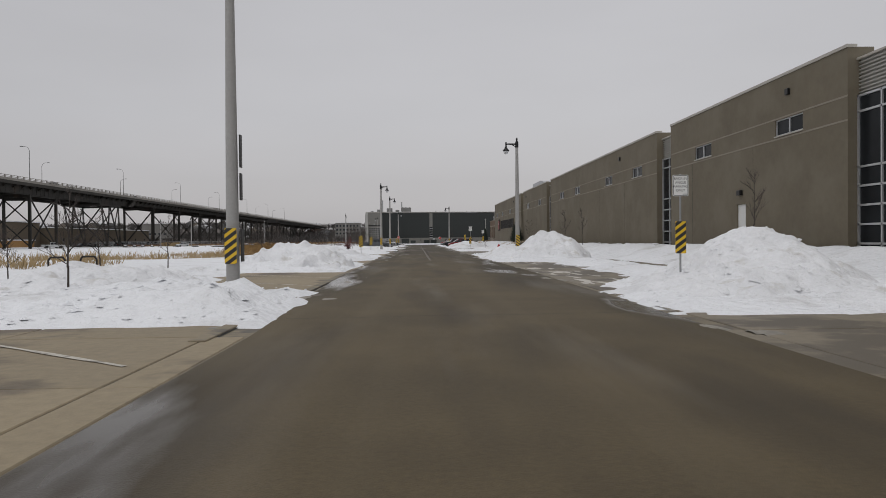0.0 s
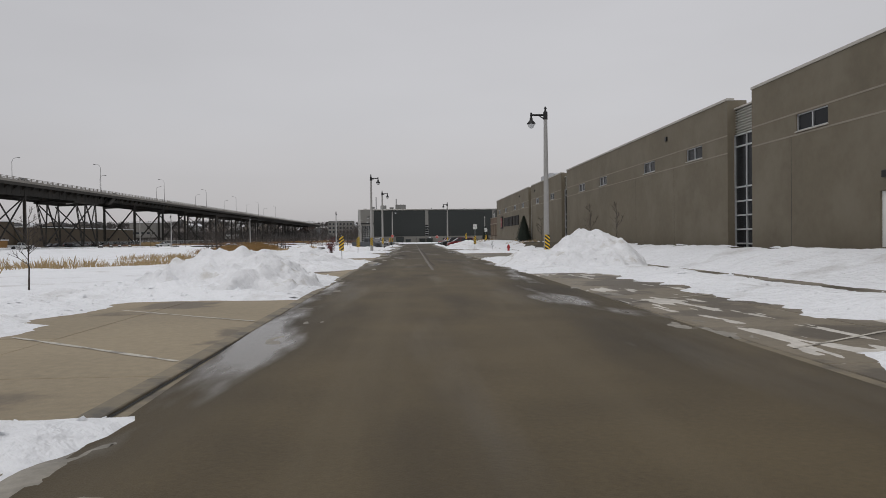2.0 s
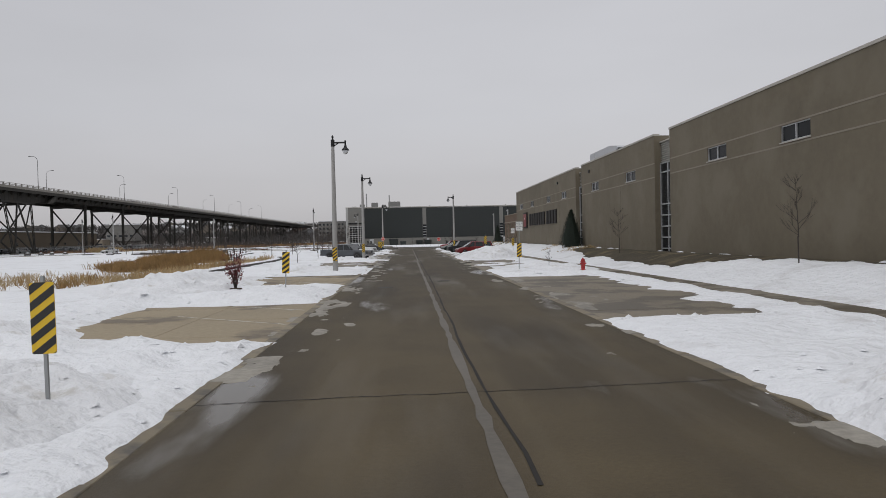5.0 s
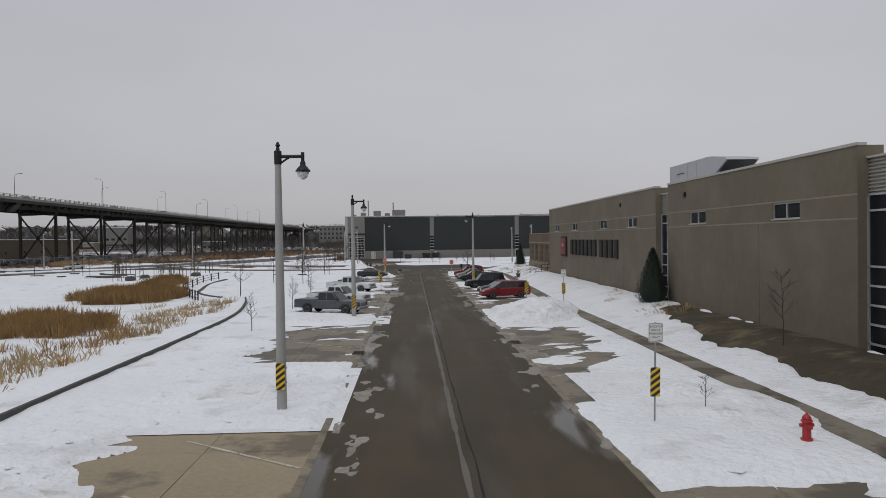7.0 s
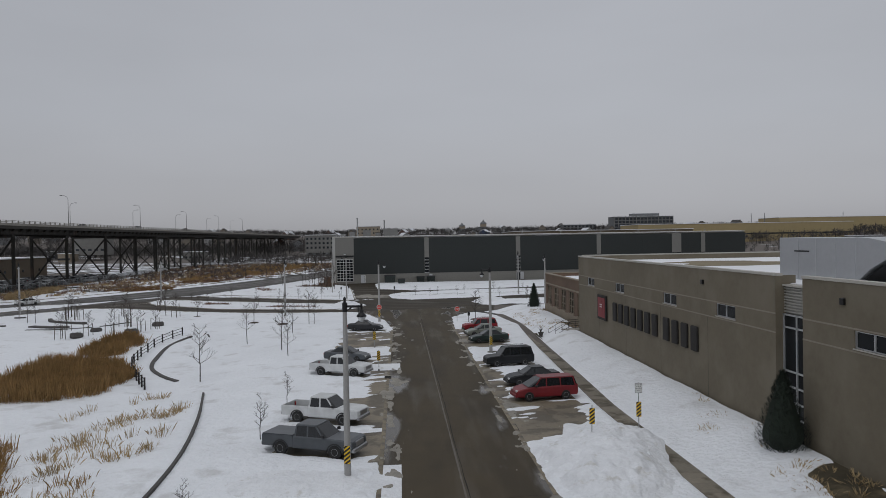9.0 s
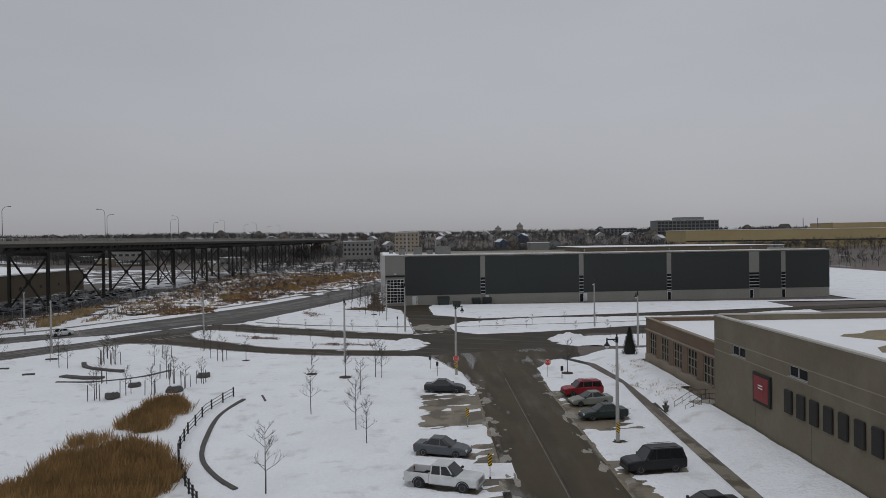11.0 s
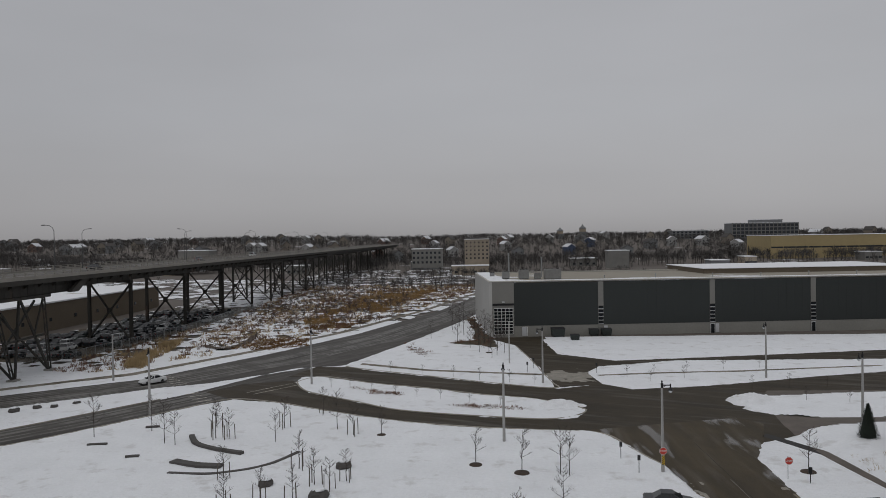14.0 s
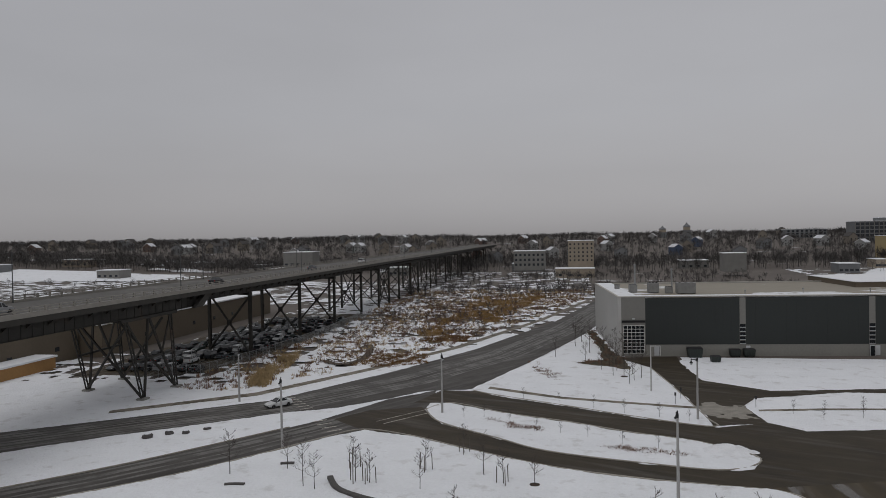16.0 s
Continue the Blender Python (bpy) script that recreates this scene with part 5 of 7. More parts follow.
# broken crumbs of ploughed snow along the verges and round the piles
def crumbs(name, n, spots, seed, label):
    rng = np.random.default_rng(seed)
    x, y = spots(rng, n)
    top, d = snow_top(x, y)
    keep = d > 0.12
    b = Build()
    for px, py, pz in zip(x[keep], y[keep], top[keep]):
        r = min(0.26, 0.045 * math.exp(rng.normal(0, 0.6)))
        k = rng.uniform(0.6, 1.3, 6) * r
        c = [(px + k[0], py + rng.normal(0, r * 0.3), pz), (px, py + k[1], pz), (px - k[2], py, pz), (px + rng.normal(0, r * 0.3), py - k[3], pz), (px + rng.normal(0, r * 0.3), py, pz + k[4] * 0.5), (px, py, pz - r * 0.5)]
        i = len(b.v)
        b.v += c
        b.f += [(i, i + 1, i + 4), (i + 1, i + 2, i + 4), (i + 2, i + 3, i + 4), (i + 3, i, i + 4)]
    return tagged(part(name, b, SNOW), label, "snow", kind="stuff")


crumbs("snow_crumbs", 6000, lambda g, n: (np.where(g.random(n) < 0.75, g.uniform(-12, -3.2, n), g.uniform(4.8, 11.5, n)), 12 + 110 * g.random(n) ** 1.6), 5, "loose crumbs of ploughed snow on the verge")


icy = lambda x, y: rough(x, y, 2.0, 95, 4) + 0.12 - 0.9 * step(2.5, 6.0, np.hypot(x + 8.6, (y - 258.5) * 0.8))
tagged(part("icy_slush", sheet(np.arange(-15, -2, 0.2), np.arange(250, 267, 0.2), lambda x, y: 0.012 + np.clip(icy(x, y) * 0.12, -0.05, 0.02), lambda x, y: icy(x, y) > -0.25), SLUSH, smooth=True), "pale icy slush at the driveway mouth", "slush", kind="stuff")


# ---- avenue: salt streaks that follow the carriageways ----
def ribbon(line, off, width, seed, mat, z):
    """Broken strips parallel to a line, off metres to its right."""
    rnd = random.Random(seed)
    b, pts = Build(), []
    for (ax, ay), (bx, by) in zip(line, line[1:]):
        n = max(1, int(math.hypot(bx - ax, by - ay) / 1.5))
        pts += [(ax + (bx - ax) * i / n, ay + (by - ay) * i / n) for i in range(n)]
    prev, gap = None, 0
    for i in range(1, len(pts) - 1):
        dx, dy = pts[i + 1][0] - pts[i - 1][0], pts[i + 1][1] - pts[i - 1][1]
        l = math.hypot(dx, dy)
        nx, ny = dy / l, -dx / l
        w = width * (0.9 + 0.5 * float(rough(i * 1.0, seed * 5.0, 14, seed + 7)))
        o = off + 0.25 * float(rough(i * 1.0, seed * 3.0, 9, seed))
        cur = [(pts[i][0] + nx * (o + s * w / 2), pts[i][1] + ny * (o + s * w / 2), z) for s in (-1, 1)]
        if gap > 0:
            gap -= 1
            prev = None
            continue
        if rnd.random() < 0.004:
            gap = rnd.randint(1, 3)
        if prev:
            b.quad(prev[0], prev[1], cur[1], cur[0])
        prev = cur
    return part("salt_streak", b, mat)


north = [(-165, 201.5), (-119, 223.4), (-99.5, 239.2), (-80, 254.5), (-62.5, 277.8), (-48, 308), (-33, 358), (-11.5, 467)]
south = [(-155, 172), (-99, 205), (-87, 217.1), (-76, 230.2), (-68, 241.7), (-60.5, 253.2)]
for line, offs in ((north, (-3.9, -2.6, -1.2, 0.5, 1.9, 3.3, 4.3)), (south, (-2.8, -1.2, 0.6, 2.2))):
    for k, o in enumerate(offs):
        tagged(ribbon(line, o, (0.8, 1.3, 0.5)[k % 3], 400 + k + len(line), SALT, -0.003), "pale dried salt streak along the avenue", "road marking", "salt streaks", "structure")


# ---- vehicles ----
def paint(name, colour, metal=0.3):
    mt = material(name, colour, 0.4, metal * 0.3, vary=0.16, grain=1.5, stain=0.8, bump=0, coat=0.12)
    mt.node_tree.nodes["Principled BSDF"].inputs["Specular IOR Level"].default_value = 0.3
    return mt


TYRE = material("tyre_rubber", (0.018, 0.018, 0.018), 0.85, vary=0.2, bump=0)
RIM = material("alloy_rim", (0.35, 0.35, 0.36), 0.35, 0.8, vary=0.1, bump=0)
TRIM = material("black_plastic_trim", (0.02, 0.02, 0.021), 0.6, vary=0.1, bump=0)
LENS = material("headlamp_lens", (0.55, 0.56, 0.56), 0.15, vary=0.05, bump=0)
TAIL = material("red_tail_lens", (0.30, 0.015, 0.012), 0.25, vary=0.05, bump=0)
CAR_GLASS = material("tinted_car_glass", (0.012, 0.014, 0.016), 0.06, vary=0.2, bump=0)


def wheel(parent, x, y, r):
    s = 1 if y > 0 else -1
    ring = lambda pts: Build().loft([[(x + q * math.cos(2 * math.pi * i / 16), y + s * w, r + q * math.sin(2 * math.pi * i / 16)) for i in range(16)] for q, w in pts])
    w = part("wheel", ring([(r * 0.62, -0.2), (r * 0.94, -0.2), (r, -0.15), (r, -0.04), (r * 0.94, 0.01), (r * 0.64, 0.01)]), TYRE, parent, smooth=False)
    part("rim", ring([(r * 0.63, -0.08), (r * 0.63, 0.0), (r * 0.5, 0.012), (r * 0.18, -0.02), (r * 0.14, 0.0), (0.01, 0.0)]), RIM, w)


def body_rings(stations, belt_in=0.06):
    """Rings along x: (x, half width, sill height, shoulder height, top height, half width of the top)."""
    rings = []
    for x, hw, z0, zs, zt, tw in stations:
        zm = z0 + (zs - z0) * 0.45
        half = [(hw * 0.9, z0), (hw, z0 + 0.08), (hw * 1.01, zm), (hw * 0.985, zs), (tw, zt)]
        rings.append([(x, -a, z) for a, z in half] + [(x, a, z) for a, z in reversed(half)])
    return rings


def cabin(parent, paint_mat, base, roof, hw_base, hw_roof, z0, z1, splits, label):
    """Glasshouse from base (x0, x1) to roof (x0, x1) with a painted roof and pillars."""
    (bx0, bx1), (rx0, rx1) = base, roof
    lo = [(bx0, -hw_base * 0.93, z0), (bx0 + 0.12, -hw_base, z0), (bx1 - 0.15, -hw_base, z0), (bx1, -hw_base * 0.86, z0), (bx1, hw_base * 0.86, z0), (bx1 - 0.15, hw_base, z0), (bx0 + 0.12, hw_base, z0), (bx0, hw_base * 0.93, z0)]
    up = [(rx0, -hw_roof * 0.93, z1), (rx0 + 0.1, -hw_roof, z1), (rx1 - 0.12, -hw_roof, z1), (rx1, -hw_roof * 0.86, z1), (rx1, hw_roof * 0.86, z1), (rx1 - 0.12, hw_roof, z1), (rx0 + 0.1, hw_roof, z1), (rx0, hw_roof * 0.93, z1)]
    part("glasshouse", Build().loft([lo, up]), CAR_GLASS, parent, "dark tinted windows")
    crown = [(x * 0.97 + (rx0 + rx1) / 2 * 0.03, y * 0.9, z + 0.06) for x, y, z in up]
    part("roof", Build().loft([[(x, y * 1.01, z - 0.02) for x, y, z in up], [(x, y, z + 0.025) for x, y, z in up], crown]), paint_mat, parent)
    for k, ((a, c), sy) in enumerate([(p, s) for p in splits for s in (-1, 1)]):
        b = Build()
        y0, y1 = sy * (hw_base + 0.006), sy * (hw_roof + 0.006)
        w = 0.05
        b.loft([[(a - w, y0, z0), (a + w, y0, z0), (a + w, y0 - sy * 0.05, z0), (a - w, y0 - sy * 0.05, z0)], [(c - w, y1, z1), (c + w, y1, z1), (c + w, y1 - sy * 0.05, z1), (c - w, y1 - sy * 0.05, z1)]])
        part("pillar", b, paint_mat, parent)


def lamps(parent, xf, xr, hw, zf, zr):
    for s in (-1, 1):
        part("headlight", Build().soft_box(xf - 0.12, s * hw * 0.72 - 0.16, zf - 0.08, xf + 0.02, s * hw * 0.72 + 0.16, zf + 0.08, 0.03), LENS, parent)
        part("tail_light", Build().soft_box(xr - 0.02, s * hw * 0.82 - 0.1, zr - 0.13, xr + 0.1, s * hw * 0.82 + 0.1, zr + 0.13, 0.02), TAIL, parent)
        part("mirror", Build().soft_box(-0.09 + xf * 0.38, s * (hw + 0.1) - 0.09, zf + 0.3, 0.09 + xf * 0.38, s * (hw + 0.1) + 0.09, zf + 0.46, 0.03), TRIM, parent)


def sedan(m, mat, label, L=4.7, hatch=False):
    car = thing("car", label, "car", "parked cars", m)
    h = L / 2
    st = [(-h, 0.72, 0.35, 0.75, 0.85, 0.6), (-h + 0.12, 0.82, 0.28, 0.82, 0.98, 0.72), (-h * 0.62, 0.9, 0.22, 0.88, 1.0, 0.78), (-0.2, 0.91, 0.2, 0.86, 0.96, 0.8), (h * 0.36, 0.91, 0.2, 0.84, 0.93, 0.8),
          (h * 0.75, 0.88, 0.22, 0.74, 0.82, 0.74), (h - 0.14, 0.78, 0.25, 0.6, 0.68, 0.66), (h, 0.66, 0.32, 0.5, 0.56, 0.56)]
    part("body", Build().loft(body_rings(st)), mat, car, smooth=False)
    cabin(car, mat, (-h * 0.78 if hatch else -h * 0.7, h * 0.44), (-h * 0.6 if hatch else -h * 0.38, h * 0.1), 0.8, 0.6, 0.93, 1.4, [(0.0, -0.06), (h * 0.36, h * 0.06)] + [(-h * 0.6, -h * 0.35)], label)
    for x in (-h * 0.6, h * 0.6):
        for y in (-0.925, 0.925):
            wheel(car, x, y, 0.32)
    lamps(car, h - 0.06, -h + 0.02, 0.8, 0.6, 0.76)
    part("bumper", Build().soft_box(h - 0.2, -0.7, 0.26, h + 0.04, 0.7, 0.44, 0.05), TRIM, car)
    return car


def suv(m, mat, label, L=4.7, high=1.75, van=False):
    car = thing("suv" if not van else "minivan", label, "car", "parked cars", m)
    h = L / 2
    nose = 0.55 if van else 0.44
    st = [(-h, 0.8, 0.4, 0.95, 1.08, 0.74), (-h + 0.08, 0.88, 0.32, 1.0, 1.1, 0.82), (-h * 0.5, 0.93, 0.28, 0.98, 1.08, 0.86), (0, 0.94, 0.26, 0.96, 1.06, 0.87), (h * nose, 0.93, 0.26, 0.95, 1.04, 0.86),
          (h * 0.8, 0.9, 0.28, 0.84 if van else 0.92, 0.9 if van else 1.0, 0.8), (h - 0.08, 0.84, 0.3, 0.7 if van else 0.84, 0.76 if van else 0.9, 0.74), (h, 0.76, 0.36, 0.6 if van else 0.7, 0.66 if van else 0.78, 0.68)]
    part("body", Build().loft(body_rings(st)), mat, car)
    cabin(car, mat, (-h * 0.97, h * (0.62 if van else 0.46)), (-h * 0.88, h * (0.2 if van else 0.2)), 0.87, 0.72, 1.04, high - 0.1, [(0.1, 0.05), (h * 0.42, h * 0.2), (-h * 0.42, -h * 0.42), (-h * 0.9, -h * 0.84)], label)
    for x in (-h * 0.58, h * 0.6):
        for y in (-0.95, 0.95):
            wheel(car, x, y, 0.36)
    lamps(car, h - 0.05, -h + 0.02, 0.84, 0.74, 0.95)
    part("bumper", Build().soft_box(h - 0.2, -0.78, 0.3, h + 0.05, 0.78, 0.52, 0.05), mat if van else TRIM, car)
    if not van:
        for s in (-1, 1):
            part("roof_rail", Build().rod((-h * 0.7, s * 0.62, high + 0.03), (h * 0.1, s * 0.62, high + 0.03), 0.025), TRIM, car)
    return car


def pickup(m, mat, label, L=5.7, cover=False):
    car = thing("pickup_truck", label, "pickup truck", "parked cars", m)
    h = L / 2
    st = [(-h, 0.9, 0.55, 1.05, 1.1, 0.9), (-h + 0.06, 0.96, 0.5, 1.08, 1.12, 0.95), (-h * 0.3, 0.98, 0.45, 1.08, 1.12, 0.95)]
    front = [(-h * 0.3, 0.98, 0.42, 1.08, 1.14, 0.93), (h * 0.3, 0.98, 0.42, 1.08, 1.14, 0.92), (h * 0.46, 0.98, 0.42, 1.06, 1.12, 0.9), (h * 0.9, 0.96, 0.45, 1.0, 1.08, 0.86), (h - 0.04, 0.92, 0.48, 0.95, 1.0, 0.82), (h, 0.86, 0.52, 0.85, 0.9, 0.78)]
    part("body", Build().loft(body_rings(front)), mat, car)
    x0, x1 = -h, -h * 0.3 - 0.03
    bed = Build()
    bed.box(x0, -0.96, 0.5, x1, -0.86, 1.14).box(x0, 0.86, 0.5, x1, 0.96, 1.14).box(x0, -0.86, 0.5, x0 + 0.08, 0.86, 1.14).box(x1 - 0.08, -0.86, 0.5, x1, 0.86, 1.14).box(x0 + 0.08, -0.86, 0.5, x1 - 0.08, 0.86, 0.62)
    part("bed", bed, mat, car)
    part("tonneau" if cover else "bed_liner", Build().box(x0 + 0.02, -0.9, 1.14, x1, 0.9, 1.19) if cover else Build().box(x0 + 0.09, -0.85, 0.63, x1 - 0.09, 0.85, 0.66), TRIM if not cover else mat, car)
    cabin(car, mat, (-h * 0.3 + 0.02, h * 0.44), (-h * 0.26, h * 0.2), 0.9, 0.74, 1.12, 1.72, [(h * 0.02, h * 0.0), (h * 0.36, h * 0.17), (-h * 0.26, -h * 0.24)], label)
    for x in (-h * 0.58, h * 0.62):
        for y in (-0.995, 0.995):
            wheel(car, x, y, 0.4)
        for s in (-1, 1):
            arch = Build().loft([[(x + 0.5 * math.cos(radians(a)), s * 0.97, 0.4 + 0.5 * math.sin(radians(a))) for a in range(0, 181, 20)] + [(x + 0.43 * math.cos(radians(a)), s * 0.97, 0.4 + 0.43 * math.sin(radians(a))) for a in range(180, -1, -20)],
                                 [(x + 0.5 * math.cos(radians(a)), s * 1.02, 0.4 + 0.5 * math.sin(radians(a))) for a in range(0, 181, 20)] + [(x + 0.43 * math.cos(radians(a)), s * 1.02, 0.4 + 0.43 * math.sin(radians(a))) for a in range(180, -1, -20)]])
            part("wheel_arch", arch, TRIM, car)
    lamps(car, h - 0.04, -h, 0.92, 0.88, 0.9)
    part("grille", Build().soft_box(h - 0.06, -0.5, 0.68, h + 0.03, 0.5, 0.98, 0.03), RIM, car, "chrome grille")
    part("bumper", Build().soft_box(h - 0.12, -0.9, 0.42, h + 0.1, 0.9, 0.64, 0.05), RIM, car, "chrome front bumper")
    part("rear_bumper", Build().soft_box(-h - 0.12, -0.85, 0.5, -h, 0.85, 0.66, 0.02), RIM, car)
    return car


# angle-parked cars; the ones west of the street face it, as do the ones east
P_GREY, P_WHITE, P_SILVER, P_CHAR = paint("grey_blue_paint", (0.075, 0.082, 0.09)), paint("white_paint", (0.55, 0.56, 0.56), 0.0), paint("silver_paint", (0.27, 0.275, 0.28)), paint("charcoal_paint", (0.028, 0.03, 0.034))
P_RED, P_MAROON, P_GREEN, P_BLACK, P_BEIGE = paint("red_paint", (0.22, 0.012, 0.018), 0.1), paint("maroon_paint", (0.17, 0.014, 0.018), 0.2), paint("dark_green_paint", (0.018, 0.03, 0.026)), paint("black_paint", (0.012, 0.013, 0.015)), paint("pale_green_paint", (0.19, 0.2, 0.175))
WEST, EAST = -22, 188
pickup(pose(-7.4, 140.4, 0, 0, 0, WEST), P_GREY, "grey-blue crew-cab pickup truck with covered bed", 5.8, True)
pickup(pose(-7.5, 147.8, 0, 0, 0, WEST), P_WHITE, "white crew-cab pickup truck with open bed", 5.7)
pickup(pose(-7.8, 164.9, 0, 0, 0, WEST), P_WHITE, "white crew-cab pickup truck with dark bed liner", 5.5)
sedan(pose(-7.8, 172.8, 0, 0, 0, -18), P_GREY, "dusty grey sedan parked nose to the street", 4.6)
sedan(pose(-7.1, 197.4, 0, 0, 0, -8), P_CHAR, "dark charcoal sedan parked by the corner", 4.7)
suv(pose(8.2, 194.3, 0, 0, 0, EAST), P_RED, "red compact SUV with roof rails", 4.5, 1.72)
sedan(pose(8.1, 189.6, 0, 0, 0, EAST), P_BEIGE, "pale silver-green sedan beside a red SUV", 4.5)
sedan(pose(8.1, 183.8, 0, 0, 0, EAST), P_GREEN, "dark green sedan parked on slushy concrete", 4.6)
suv(pose(8.1, 167.8, 0, 0, 0, EAST), P_BLACK, "black boxy SUV parked on trampled snow", 4.7, 1.85)
sedan(pose(8.7, 158.6, 0, 0, 0, EAST), P_BLACK, "black sedan parked beside a red minivan", 4.6)
suv(pose(8.6, 152.9, 0, 0, 0, EAST), P_MAROON, "dark red minivan with grey side trim", 4.9, 1.75, True)
sedan(pose(-80.0, 254.5, 0, 0, 0, 232), P_WHITE, "white sedan on the avenue below the viaduct", 4.5)
pickup(pose(-103.0, 213.5, 0, 0, 0, 35), P_WHITE, "white utility pickup at the avenue edge", 6.0)

# rows of cars on the lot below the viaduct
LOT_PAINTS = [P_BLACK, P_CHAR, P_GREY, P_SILVER, P_GREEN, P_WHITE]
models = []
rnd = random.Random(7)
for i, pm in enumerate(LOT_PAINTS):
    f = (sedan, suv, sedan, suv, sedan, suv)[i]
    nm = ("black", "charcoal", "grey", "silver", "dark green", "white")[i]
    models.append(f(pose(-131 + i * 2.75, 293.5, 0, 0, 0, 90), pm, nm + (" SUV" if f is suv else " sedan") + " in a row on the lot below the viaduct", 4.5))
for row, y in enumerate((284, 300, 310, 317, 328, 335, 346, 353, 364, 372)):
    for k in range(13):
        x = -130 + k * 2.75 + (row % 2) * 0.7
        if rnd.random() < 0.05 or any(abs(x - c) < 1.9 and abs(y - o) < 3.7 for c, o in COLUMNS) or edge_distance(LOT, np.array([x]), np.array([y]))[0] > -1.6:
            continue
        copy_thing(rnd.choice(models[:3] + models[:3] + models), pose(x, y, 0, 0, 0, 90 + rnd.choice((0, 180)) + rnd.uniform(-3, 3)))
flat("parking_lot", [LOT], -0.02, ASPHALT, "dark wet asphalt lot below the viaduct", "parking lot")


# ---- trees and plants ----
BARK = material("grey_brown_bark", (0.052, 0.043, 0.037), 0.9, vary=0.25, grain=9, stain=1.0)
TWIG = material("bare_twigs", (0.06, 0.048, 0.042), 0.9, vary=0.3, grain=3, bump=0)
NEEDLE = material("dark_evergreen_needles", (0.014, 0.022, 0.014), 0.85, vary=0.4, grain=6, stain=1.0, bump=0)
DRY_LEAF = material("dry_maroon_leaves", (0.15, 0.032, 0.034), 0.85, vary=0.5, grain=8, bump=0)
MULCH = material("bark_mulch", (0.05, 0.034, 0.024), 0.95, vary=0.4, grain=14, bump=0.6)
STAKE = material("weathered_stake", (0.10, 0.085, 0.07), 0.9, vary=0.2)
REED = material("dry_tan_reeds", (0.27, 0.165, 0.064), 0.9, vary=0.45, grain=1.2, stain=0.35, bump=0)
REED_PALE = material("pale_dry_grass", (0.36, 0.265, 0.14), 0.9, vary=0.4, grain=1.0, stain=0.3, bump=0)
BRUSH = material("red_brown_brush", (0.16, 0.095, 0.065), 0.9, vary=0.4, grain=1.0, stain=0.3, bump=0)
STONE = material("grey_boulder", (0.075, 0.07, 0.066), 0.9, vary=0.25, grain=4, stain=1.2)


def grow(trunk, twigs, p, d, length, r, depth, rnd, spread):
    """Limbs go into trunk, the last two orders into twigs."""
    q = p + d * length
    (trunk if depth > 1 else twigs).rod(p, q, r, r * 0.68, 5 if depth > 1 else 3)
    if depth == 0:
        return
    for k in range(3 if depth > 1 else 4):
        ax = Vector((rnd.uniform(-1, 1), rnd.uniform(-1, 1), rnd.uniform(-0.2, 0.5))).normalized()
        nd = (d + ax * spread).normalized()
        nd.z += 0.12
        grow(trunk, twigs, p + d * length * rnd.uniform(0.45, 1.0), nd.normalized(), length * rnd.uniform(0.55, 0.78), r * 0.55, depth - 1, rnd, spread)


def bare_tree(m, high, seed, label, staked=False, mulch=False, depth=4, spread=0.62, stem=0.05, name="tree", group="young bare trees"):
    rnd = random.Random(seed)
    t = thing(name, label, "tree", group, m)
    tr, tw = Build(), Build()
    tr.rod((0, 0, -0.15), (0.02 * high * rnd.uniform(-1, 1), 0.02 * high * rnd.uniform(-1, 1), high * 0.35), stem, stem * 0.8, 6)
    top = Vector(tr.v[-1])
    lead = Vector((rnd.uniform(-0.06, 0.06), rnd.uniform(-0.06, 0.06), 1)).normalized()
    at, ll = Vector((0, 0, high * 0.34)), high * 0.13
    for i in range(5):
        nxt = at + lead * ll
        tr.rod(at, nxt, stem * (0.8 - i * 0.13), stem * (0.68 - i * 0.13), 5)
        for k in range(3):
            a = rnd.uniform(0, 6.28)
            d = Vector((math.cos(a), math.sin(a), rnd.uniform(0.5, 1.1))).normalized()
            grow(tr, tw, at + lead * ll * rnd.random(), d, high * rnd.uniform(0.13, 0.2) * (1.1 - i * 0.12), stem * 0.4, depth - 2, rnd, spread)
        at = nxt
    part("trunk", tr, BARK, t)
    part("crown", tw, TWIG, t)
    if mulch:
        part("mulch_ring", Build().turned([(0.75, 0.02), (0.65, 0.2), (0.3, 0.24), (0.0, 0.24)], 16), MULCH, t)
    if staked:
        for k in range(3):
            a = 2.1 * k + seed
            part("stake", Build().rod((0.75 * math.cos(a), 0.75 * math.sin(a), -0.1), (0.7 * math.cos(a), 0.7 * math.sin(a), 1.9), 0.05, 0.05, 6), STAKE, t)
    return t


proto = [bare_tree(pose(-21.1, 188.2, 0), 4.6, 3, "young bare tree standing in the snow field"),
         bare_tree(pose(-24.4, 209.2, 0), 4.0, 5, "young bare tree with a mulch ring in snow", mulch=True),
         bare_tree(pose(-46.6, 195.6, 0), 3.6, 8, "young bare tree held by three stakes", staked=True)]
for x, y, k, r in ((-23, 290, 0, 20), (-22, 284, 1, 70), (-21.5, 277.5, 0, 130), (-24.2, 295, 0, 200), (-26, 291, 0, 260), (-29, 300, 0, 300), (-35.5, 306, 0, 340), (-20.4, 280.5, 0, 15)):
    copy_thing(proto[k], pose(x, y, 0, 0, 0, r))


def scatter(src, spots, seed):
    r = random.Random(seed)
    for x, y in spots:
        s = r.uniform(0.85, 1.15)
        copy_thing(src, pose(x, y, float(land(x, y)), 0, 0, r.uniform(0, 360)) @ Matrix.Scale(s, 4))


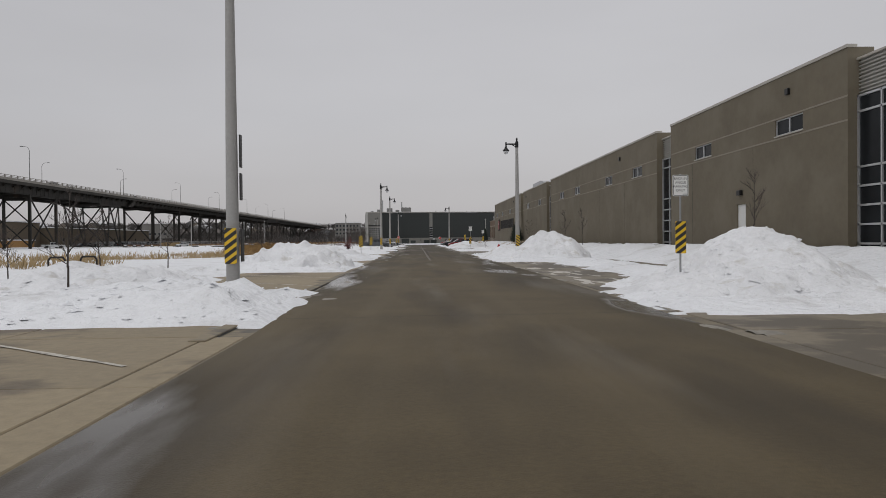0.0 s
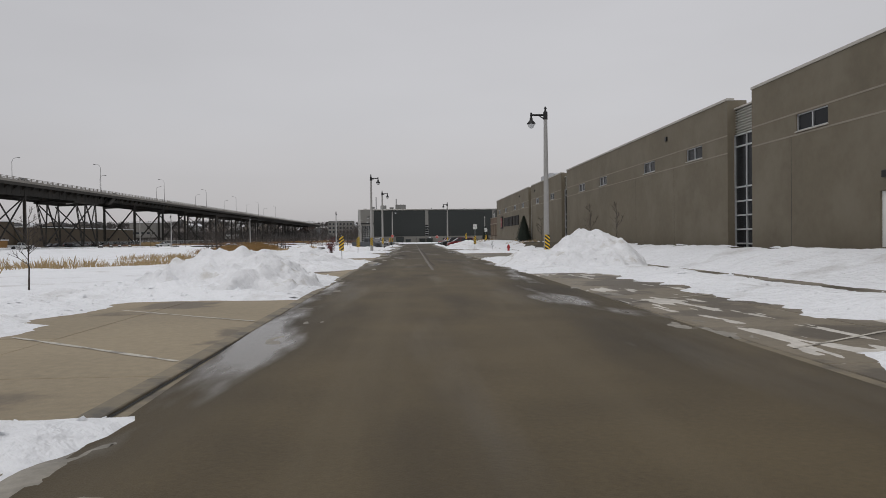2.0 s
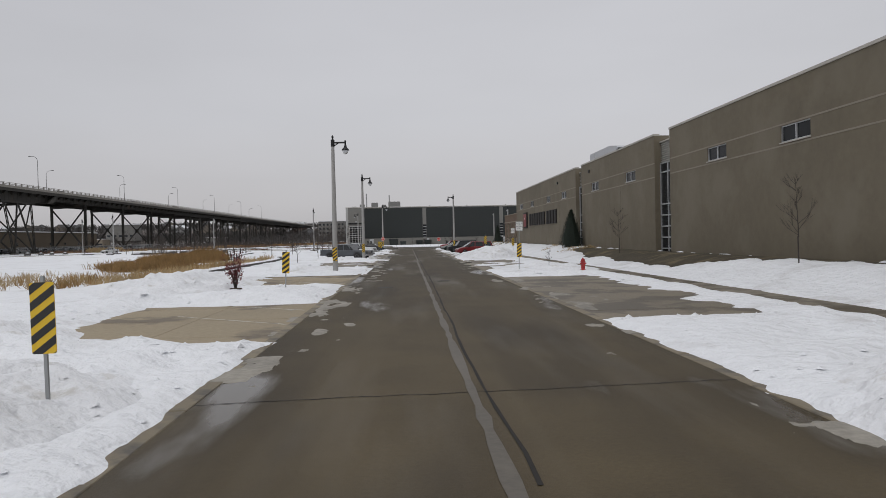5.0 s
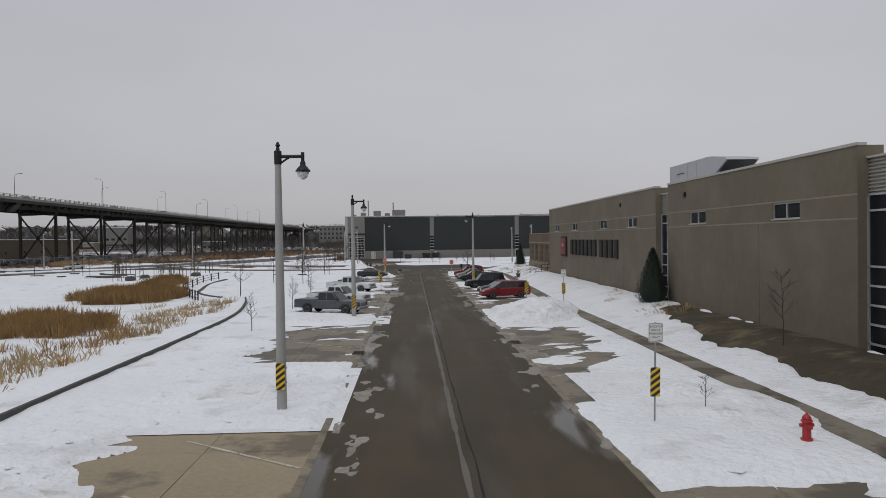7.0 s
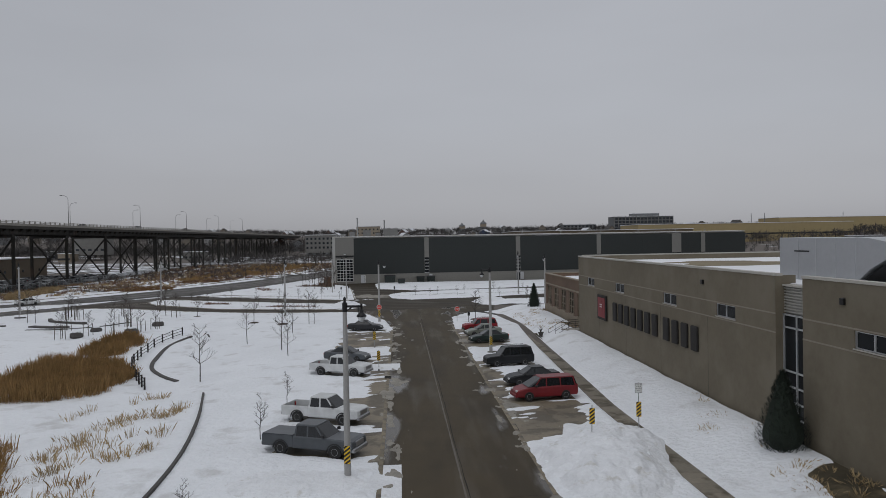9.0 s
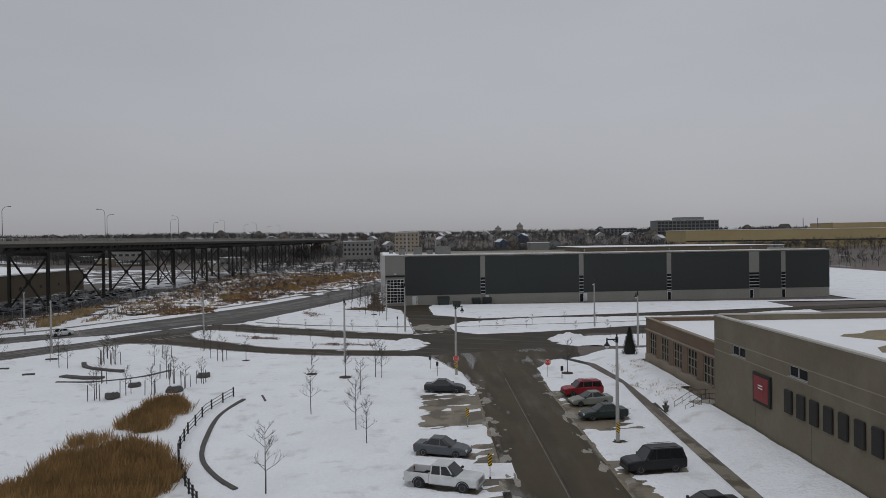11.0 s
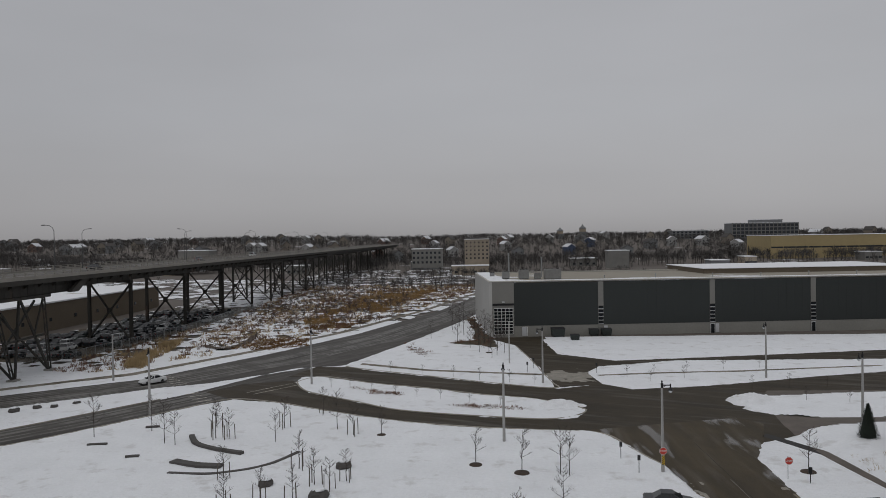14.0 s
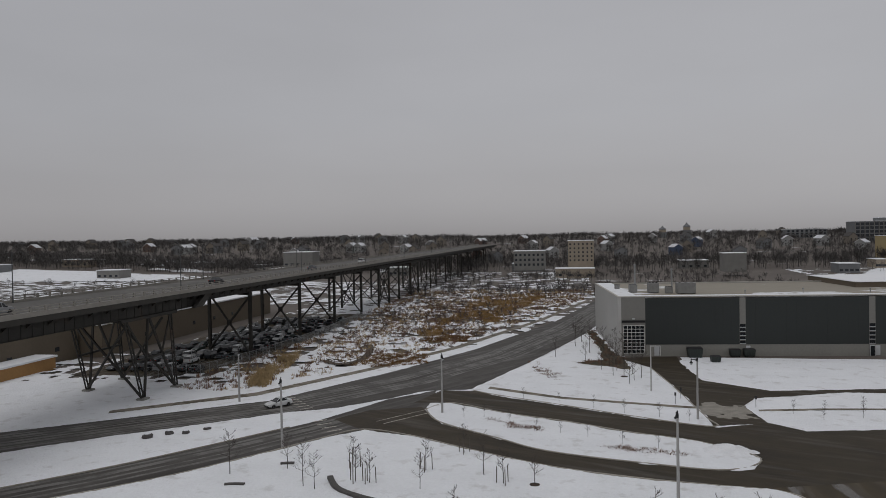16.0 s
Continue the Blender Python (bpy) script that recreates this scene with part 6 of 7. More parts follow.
scatter(proto[0], [(-16.7, 195.9), (-15.8, 206.3), (-15.0, 205.8), (-15.7, 180.6), (-14.3, 176.0), (-20.6, 165.2), (-42.0, 223.8), (-65.8, 223.2), (-60.0, 216.7), (-61.7, 217.7), (-48.4, 218.2), (-71.9, 220.5)], 1)
scatter(proto[1], [(-19.7, 206.5), (-36.0, 221.0), (8.9, 206.8)], 2)
scatter(proto[2], [(-44.2, 198.2), (-41.1, 197.9), (-40.2, 203.0), (-38.4, 201.5), (-37.2, 204.0), (-56.2, 219.7), (-49.0, 224.5), (-45.5, 232.0), (-39.5, 221.1), (-54.5, 219.5), (-57.9, 224.8), (-43.0, 208.0), (-50.0, 205.0)], 3)
# street trees along the factory and by the junction
wall_tree = bare_tree(pose(16.6, 39.4, 0.7), 4.0, 13, "slim bare street tree by the tan factory", depth=4, spread=0.45, stem=0.032)
scatter(wall_tree, [(16.4, 76.5), (16.6, 86.0), (16.8, 113.5)], 4)
lean = bare_tree(pose(-8.2, 20.6, 0.1), 2.4, 17, "small leafless shrub in a snow bank", stem=0.03, spread=0.75)
scatter(lean, [(-12.8, 33.0), (-13.5, 43.0), (-9.5, 52.0), (-13.6, 28.0), (-12.2, 60.5), (-11.0, 143.0), (-10.8, 152.5), (-11.2, 128.0)], 5)
# saplings on the islands
bare_tree(pose(9.2, 104.0, 0.1), 1.2, 19, "tiny bare sapling poking from snow", stem=0.015, spread=0.6)
sap = bare_tree(pose(-45.1, 250.3, 0.1), 2.0, 21, "twiggy sapling on a snowy traffic island", stem=0.025, spread=0.7)
scatter(sap, [(-41.0, 246.8), (-36.9, 244), (-33.5, 242.5), (-29.8, 241), (-25.4, 237.7), (-21, 236.7), (-48.2, 250.2), (-40, 263.2), (-34, 260.7), (-28.5, 257.7), (-24, 255.2), (-19, 253.2), (-15, 251.2), (1, 257.2), (6, 259.2), (12, 260.7), (19, 263.2), (26, 265.2), (4, 253.2), (10, 255.2), (18, 246.7), (24, 247.7), (30, 248.2), (22, 237.2), (27, 235.2)], 6)
# taller bare trees beside the warehouse corner
big = bare_tree(pose(-22.8, 298.0, 0), 7.0, 31, "taller reddish bare tree beside the warehouse", depth=5, stem=0.07)
scatter(big, [(-25.0, 302.5), (-27.8, 312), (-21.6, 290.5), (-20.2, 287), (-29.5, 330), (-24.0, 285), (-31.0, 322), (-18.9, 283)], 7)


def shrub(x, y, z, high, seed):
    rnd = random.Random(seed)
    s = thing("shrub", "leafy maroon shrub standing in the snow", "shrub", m=pose(x, y, z))
    br, lv = Build(), Build()
    for k in range(26):
        a, up = rnd.uniform(0, 6.28), rnd.uniform(0.5, 1.0)
        out = rnd.uniform(0.15, 0.7) * high * 0.6
        mid = Vector((math.cos(a) * out * 0.35, math.sin(a) * out * 0.35, high * up * 0.5))
        tip = Vector((math.cos(a) * out, math.sin(a) * out, high * up))
        br.rod((rnd.uniform(-0.06, 0.06), rnd.uniform(-0.06, 0.06), -0.05), mid, 0.014, 0.01, 4).rod(mid, tip, 0.01, 0.004, 3)
        for j in range(26):
            p = mid.lerp(tip, rnd.uniform(-0.3, 1.05)) + Vector((rnd.gauss(0, 0.09), rnd.gauss(0, 0.09), rnd.gauss(0, 0.09)))
            u, w = Vector((rnd.uniform(-1, 1), rnd.uniform(-1, 1), rnd.uniform(-1, 1))).normalized(), Vector((rnd.uniform(-1, 1), rnd.uniform(-1, 1), rnd.uniform(-1, 1))).normalized()
            z_ = rnd.uniform(0.04, 0.075)
            lv.quad(p - u * z_, p + w * z_ * 0.5, p + u * z_, p - w * z_ * 0.5)
    part("branchwork", br, BARK, s)
    part("leaves", lv, DRY_LEAF, s)
    part("mulch_ring", Build().turned([(0.32, 0.0), (0.28, 0.06), (0.0, 0.08)], 12), MULCH, s)
    return s


shrub(-8.3, 89.7, 0.12, 1.75, 3)
shrub(-13.0, 17.5, 0.2, 1.5, 5)


def conifer(x, y, z, high, wide, seed):
    rnd = random.Random(seed)
    t = thing("conifer", "dense dark cone-shaped evergreen in the snow", "tree", "conifers", pose(x, y, z))
    part("trunk", Build().rod((0, 0, -0.2), (0, 0, high * 0.3), 0.09, 0.07), BARK, t)
    b = Build()
    core = [(wide * 0.42 * (0.35 + 0.65 * math.sin(min(1, k / 3.0) * 1.57)) * (1 - k / 12.0) ** 0.8 + 0.01, 0.25 + high * 0.95 * k / 12) for k in range(13)]
    b.turned(core, 9)
    for k in range(2600):
        h = rnd.random() ** 1.25
        r = wide * 0.5 * min(1, 0.4 + h * 4) * (1 - h) ** 0.8 * rnd.uniform(0.82, 1.12) + 0.02
        a = rnd.uniform(0, 6.283)
        p = Vector((r * math.cos(a), r * math.sin(a), 0.12 + high * h))
        d = Vector((math.cos(a) * 0.6, math.sin(a) * 0.6, rnd.uniform(0.5, 1.3))).normalized() * rnd.uniform(0.12, 0.26)
        sd = Vector((-math.sin(a), math.cos(a), 0)) * rnd.uniform(0.02, 0.05)
        b.quad(p - sd, p + sd, p + d)
    part("crown", b, NEEDLE, t)


conifer(17.7, 134.8, 0.6, 4.3, 3.0, 1)
conifer(19.6, 216.2, 0.3, 4.3, 2.4, 2)


# ---- reeds round the rain basin ----
def polyline_distance(line, x, y):
    d = np.full(x.shape, 1e9)
    for (ax, ay), (bx, by) in zip(line, line[1:]):
        ex, ey = bx - ax, by - ay
        t = np.clip(((x - ax) * ex + (y - ay) * ey) / (ex * ex + ey * ey), 0, 1)
        d = np.minimum(d, np.hypot(x - ax - t * ex, y - ay - t * ey))
    return d


def reed_bed(name, poly, count, high, mat, seed, label, patch=None, wide=1.0):
    """Thin blades inside an outline; patch: size and level of the clumps they keep to."""
    rng = np.random.default_rng(seed)
    xs, ys = [p[0] for p in poly], [p[1] for p in poly]
    px, py = np.zeros(0), np.zeros(0)
    tufts = max(1, count // 16)
    while len(px) < tufts:
        x, y = rng.uniform(min(xs), max(xs), 20000), rng.uniform(min(ys), max(ys), 20000)
        ok = edge_distance(poly, x, y) + 2.0 * rough(x, y, 3.4, seed) < 0
        if patch:
            ok &= (rough(x, y, patch[0], seed + 50) > patch[1] + 0.25 * rng.standard_normal(len(x))) & (polyline_distance(TRAIL, x, y) > 1.5)
        px, py = np.append(px, x[ok]), np.append(py, y[ok])
    count = tufts * 16
    x, y = np.repeat(px[:tufts], 16), np.repeat(py[:tufts], 16)
    ox, oy = rng.normal(0, 0.2, count), rng.normal(0, 0.2, count)
    x, y = x + ox, y + oy
    z = land(x, y) - 0.03
    h, a = high * np.repeat(rng.uniform(0.55, 1.15, tufts), 16) * rng.uniform(0.55, 1.1, count), rng.uniform(0, 6.28, count)
    w = rng.uniform(0.010, 0.026, count) * wide
    lx, ly = 0.7 * ox + rng.normal(0, 0.13, count), 0.7 * oy + rng.normal(0, 0.13, count)
    c, s = np.cos(a) * w, np.sin(a) * w
    quad = np.stack([np.stack(q, 1) for q in ((x - c, y - s, z), (x + c, y + s, z), (x + c * 1.4 + lx * 0.6, y + s * 1.4 + ly * 0.6, z + h * 0.72), (x + lx, y + ly, z + h))], 1)
    b = Build()
    b.v, b.f = quad.reshape(-1, 3).tolist(), np.arange(4 * count).reshape(-1, 4).tolist()
    return tagged(part(name, b, mat), label, "reeds", kind="stuff")


reed_bed("reeds", [(-40.5, 166), (-40.5, 175), (-37.5, 180), (-32, 179), (-28, 169), (-28.5, 161), (-34, 159.5)], 26000, 1.45, REED, 1, "dense golden-brown reed bed in the snowy basin", (5, -0.45))
reed_bed("reeds", [(-39.5, 185), (-39.8, 190), (-37, 194.5), (-33.2, 190.5), (-35.8, 183)], 8500, 1.35, REED, 2, "golden-brown reed clump by the park fence", (4, -0.2))
reed_bed("reeds", [(-41.6, 178.5), (-41.4, 181.5), (-38.8, 181.5), (-39, 179)], 900, 1.2, REED, 3, "small reed clump in snow")
reed_bed("reeds", [(-38, 143), (-35, 149), (-28, 145), (-24, 138), (-24.5, 131), (-31, 133)], 11000, 1.15, REED, 4, "golden-brown reed bed in the snowy basin", (5, -0.15))
reed_bed("dry_grass", [(-25, 104), (-28, 120), (-24, 136), (-17, 138), (-16.6, 120), (-17, 104)], 2600, 0.75, REED_PALE, 5, "pale dry grass along the basin edge", (4, 0.1))
reed_bed("dry_grass", [(-23, 138), (-27, 156), (-22, 160), (-18, 152), (-17, 140)], 1500, 0.8, REED_PALE, 13, "pale dry grass along the basin edge", (4, 0.05))
reed_bed("reeds", [(-30, 104), (-30, 122), (-26, 138), (-18, 139), (-17.5, 120), (-18, 104)], 1300, 0.9, REED, 15, "golden reed tufts along the basin edge", (3.5, 0.12), 1.2)
reed_bed("dry_grass", [(-38, 108), (-38, 124), (-28, 127), (-24, 110)], 1200, 0.8, REED_PALE, 6, "pale dry grass in thin snow")
reed_bed("dry_grass", [(-34, 62), (-32, 80), (-20, 84), (-17, 70), (-22, 58)], 2200, 0.9, REED_PALE, 7, "pale dry grass beyond the snow bank")
reed_bed("dry_grass", [(-34, 38), (-32, 52), (-20, 54), (-17, 40)], 1600, 0.9, REED_PALE, 14, "pale dry grass beyond the snow bank")
GOLD = material("golden_dry_reeds", (0.27, 0.165, 0.062), 0.9, vary=0.45, grain=0.6, stain=0.12, bump=0)
RUST = material("rust_brown_sedge", (0.17, 0.092, 0.036), 0.9, vary=0.4, grain=0.8, stain=0.2, bump=0)
reed_bed("dry_grass", WILD, 44000, 0.75, REED_PALE, 60, "pale dry grass poking through snow below the viaduct", (7, 0.0), 1.7)
reed_bed("brush", WILD, 46000, 0.95, BRUSH, 61, "red-brown tangled brush between viaduct and avenue", (9, 0.02), 1.9)
reed_bed("reeds", [(-78, 345), (-74, 364), (-71, 385), (-72, 420), (-75, 459), (-60, 476), (-41, 476), (-47, 440), (-54, 378), (-62, 350), (-70, 336)], 26000, 1.1, GOLD, 62, "golden reeds in drifts beside the avenue", (8, 0.12), 1.8)
reed_bed("reeds", [(-79, 292), (-78, 307), (-66, 308), (-63, 296), (-70, 289)], 6000, 0.55, RUST, 63, "flattened rust-brown sedge in a snowy hollow", (5, -0.4), 1.8)
reed_bed("reeds", [(-72, 325), (-66, 340), (-58, 338), (-60, 328)], 5000, 0.6, RUST, 64, "flattened rust-brown sedge in a snowy hollow", (5, -0.4), 1.8)
reed_bed("reeds", [(-88.5, 268), (-94, 272), (-98, 300), (-94, 304), (-91.5, 288)], 5500, 1.5, REED_PALE, 65, "tall pale reeds beside the snowy trail", (5, -0.2), 1.6)
reed_bed("brush", BROWN, 1800, 0.55, BRUSH, 66, "red-brown brush along the warehouse side wall", (4, -0.3), 1.6)
for i, ring in enumerate(([(-41.5, 299), (-39.5, 300), (-33.6, 279.4), (-35.6, 278.3)], [(-46, 250.7), (-44, 248.2), (-36, 243.2), (-36.5, 244.8)], [(-29, 238), (-28, 236.2), (-18, 233.6), (-18.5, 235)])):
    reed_bed("brush", ring, 700, 0.5, BRUSH, 70 + i, "low dark brush row in the snow", (2.5, -0.1), 1.5)
# timber walk and mesh fence in the brush
walk_line = [Vector((x, y)) for x, y in ((-87, 297), (-84, 293.6), (-81, 292), (-79.2, 295), (-78.6, 300), (-79.5, 308), (-81.4, 316))]
boardwalk = thing("boardwalk", "small curved timber walk with a low rail in the brush", "boardwalk")
for p, q in zip(walk_line, walk_line[1:]):
    d = (q - p).normalized()
    n, steps = Vector((d.y, -d.x)), max(2, int((q - p).length / 0.3))
    for k in range(steps):
        c = p.lerp(q, (k + 0.5) / steps)
        part("plank", Build().box(-0.8, -0.13, 0.28, 0.8, 0.13, 0.34), TIMBER, boardwalk, m=pose(c.x, c.y, 0, 0, 0, math.degrees(math.atan2(n.y, n.x))))
    for k in range(2):
        c = p.lerp(q, k / 2) + n * 0.8
        part("post", Build().box(c.x - 0.06, c.y - 0.06, -0.2, c.x + 0.06, c.y + 0.06, 1.25), TIMBER, boardwalk)
for h in (0.7, 1.2):
    part("rail", Build().tube([(p.x + 0.75, p.y - 0.25, h) for p in walk_line], 0.05, 5), TIMBER, boardwalk)
lot_fence = thing("mesh_fence", "grey wire mesh fence along the lot below the viaduct", "fence")
fence_line = [(-118, 276), (-108, 280.5), (-104.4, 300), (-102.4, 325), (-102.3, 345), (-103, 371), (-103, 395)]
wires = Build()
for (ax, ay), (bx, by) in zip(fence_line, fence_line[1:]):
    a, c = Vector((ax, ay, 0)), Vector((bx, by, 0))
    n = max(1, round((c - a).length / 3.0))
    for k in range(n):
        p, q = a.lerp(c, k / n), a.lerp(c, (k + 1) / n)
        part("post", Build().rod(p - Vector((0, 0, 0.3)), p + Vector((0, 0, 2.1)), 0.045, 0.045, 6), STEEL_POST, lot_fence)
        for j in range(12):
            u, v = p.lerp(q, j / 12), p.lerp(q, (j + 3) / 12 if j < 9 else 1.0)
            for s, e in ((0.1, 2.0), (2.0, 0.1)):
                wires.rod(u + Vector((0, 0, s)), v + Vector((0, 0, e)), 0.009, 0.009, 3)
    part("rail", Build().rod(a + Vector((0, 0, 2.0)), c + Vector((0, 0, 2.0)), 0.035, 0.035, 6), STEEL_POST, lot_fence)
tagged(part("mesh", wires, STEEL_POST, lot_fence), kind="stuff")
reed_bed("dry_grass", [(15.5, 186), (14.8, 200), (15.6, 212), (19.8, 211), (20.2, 187)], 900, 0.4, REED_PALE, 11, "trodden dry grass poking through snow by the brick wing")
reed_bed("dry_grass", [(15.6, 128), (15.4, 142), (18.6, 150), (18.8, 128)], 500, 0.35, REED_PALE, 12, "dry grass tufts poking through snow by the factory")

# ---- park: fence, curved walls, boulders ----
FENCE = material("dark_fence_steel", (0.025, 0.022, 0.02), 0.7, 0.3, vary=0.2, bump=0)
line = [Vector((-31.2, 196.2, 0)), Vector((-32.3, 189.5, 0)), Vector((-32.0, 183.0, 0)), Vector((-30.8, 176.8, 0)), Vector((-29.0, 171.8, 0)), Vector((-26.8, 167.0, 0)), Vector((-25.0, 163.6, 0))]
fence = thing("park_fence", "low dark fence curving round the reed bed", "fence")
dense = [a.lerp(b2, k / 5) for a, b2 in zip(line, line[1:]) for k in range(5)] + [line[-1]]
for i, p in enumerate(dense):
    z = float(land(p.x, p.y))
    if i % 2 == 0:
        part("post", Build().soft_box(p.x - 0.07, p.y - 0.07, z - 0.2, p.x + 0.07, p.y + 0.07, z + 1.2, 0.02), FENCE, fence)
for h in (0.35, 0.7, 1.05):
    part("rail", Build().tube([(p.x, p.y, float(land(p.x, p.y)) + h) for p in dense], 0.035, 5), FENCE, fence)


def low_wall(pts, width, high, label, name="park_kerb"):
    """A low curved kerb through the points."""
    c = [Vector((*p, 0)) for p in pts]
    fine = []
    for i in range(len(c) - 1):
        p0, p1, p2, p3 = c[max(i - 1, 0)], c[i], c[i + 1], c[min(i + 2, len(c) - 1)]
        for k in range(6):
            t = k / 6
            fine.append(0.5 * ((2 * p1) + (p2 - p0) * t + (2 * p0 - 5 * p1 + 4 * p2 - p3) * t * t + (3 * p1 - p0 - 3 * p2 + p3) * t ** 3))
    fine.append(c[-1])
    rings = []
    for i, p in enumerate(fine):
        d = (fine[min(i + 1, len(fine) - 1)] - fine[max(i - 1, 0)]).normalized()
        s = Vector((-d.y, d.x, 0)) * width / 2
        z = float(land(p.x, p.y))
        rings.append([(p - s) + Vector((0, 0, z - 0.1)), (p + s) + Vector((0, 0, z - 0.1)), (p + s * 0.9) + Vector((0, 0, z + high)), (p - s * 0.9) + Vector((0, 0, z + high))])
    return tagged(part(name, Build().loft(rings), STONE), label, "kerb", "park kerbs")


low_wall([(-29.6, 194.6), (-30.6, 188.0), (-29.6, 180.5), (-28.0, 174.5), (-25.6, 170.0), (-23.2, 166.9)], 0.45, 0.22, "dark curved kerb showing through the snow")
low_wall([(-59.5, 220.5), (-57.5, 217.0), (-54.5, 214.8), (-50.8, 213.2)], 0.7, 0.4, "curved dark stone seat wall in snow")
low_wall([(-57.5, 210.3), (-54.5, 209.0), (-51.5, 208.6)], 1.2, 0.35, "curved dark stone seat wall in snow")
low_wall([(-56.5, 206.6), (-51.5, 206.4), (-47.0, 209.0), (-44.5, 214.0)], 0.5, 0.2, "curved dark kerb showing through the snow")
low_wall([(-28.0, 196.4), (-27.0, 193.6)], 0.25, 0.18, "short stone kerb in the snow")
low_wall([(-14.6, 98), (-14.5, 122), (-14.7, 137), (-16.2, 148), (-18.4, 158)], 0.18, 0.3, "long narrow kerb along the basin path")
for x, y, r in ((-69.6, 217, 1.1), (-63.0, 212.2, 0.7), (-66.5, 225.0, 0.8)):
    low_wall([(x - r, y - 0.3), (x, y), (x + r, y + 0.1)], 0.5, 0.3, "short dark stone bench in the snow", "stone_bench")


def boulder(x, y, r, seed):
    bm = bmesh.new()
    bmesh.ops.create_icosphere(bm, subdivisions=2, radius=1)
    rn = random.Random(seed)
    off = Vector((rn.uniform(0, 9), rn.uniform(0, 9), rn.uniform(0, 9)))
    for v in bm.verts:
        k = 1 + 0.3 * noise.noise(v.co * 1.3 + off)
        v.co = Vector((v.co.x * r * k, v.co.y * r * 0.8 * k, v.co.z * r * 0.62 * k))
    me = bpy.data.meshes.new("boulder")
    bm.to_mesh(me)
    bm.free()
    me.materials.append(STONE)
    o = new("boulder", me)
    o.matrix_basis = pose(x, y, 0.3 * r, 0, 0, rn.uniform(0, 360))
    b = Build().turned([(r * 0.62, 0.0), (r * 0.5, 0.12), (r * 0.2, 0.18), (0, 0.18)], 12)
    part("snow_cap", b, SNOW, o, "white snow cap", smooth=True, m=pose(0, 0, r * 0.5))
    return tagged(o, "grey boulder with a cap of snow", "boulder", "boulders")


for i, (x, y, r) in enumerate(((-45.0, 196.6, 1.0), (-45.0, 202.8, 0.9), (-39.0, 199.5, 1.05), (-38.3, 208.4, 0.95), (-91.0, 234.0, 0.8), (-89.0, 236.2, 0.7), (-86.6, 236.6, 0.7), (-84.6, 239.0, 0.6))):
    boulder(x, y, r, i)

# bicycle hoops by the path
for x, y in ((-13.2, 30.4), (-12.6, 31.6)):
    tagged(part("bike_hoop", Build().tube([(x - 0.3, y, 0), (x - 0.3, y, 0.75), (x - 0.22, y, 0.86), (x + 0.22, y, 0.86), (x + 0.3, y, 0.75), (x + 0.3, y, 0)], 0.035, 8), FENCE, m=pose(0, 0, 0.1)), "dark steel bicycle hoop standing in snow", "bike rack", "bicycle hoops")

# kerbs round the junction's islands
for nm, pts in (("north", [(-55, 254.7), (-51.5, 259.5), (-42, 253.4), (-32.5, 249.2), (-23.5, 244.1), (-15.5, 240.6), (-9.3, 234), (-14, 229), (-23, 230.4), (-35, 234.1), (-42, 239.4), (-51.5, 247.2), (-55, 254.7)]),
                ("triangle", [(-49.3, 269.4), (-44.8, 266.1), (-33.2, 259.5), (-21.9, 252.9), (-12, 248.6), (-12.3, 255.2), (-14.2, 277.8), (-16, 293.7)]),
                ("park", [(-4.8, 209.2), (-6.9, 215.4), (-9.2, 221.8), (-17, 223.5), (-24, 224.8), (-34.4, 227.9), (-46.2, 234.4), (-54, 239.3), (-61.8, 241.8), (-66.2, 236.8), (-72, 228.3), (-79, 219.1), (-87, 211.3), (-97, 202.4)]),
                ("median", [(-73, 241.8), (-86.8, 223.1), (-101, 207.6)])):
    k = low_wall(pts, 0.2, 0.12, "wet concrete kerb along a snowy island", "island_kerb")
    k.data.materials[0] = KERB


# ---- factory fittings ----
SIGN_BAR = material("dark_bronze_letters", (0.018, 0.016, 0.015), 0.8, 0.0, vary=0.1, bump=0)
BADGE_RED = material("deep_red_panel", (0.20, 0.018, 0.022), 0.5, vary=0.12, bump=0)
wall_sign = thing("wall_sign", "row of dark raised bars beside a red badge panel", "sign", m=pose(FACE - 0.03, 0, 0))
badge = part("badge_panel", Build().soft_box(-0.2, 171.6, 3.55, 0.0, 174.7, 6.1, 0.03), SIGN_BAR, wall_sign, "dark framed red badge panel")
part("badge_face", Build().box(-0.22, 171.85, 3.8, -0.19, 174.45, 5.85), BADGE_RED, badge)
part("badge_disc", Build().rod((-0.24, 173.15, 4.95), (-0.21, 173.15, 4.95), 0.62, 0.62, 6), BADGE_RED, badge)
for z in (4.85, 5.08):
    part("badge_bar", Build().box(-0.26, 172.75, z, -0.22, 173.55, z + 0.1), SIGN_WHITE, badge)
rn = random.Random(4)
y = 169.3
for word, gap in ((7, 0.75), (4, 0)):
    for k in range(word):
        bar = Build().soft_box(-0.16, y - 1.12, 3.9, 0.03, y, 5.7, 0.06)
        part("sign_bar", bar, SIGN_BAR, wall_sign)
        y -= 1.88
    y -= gap
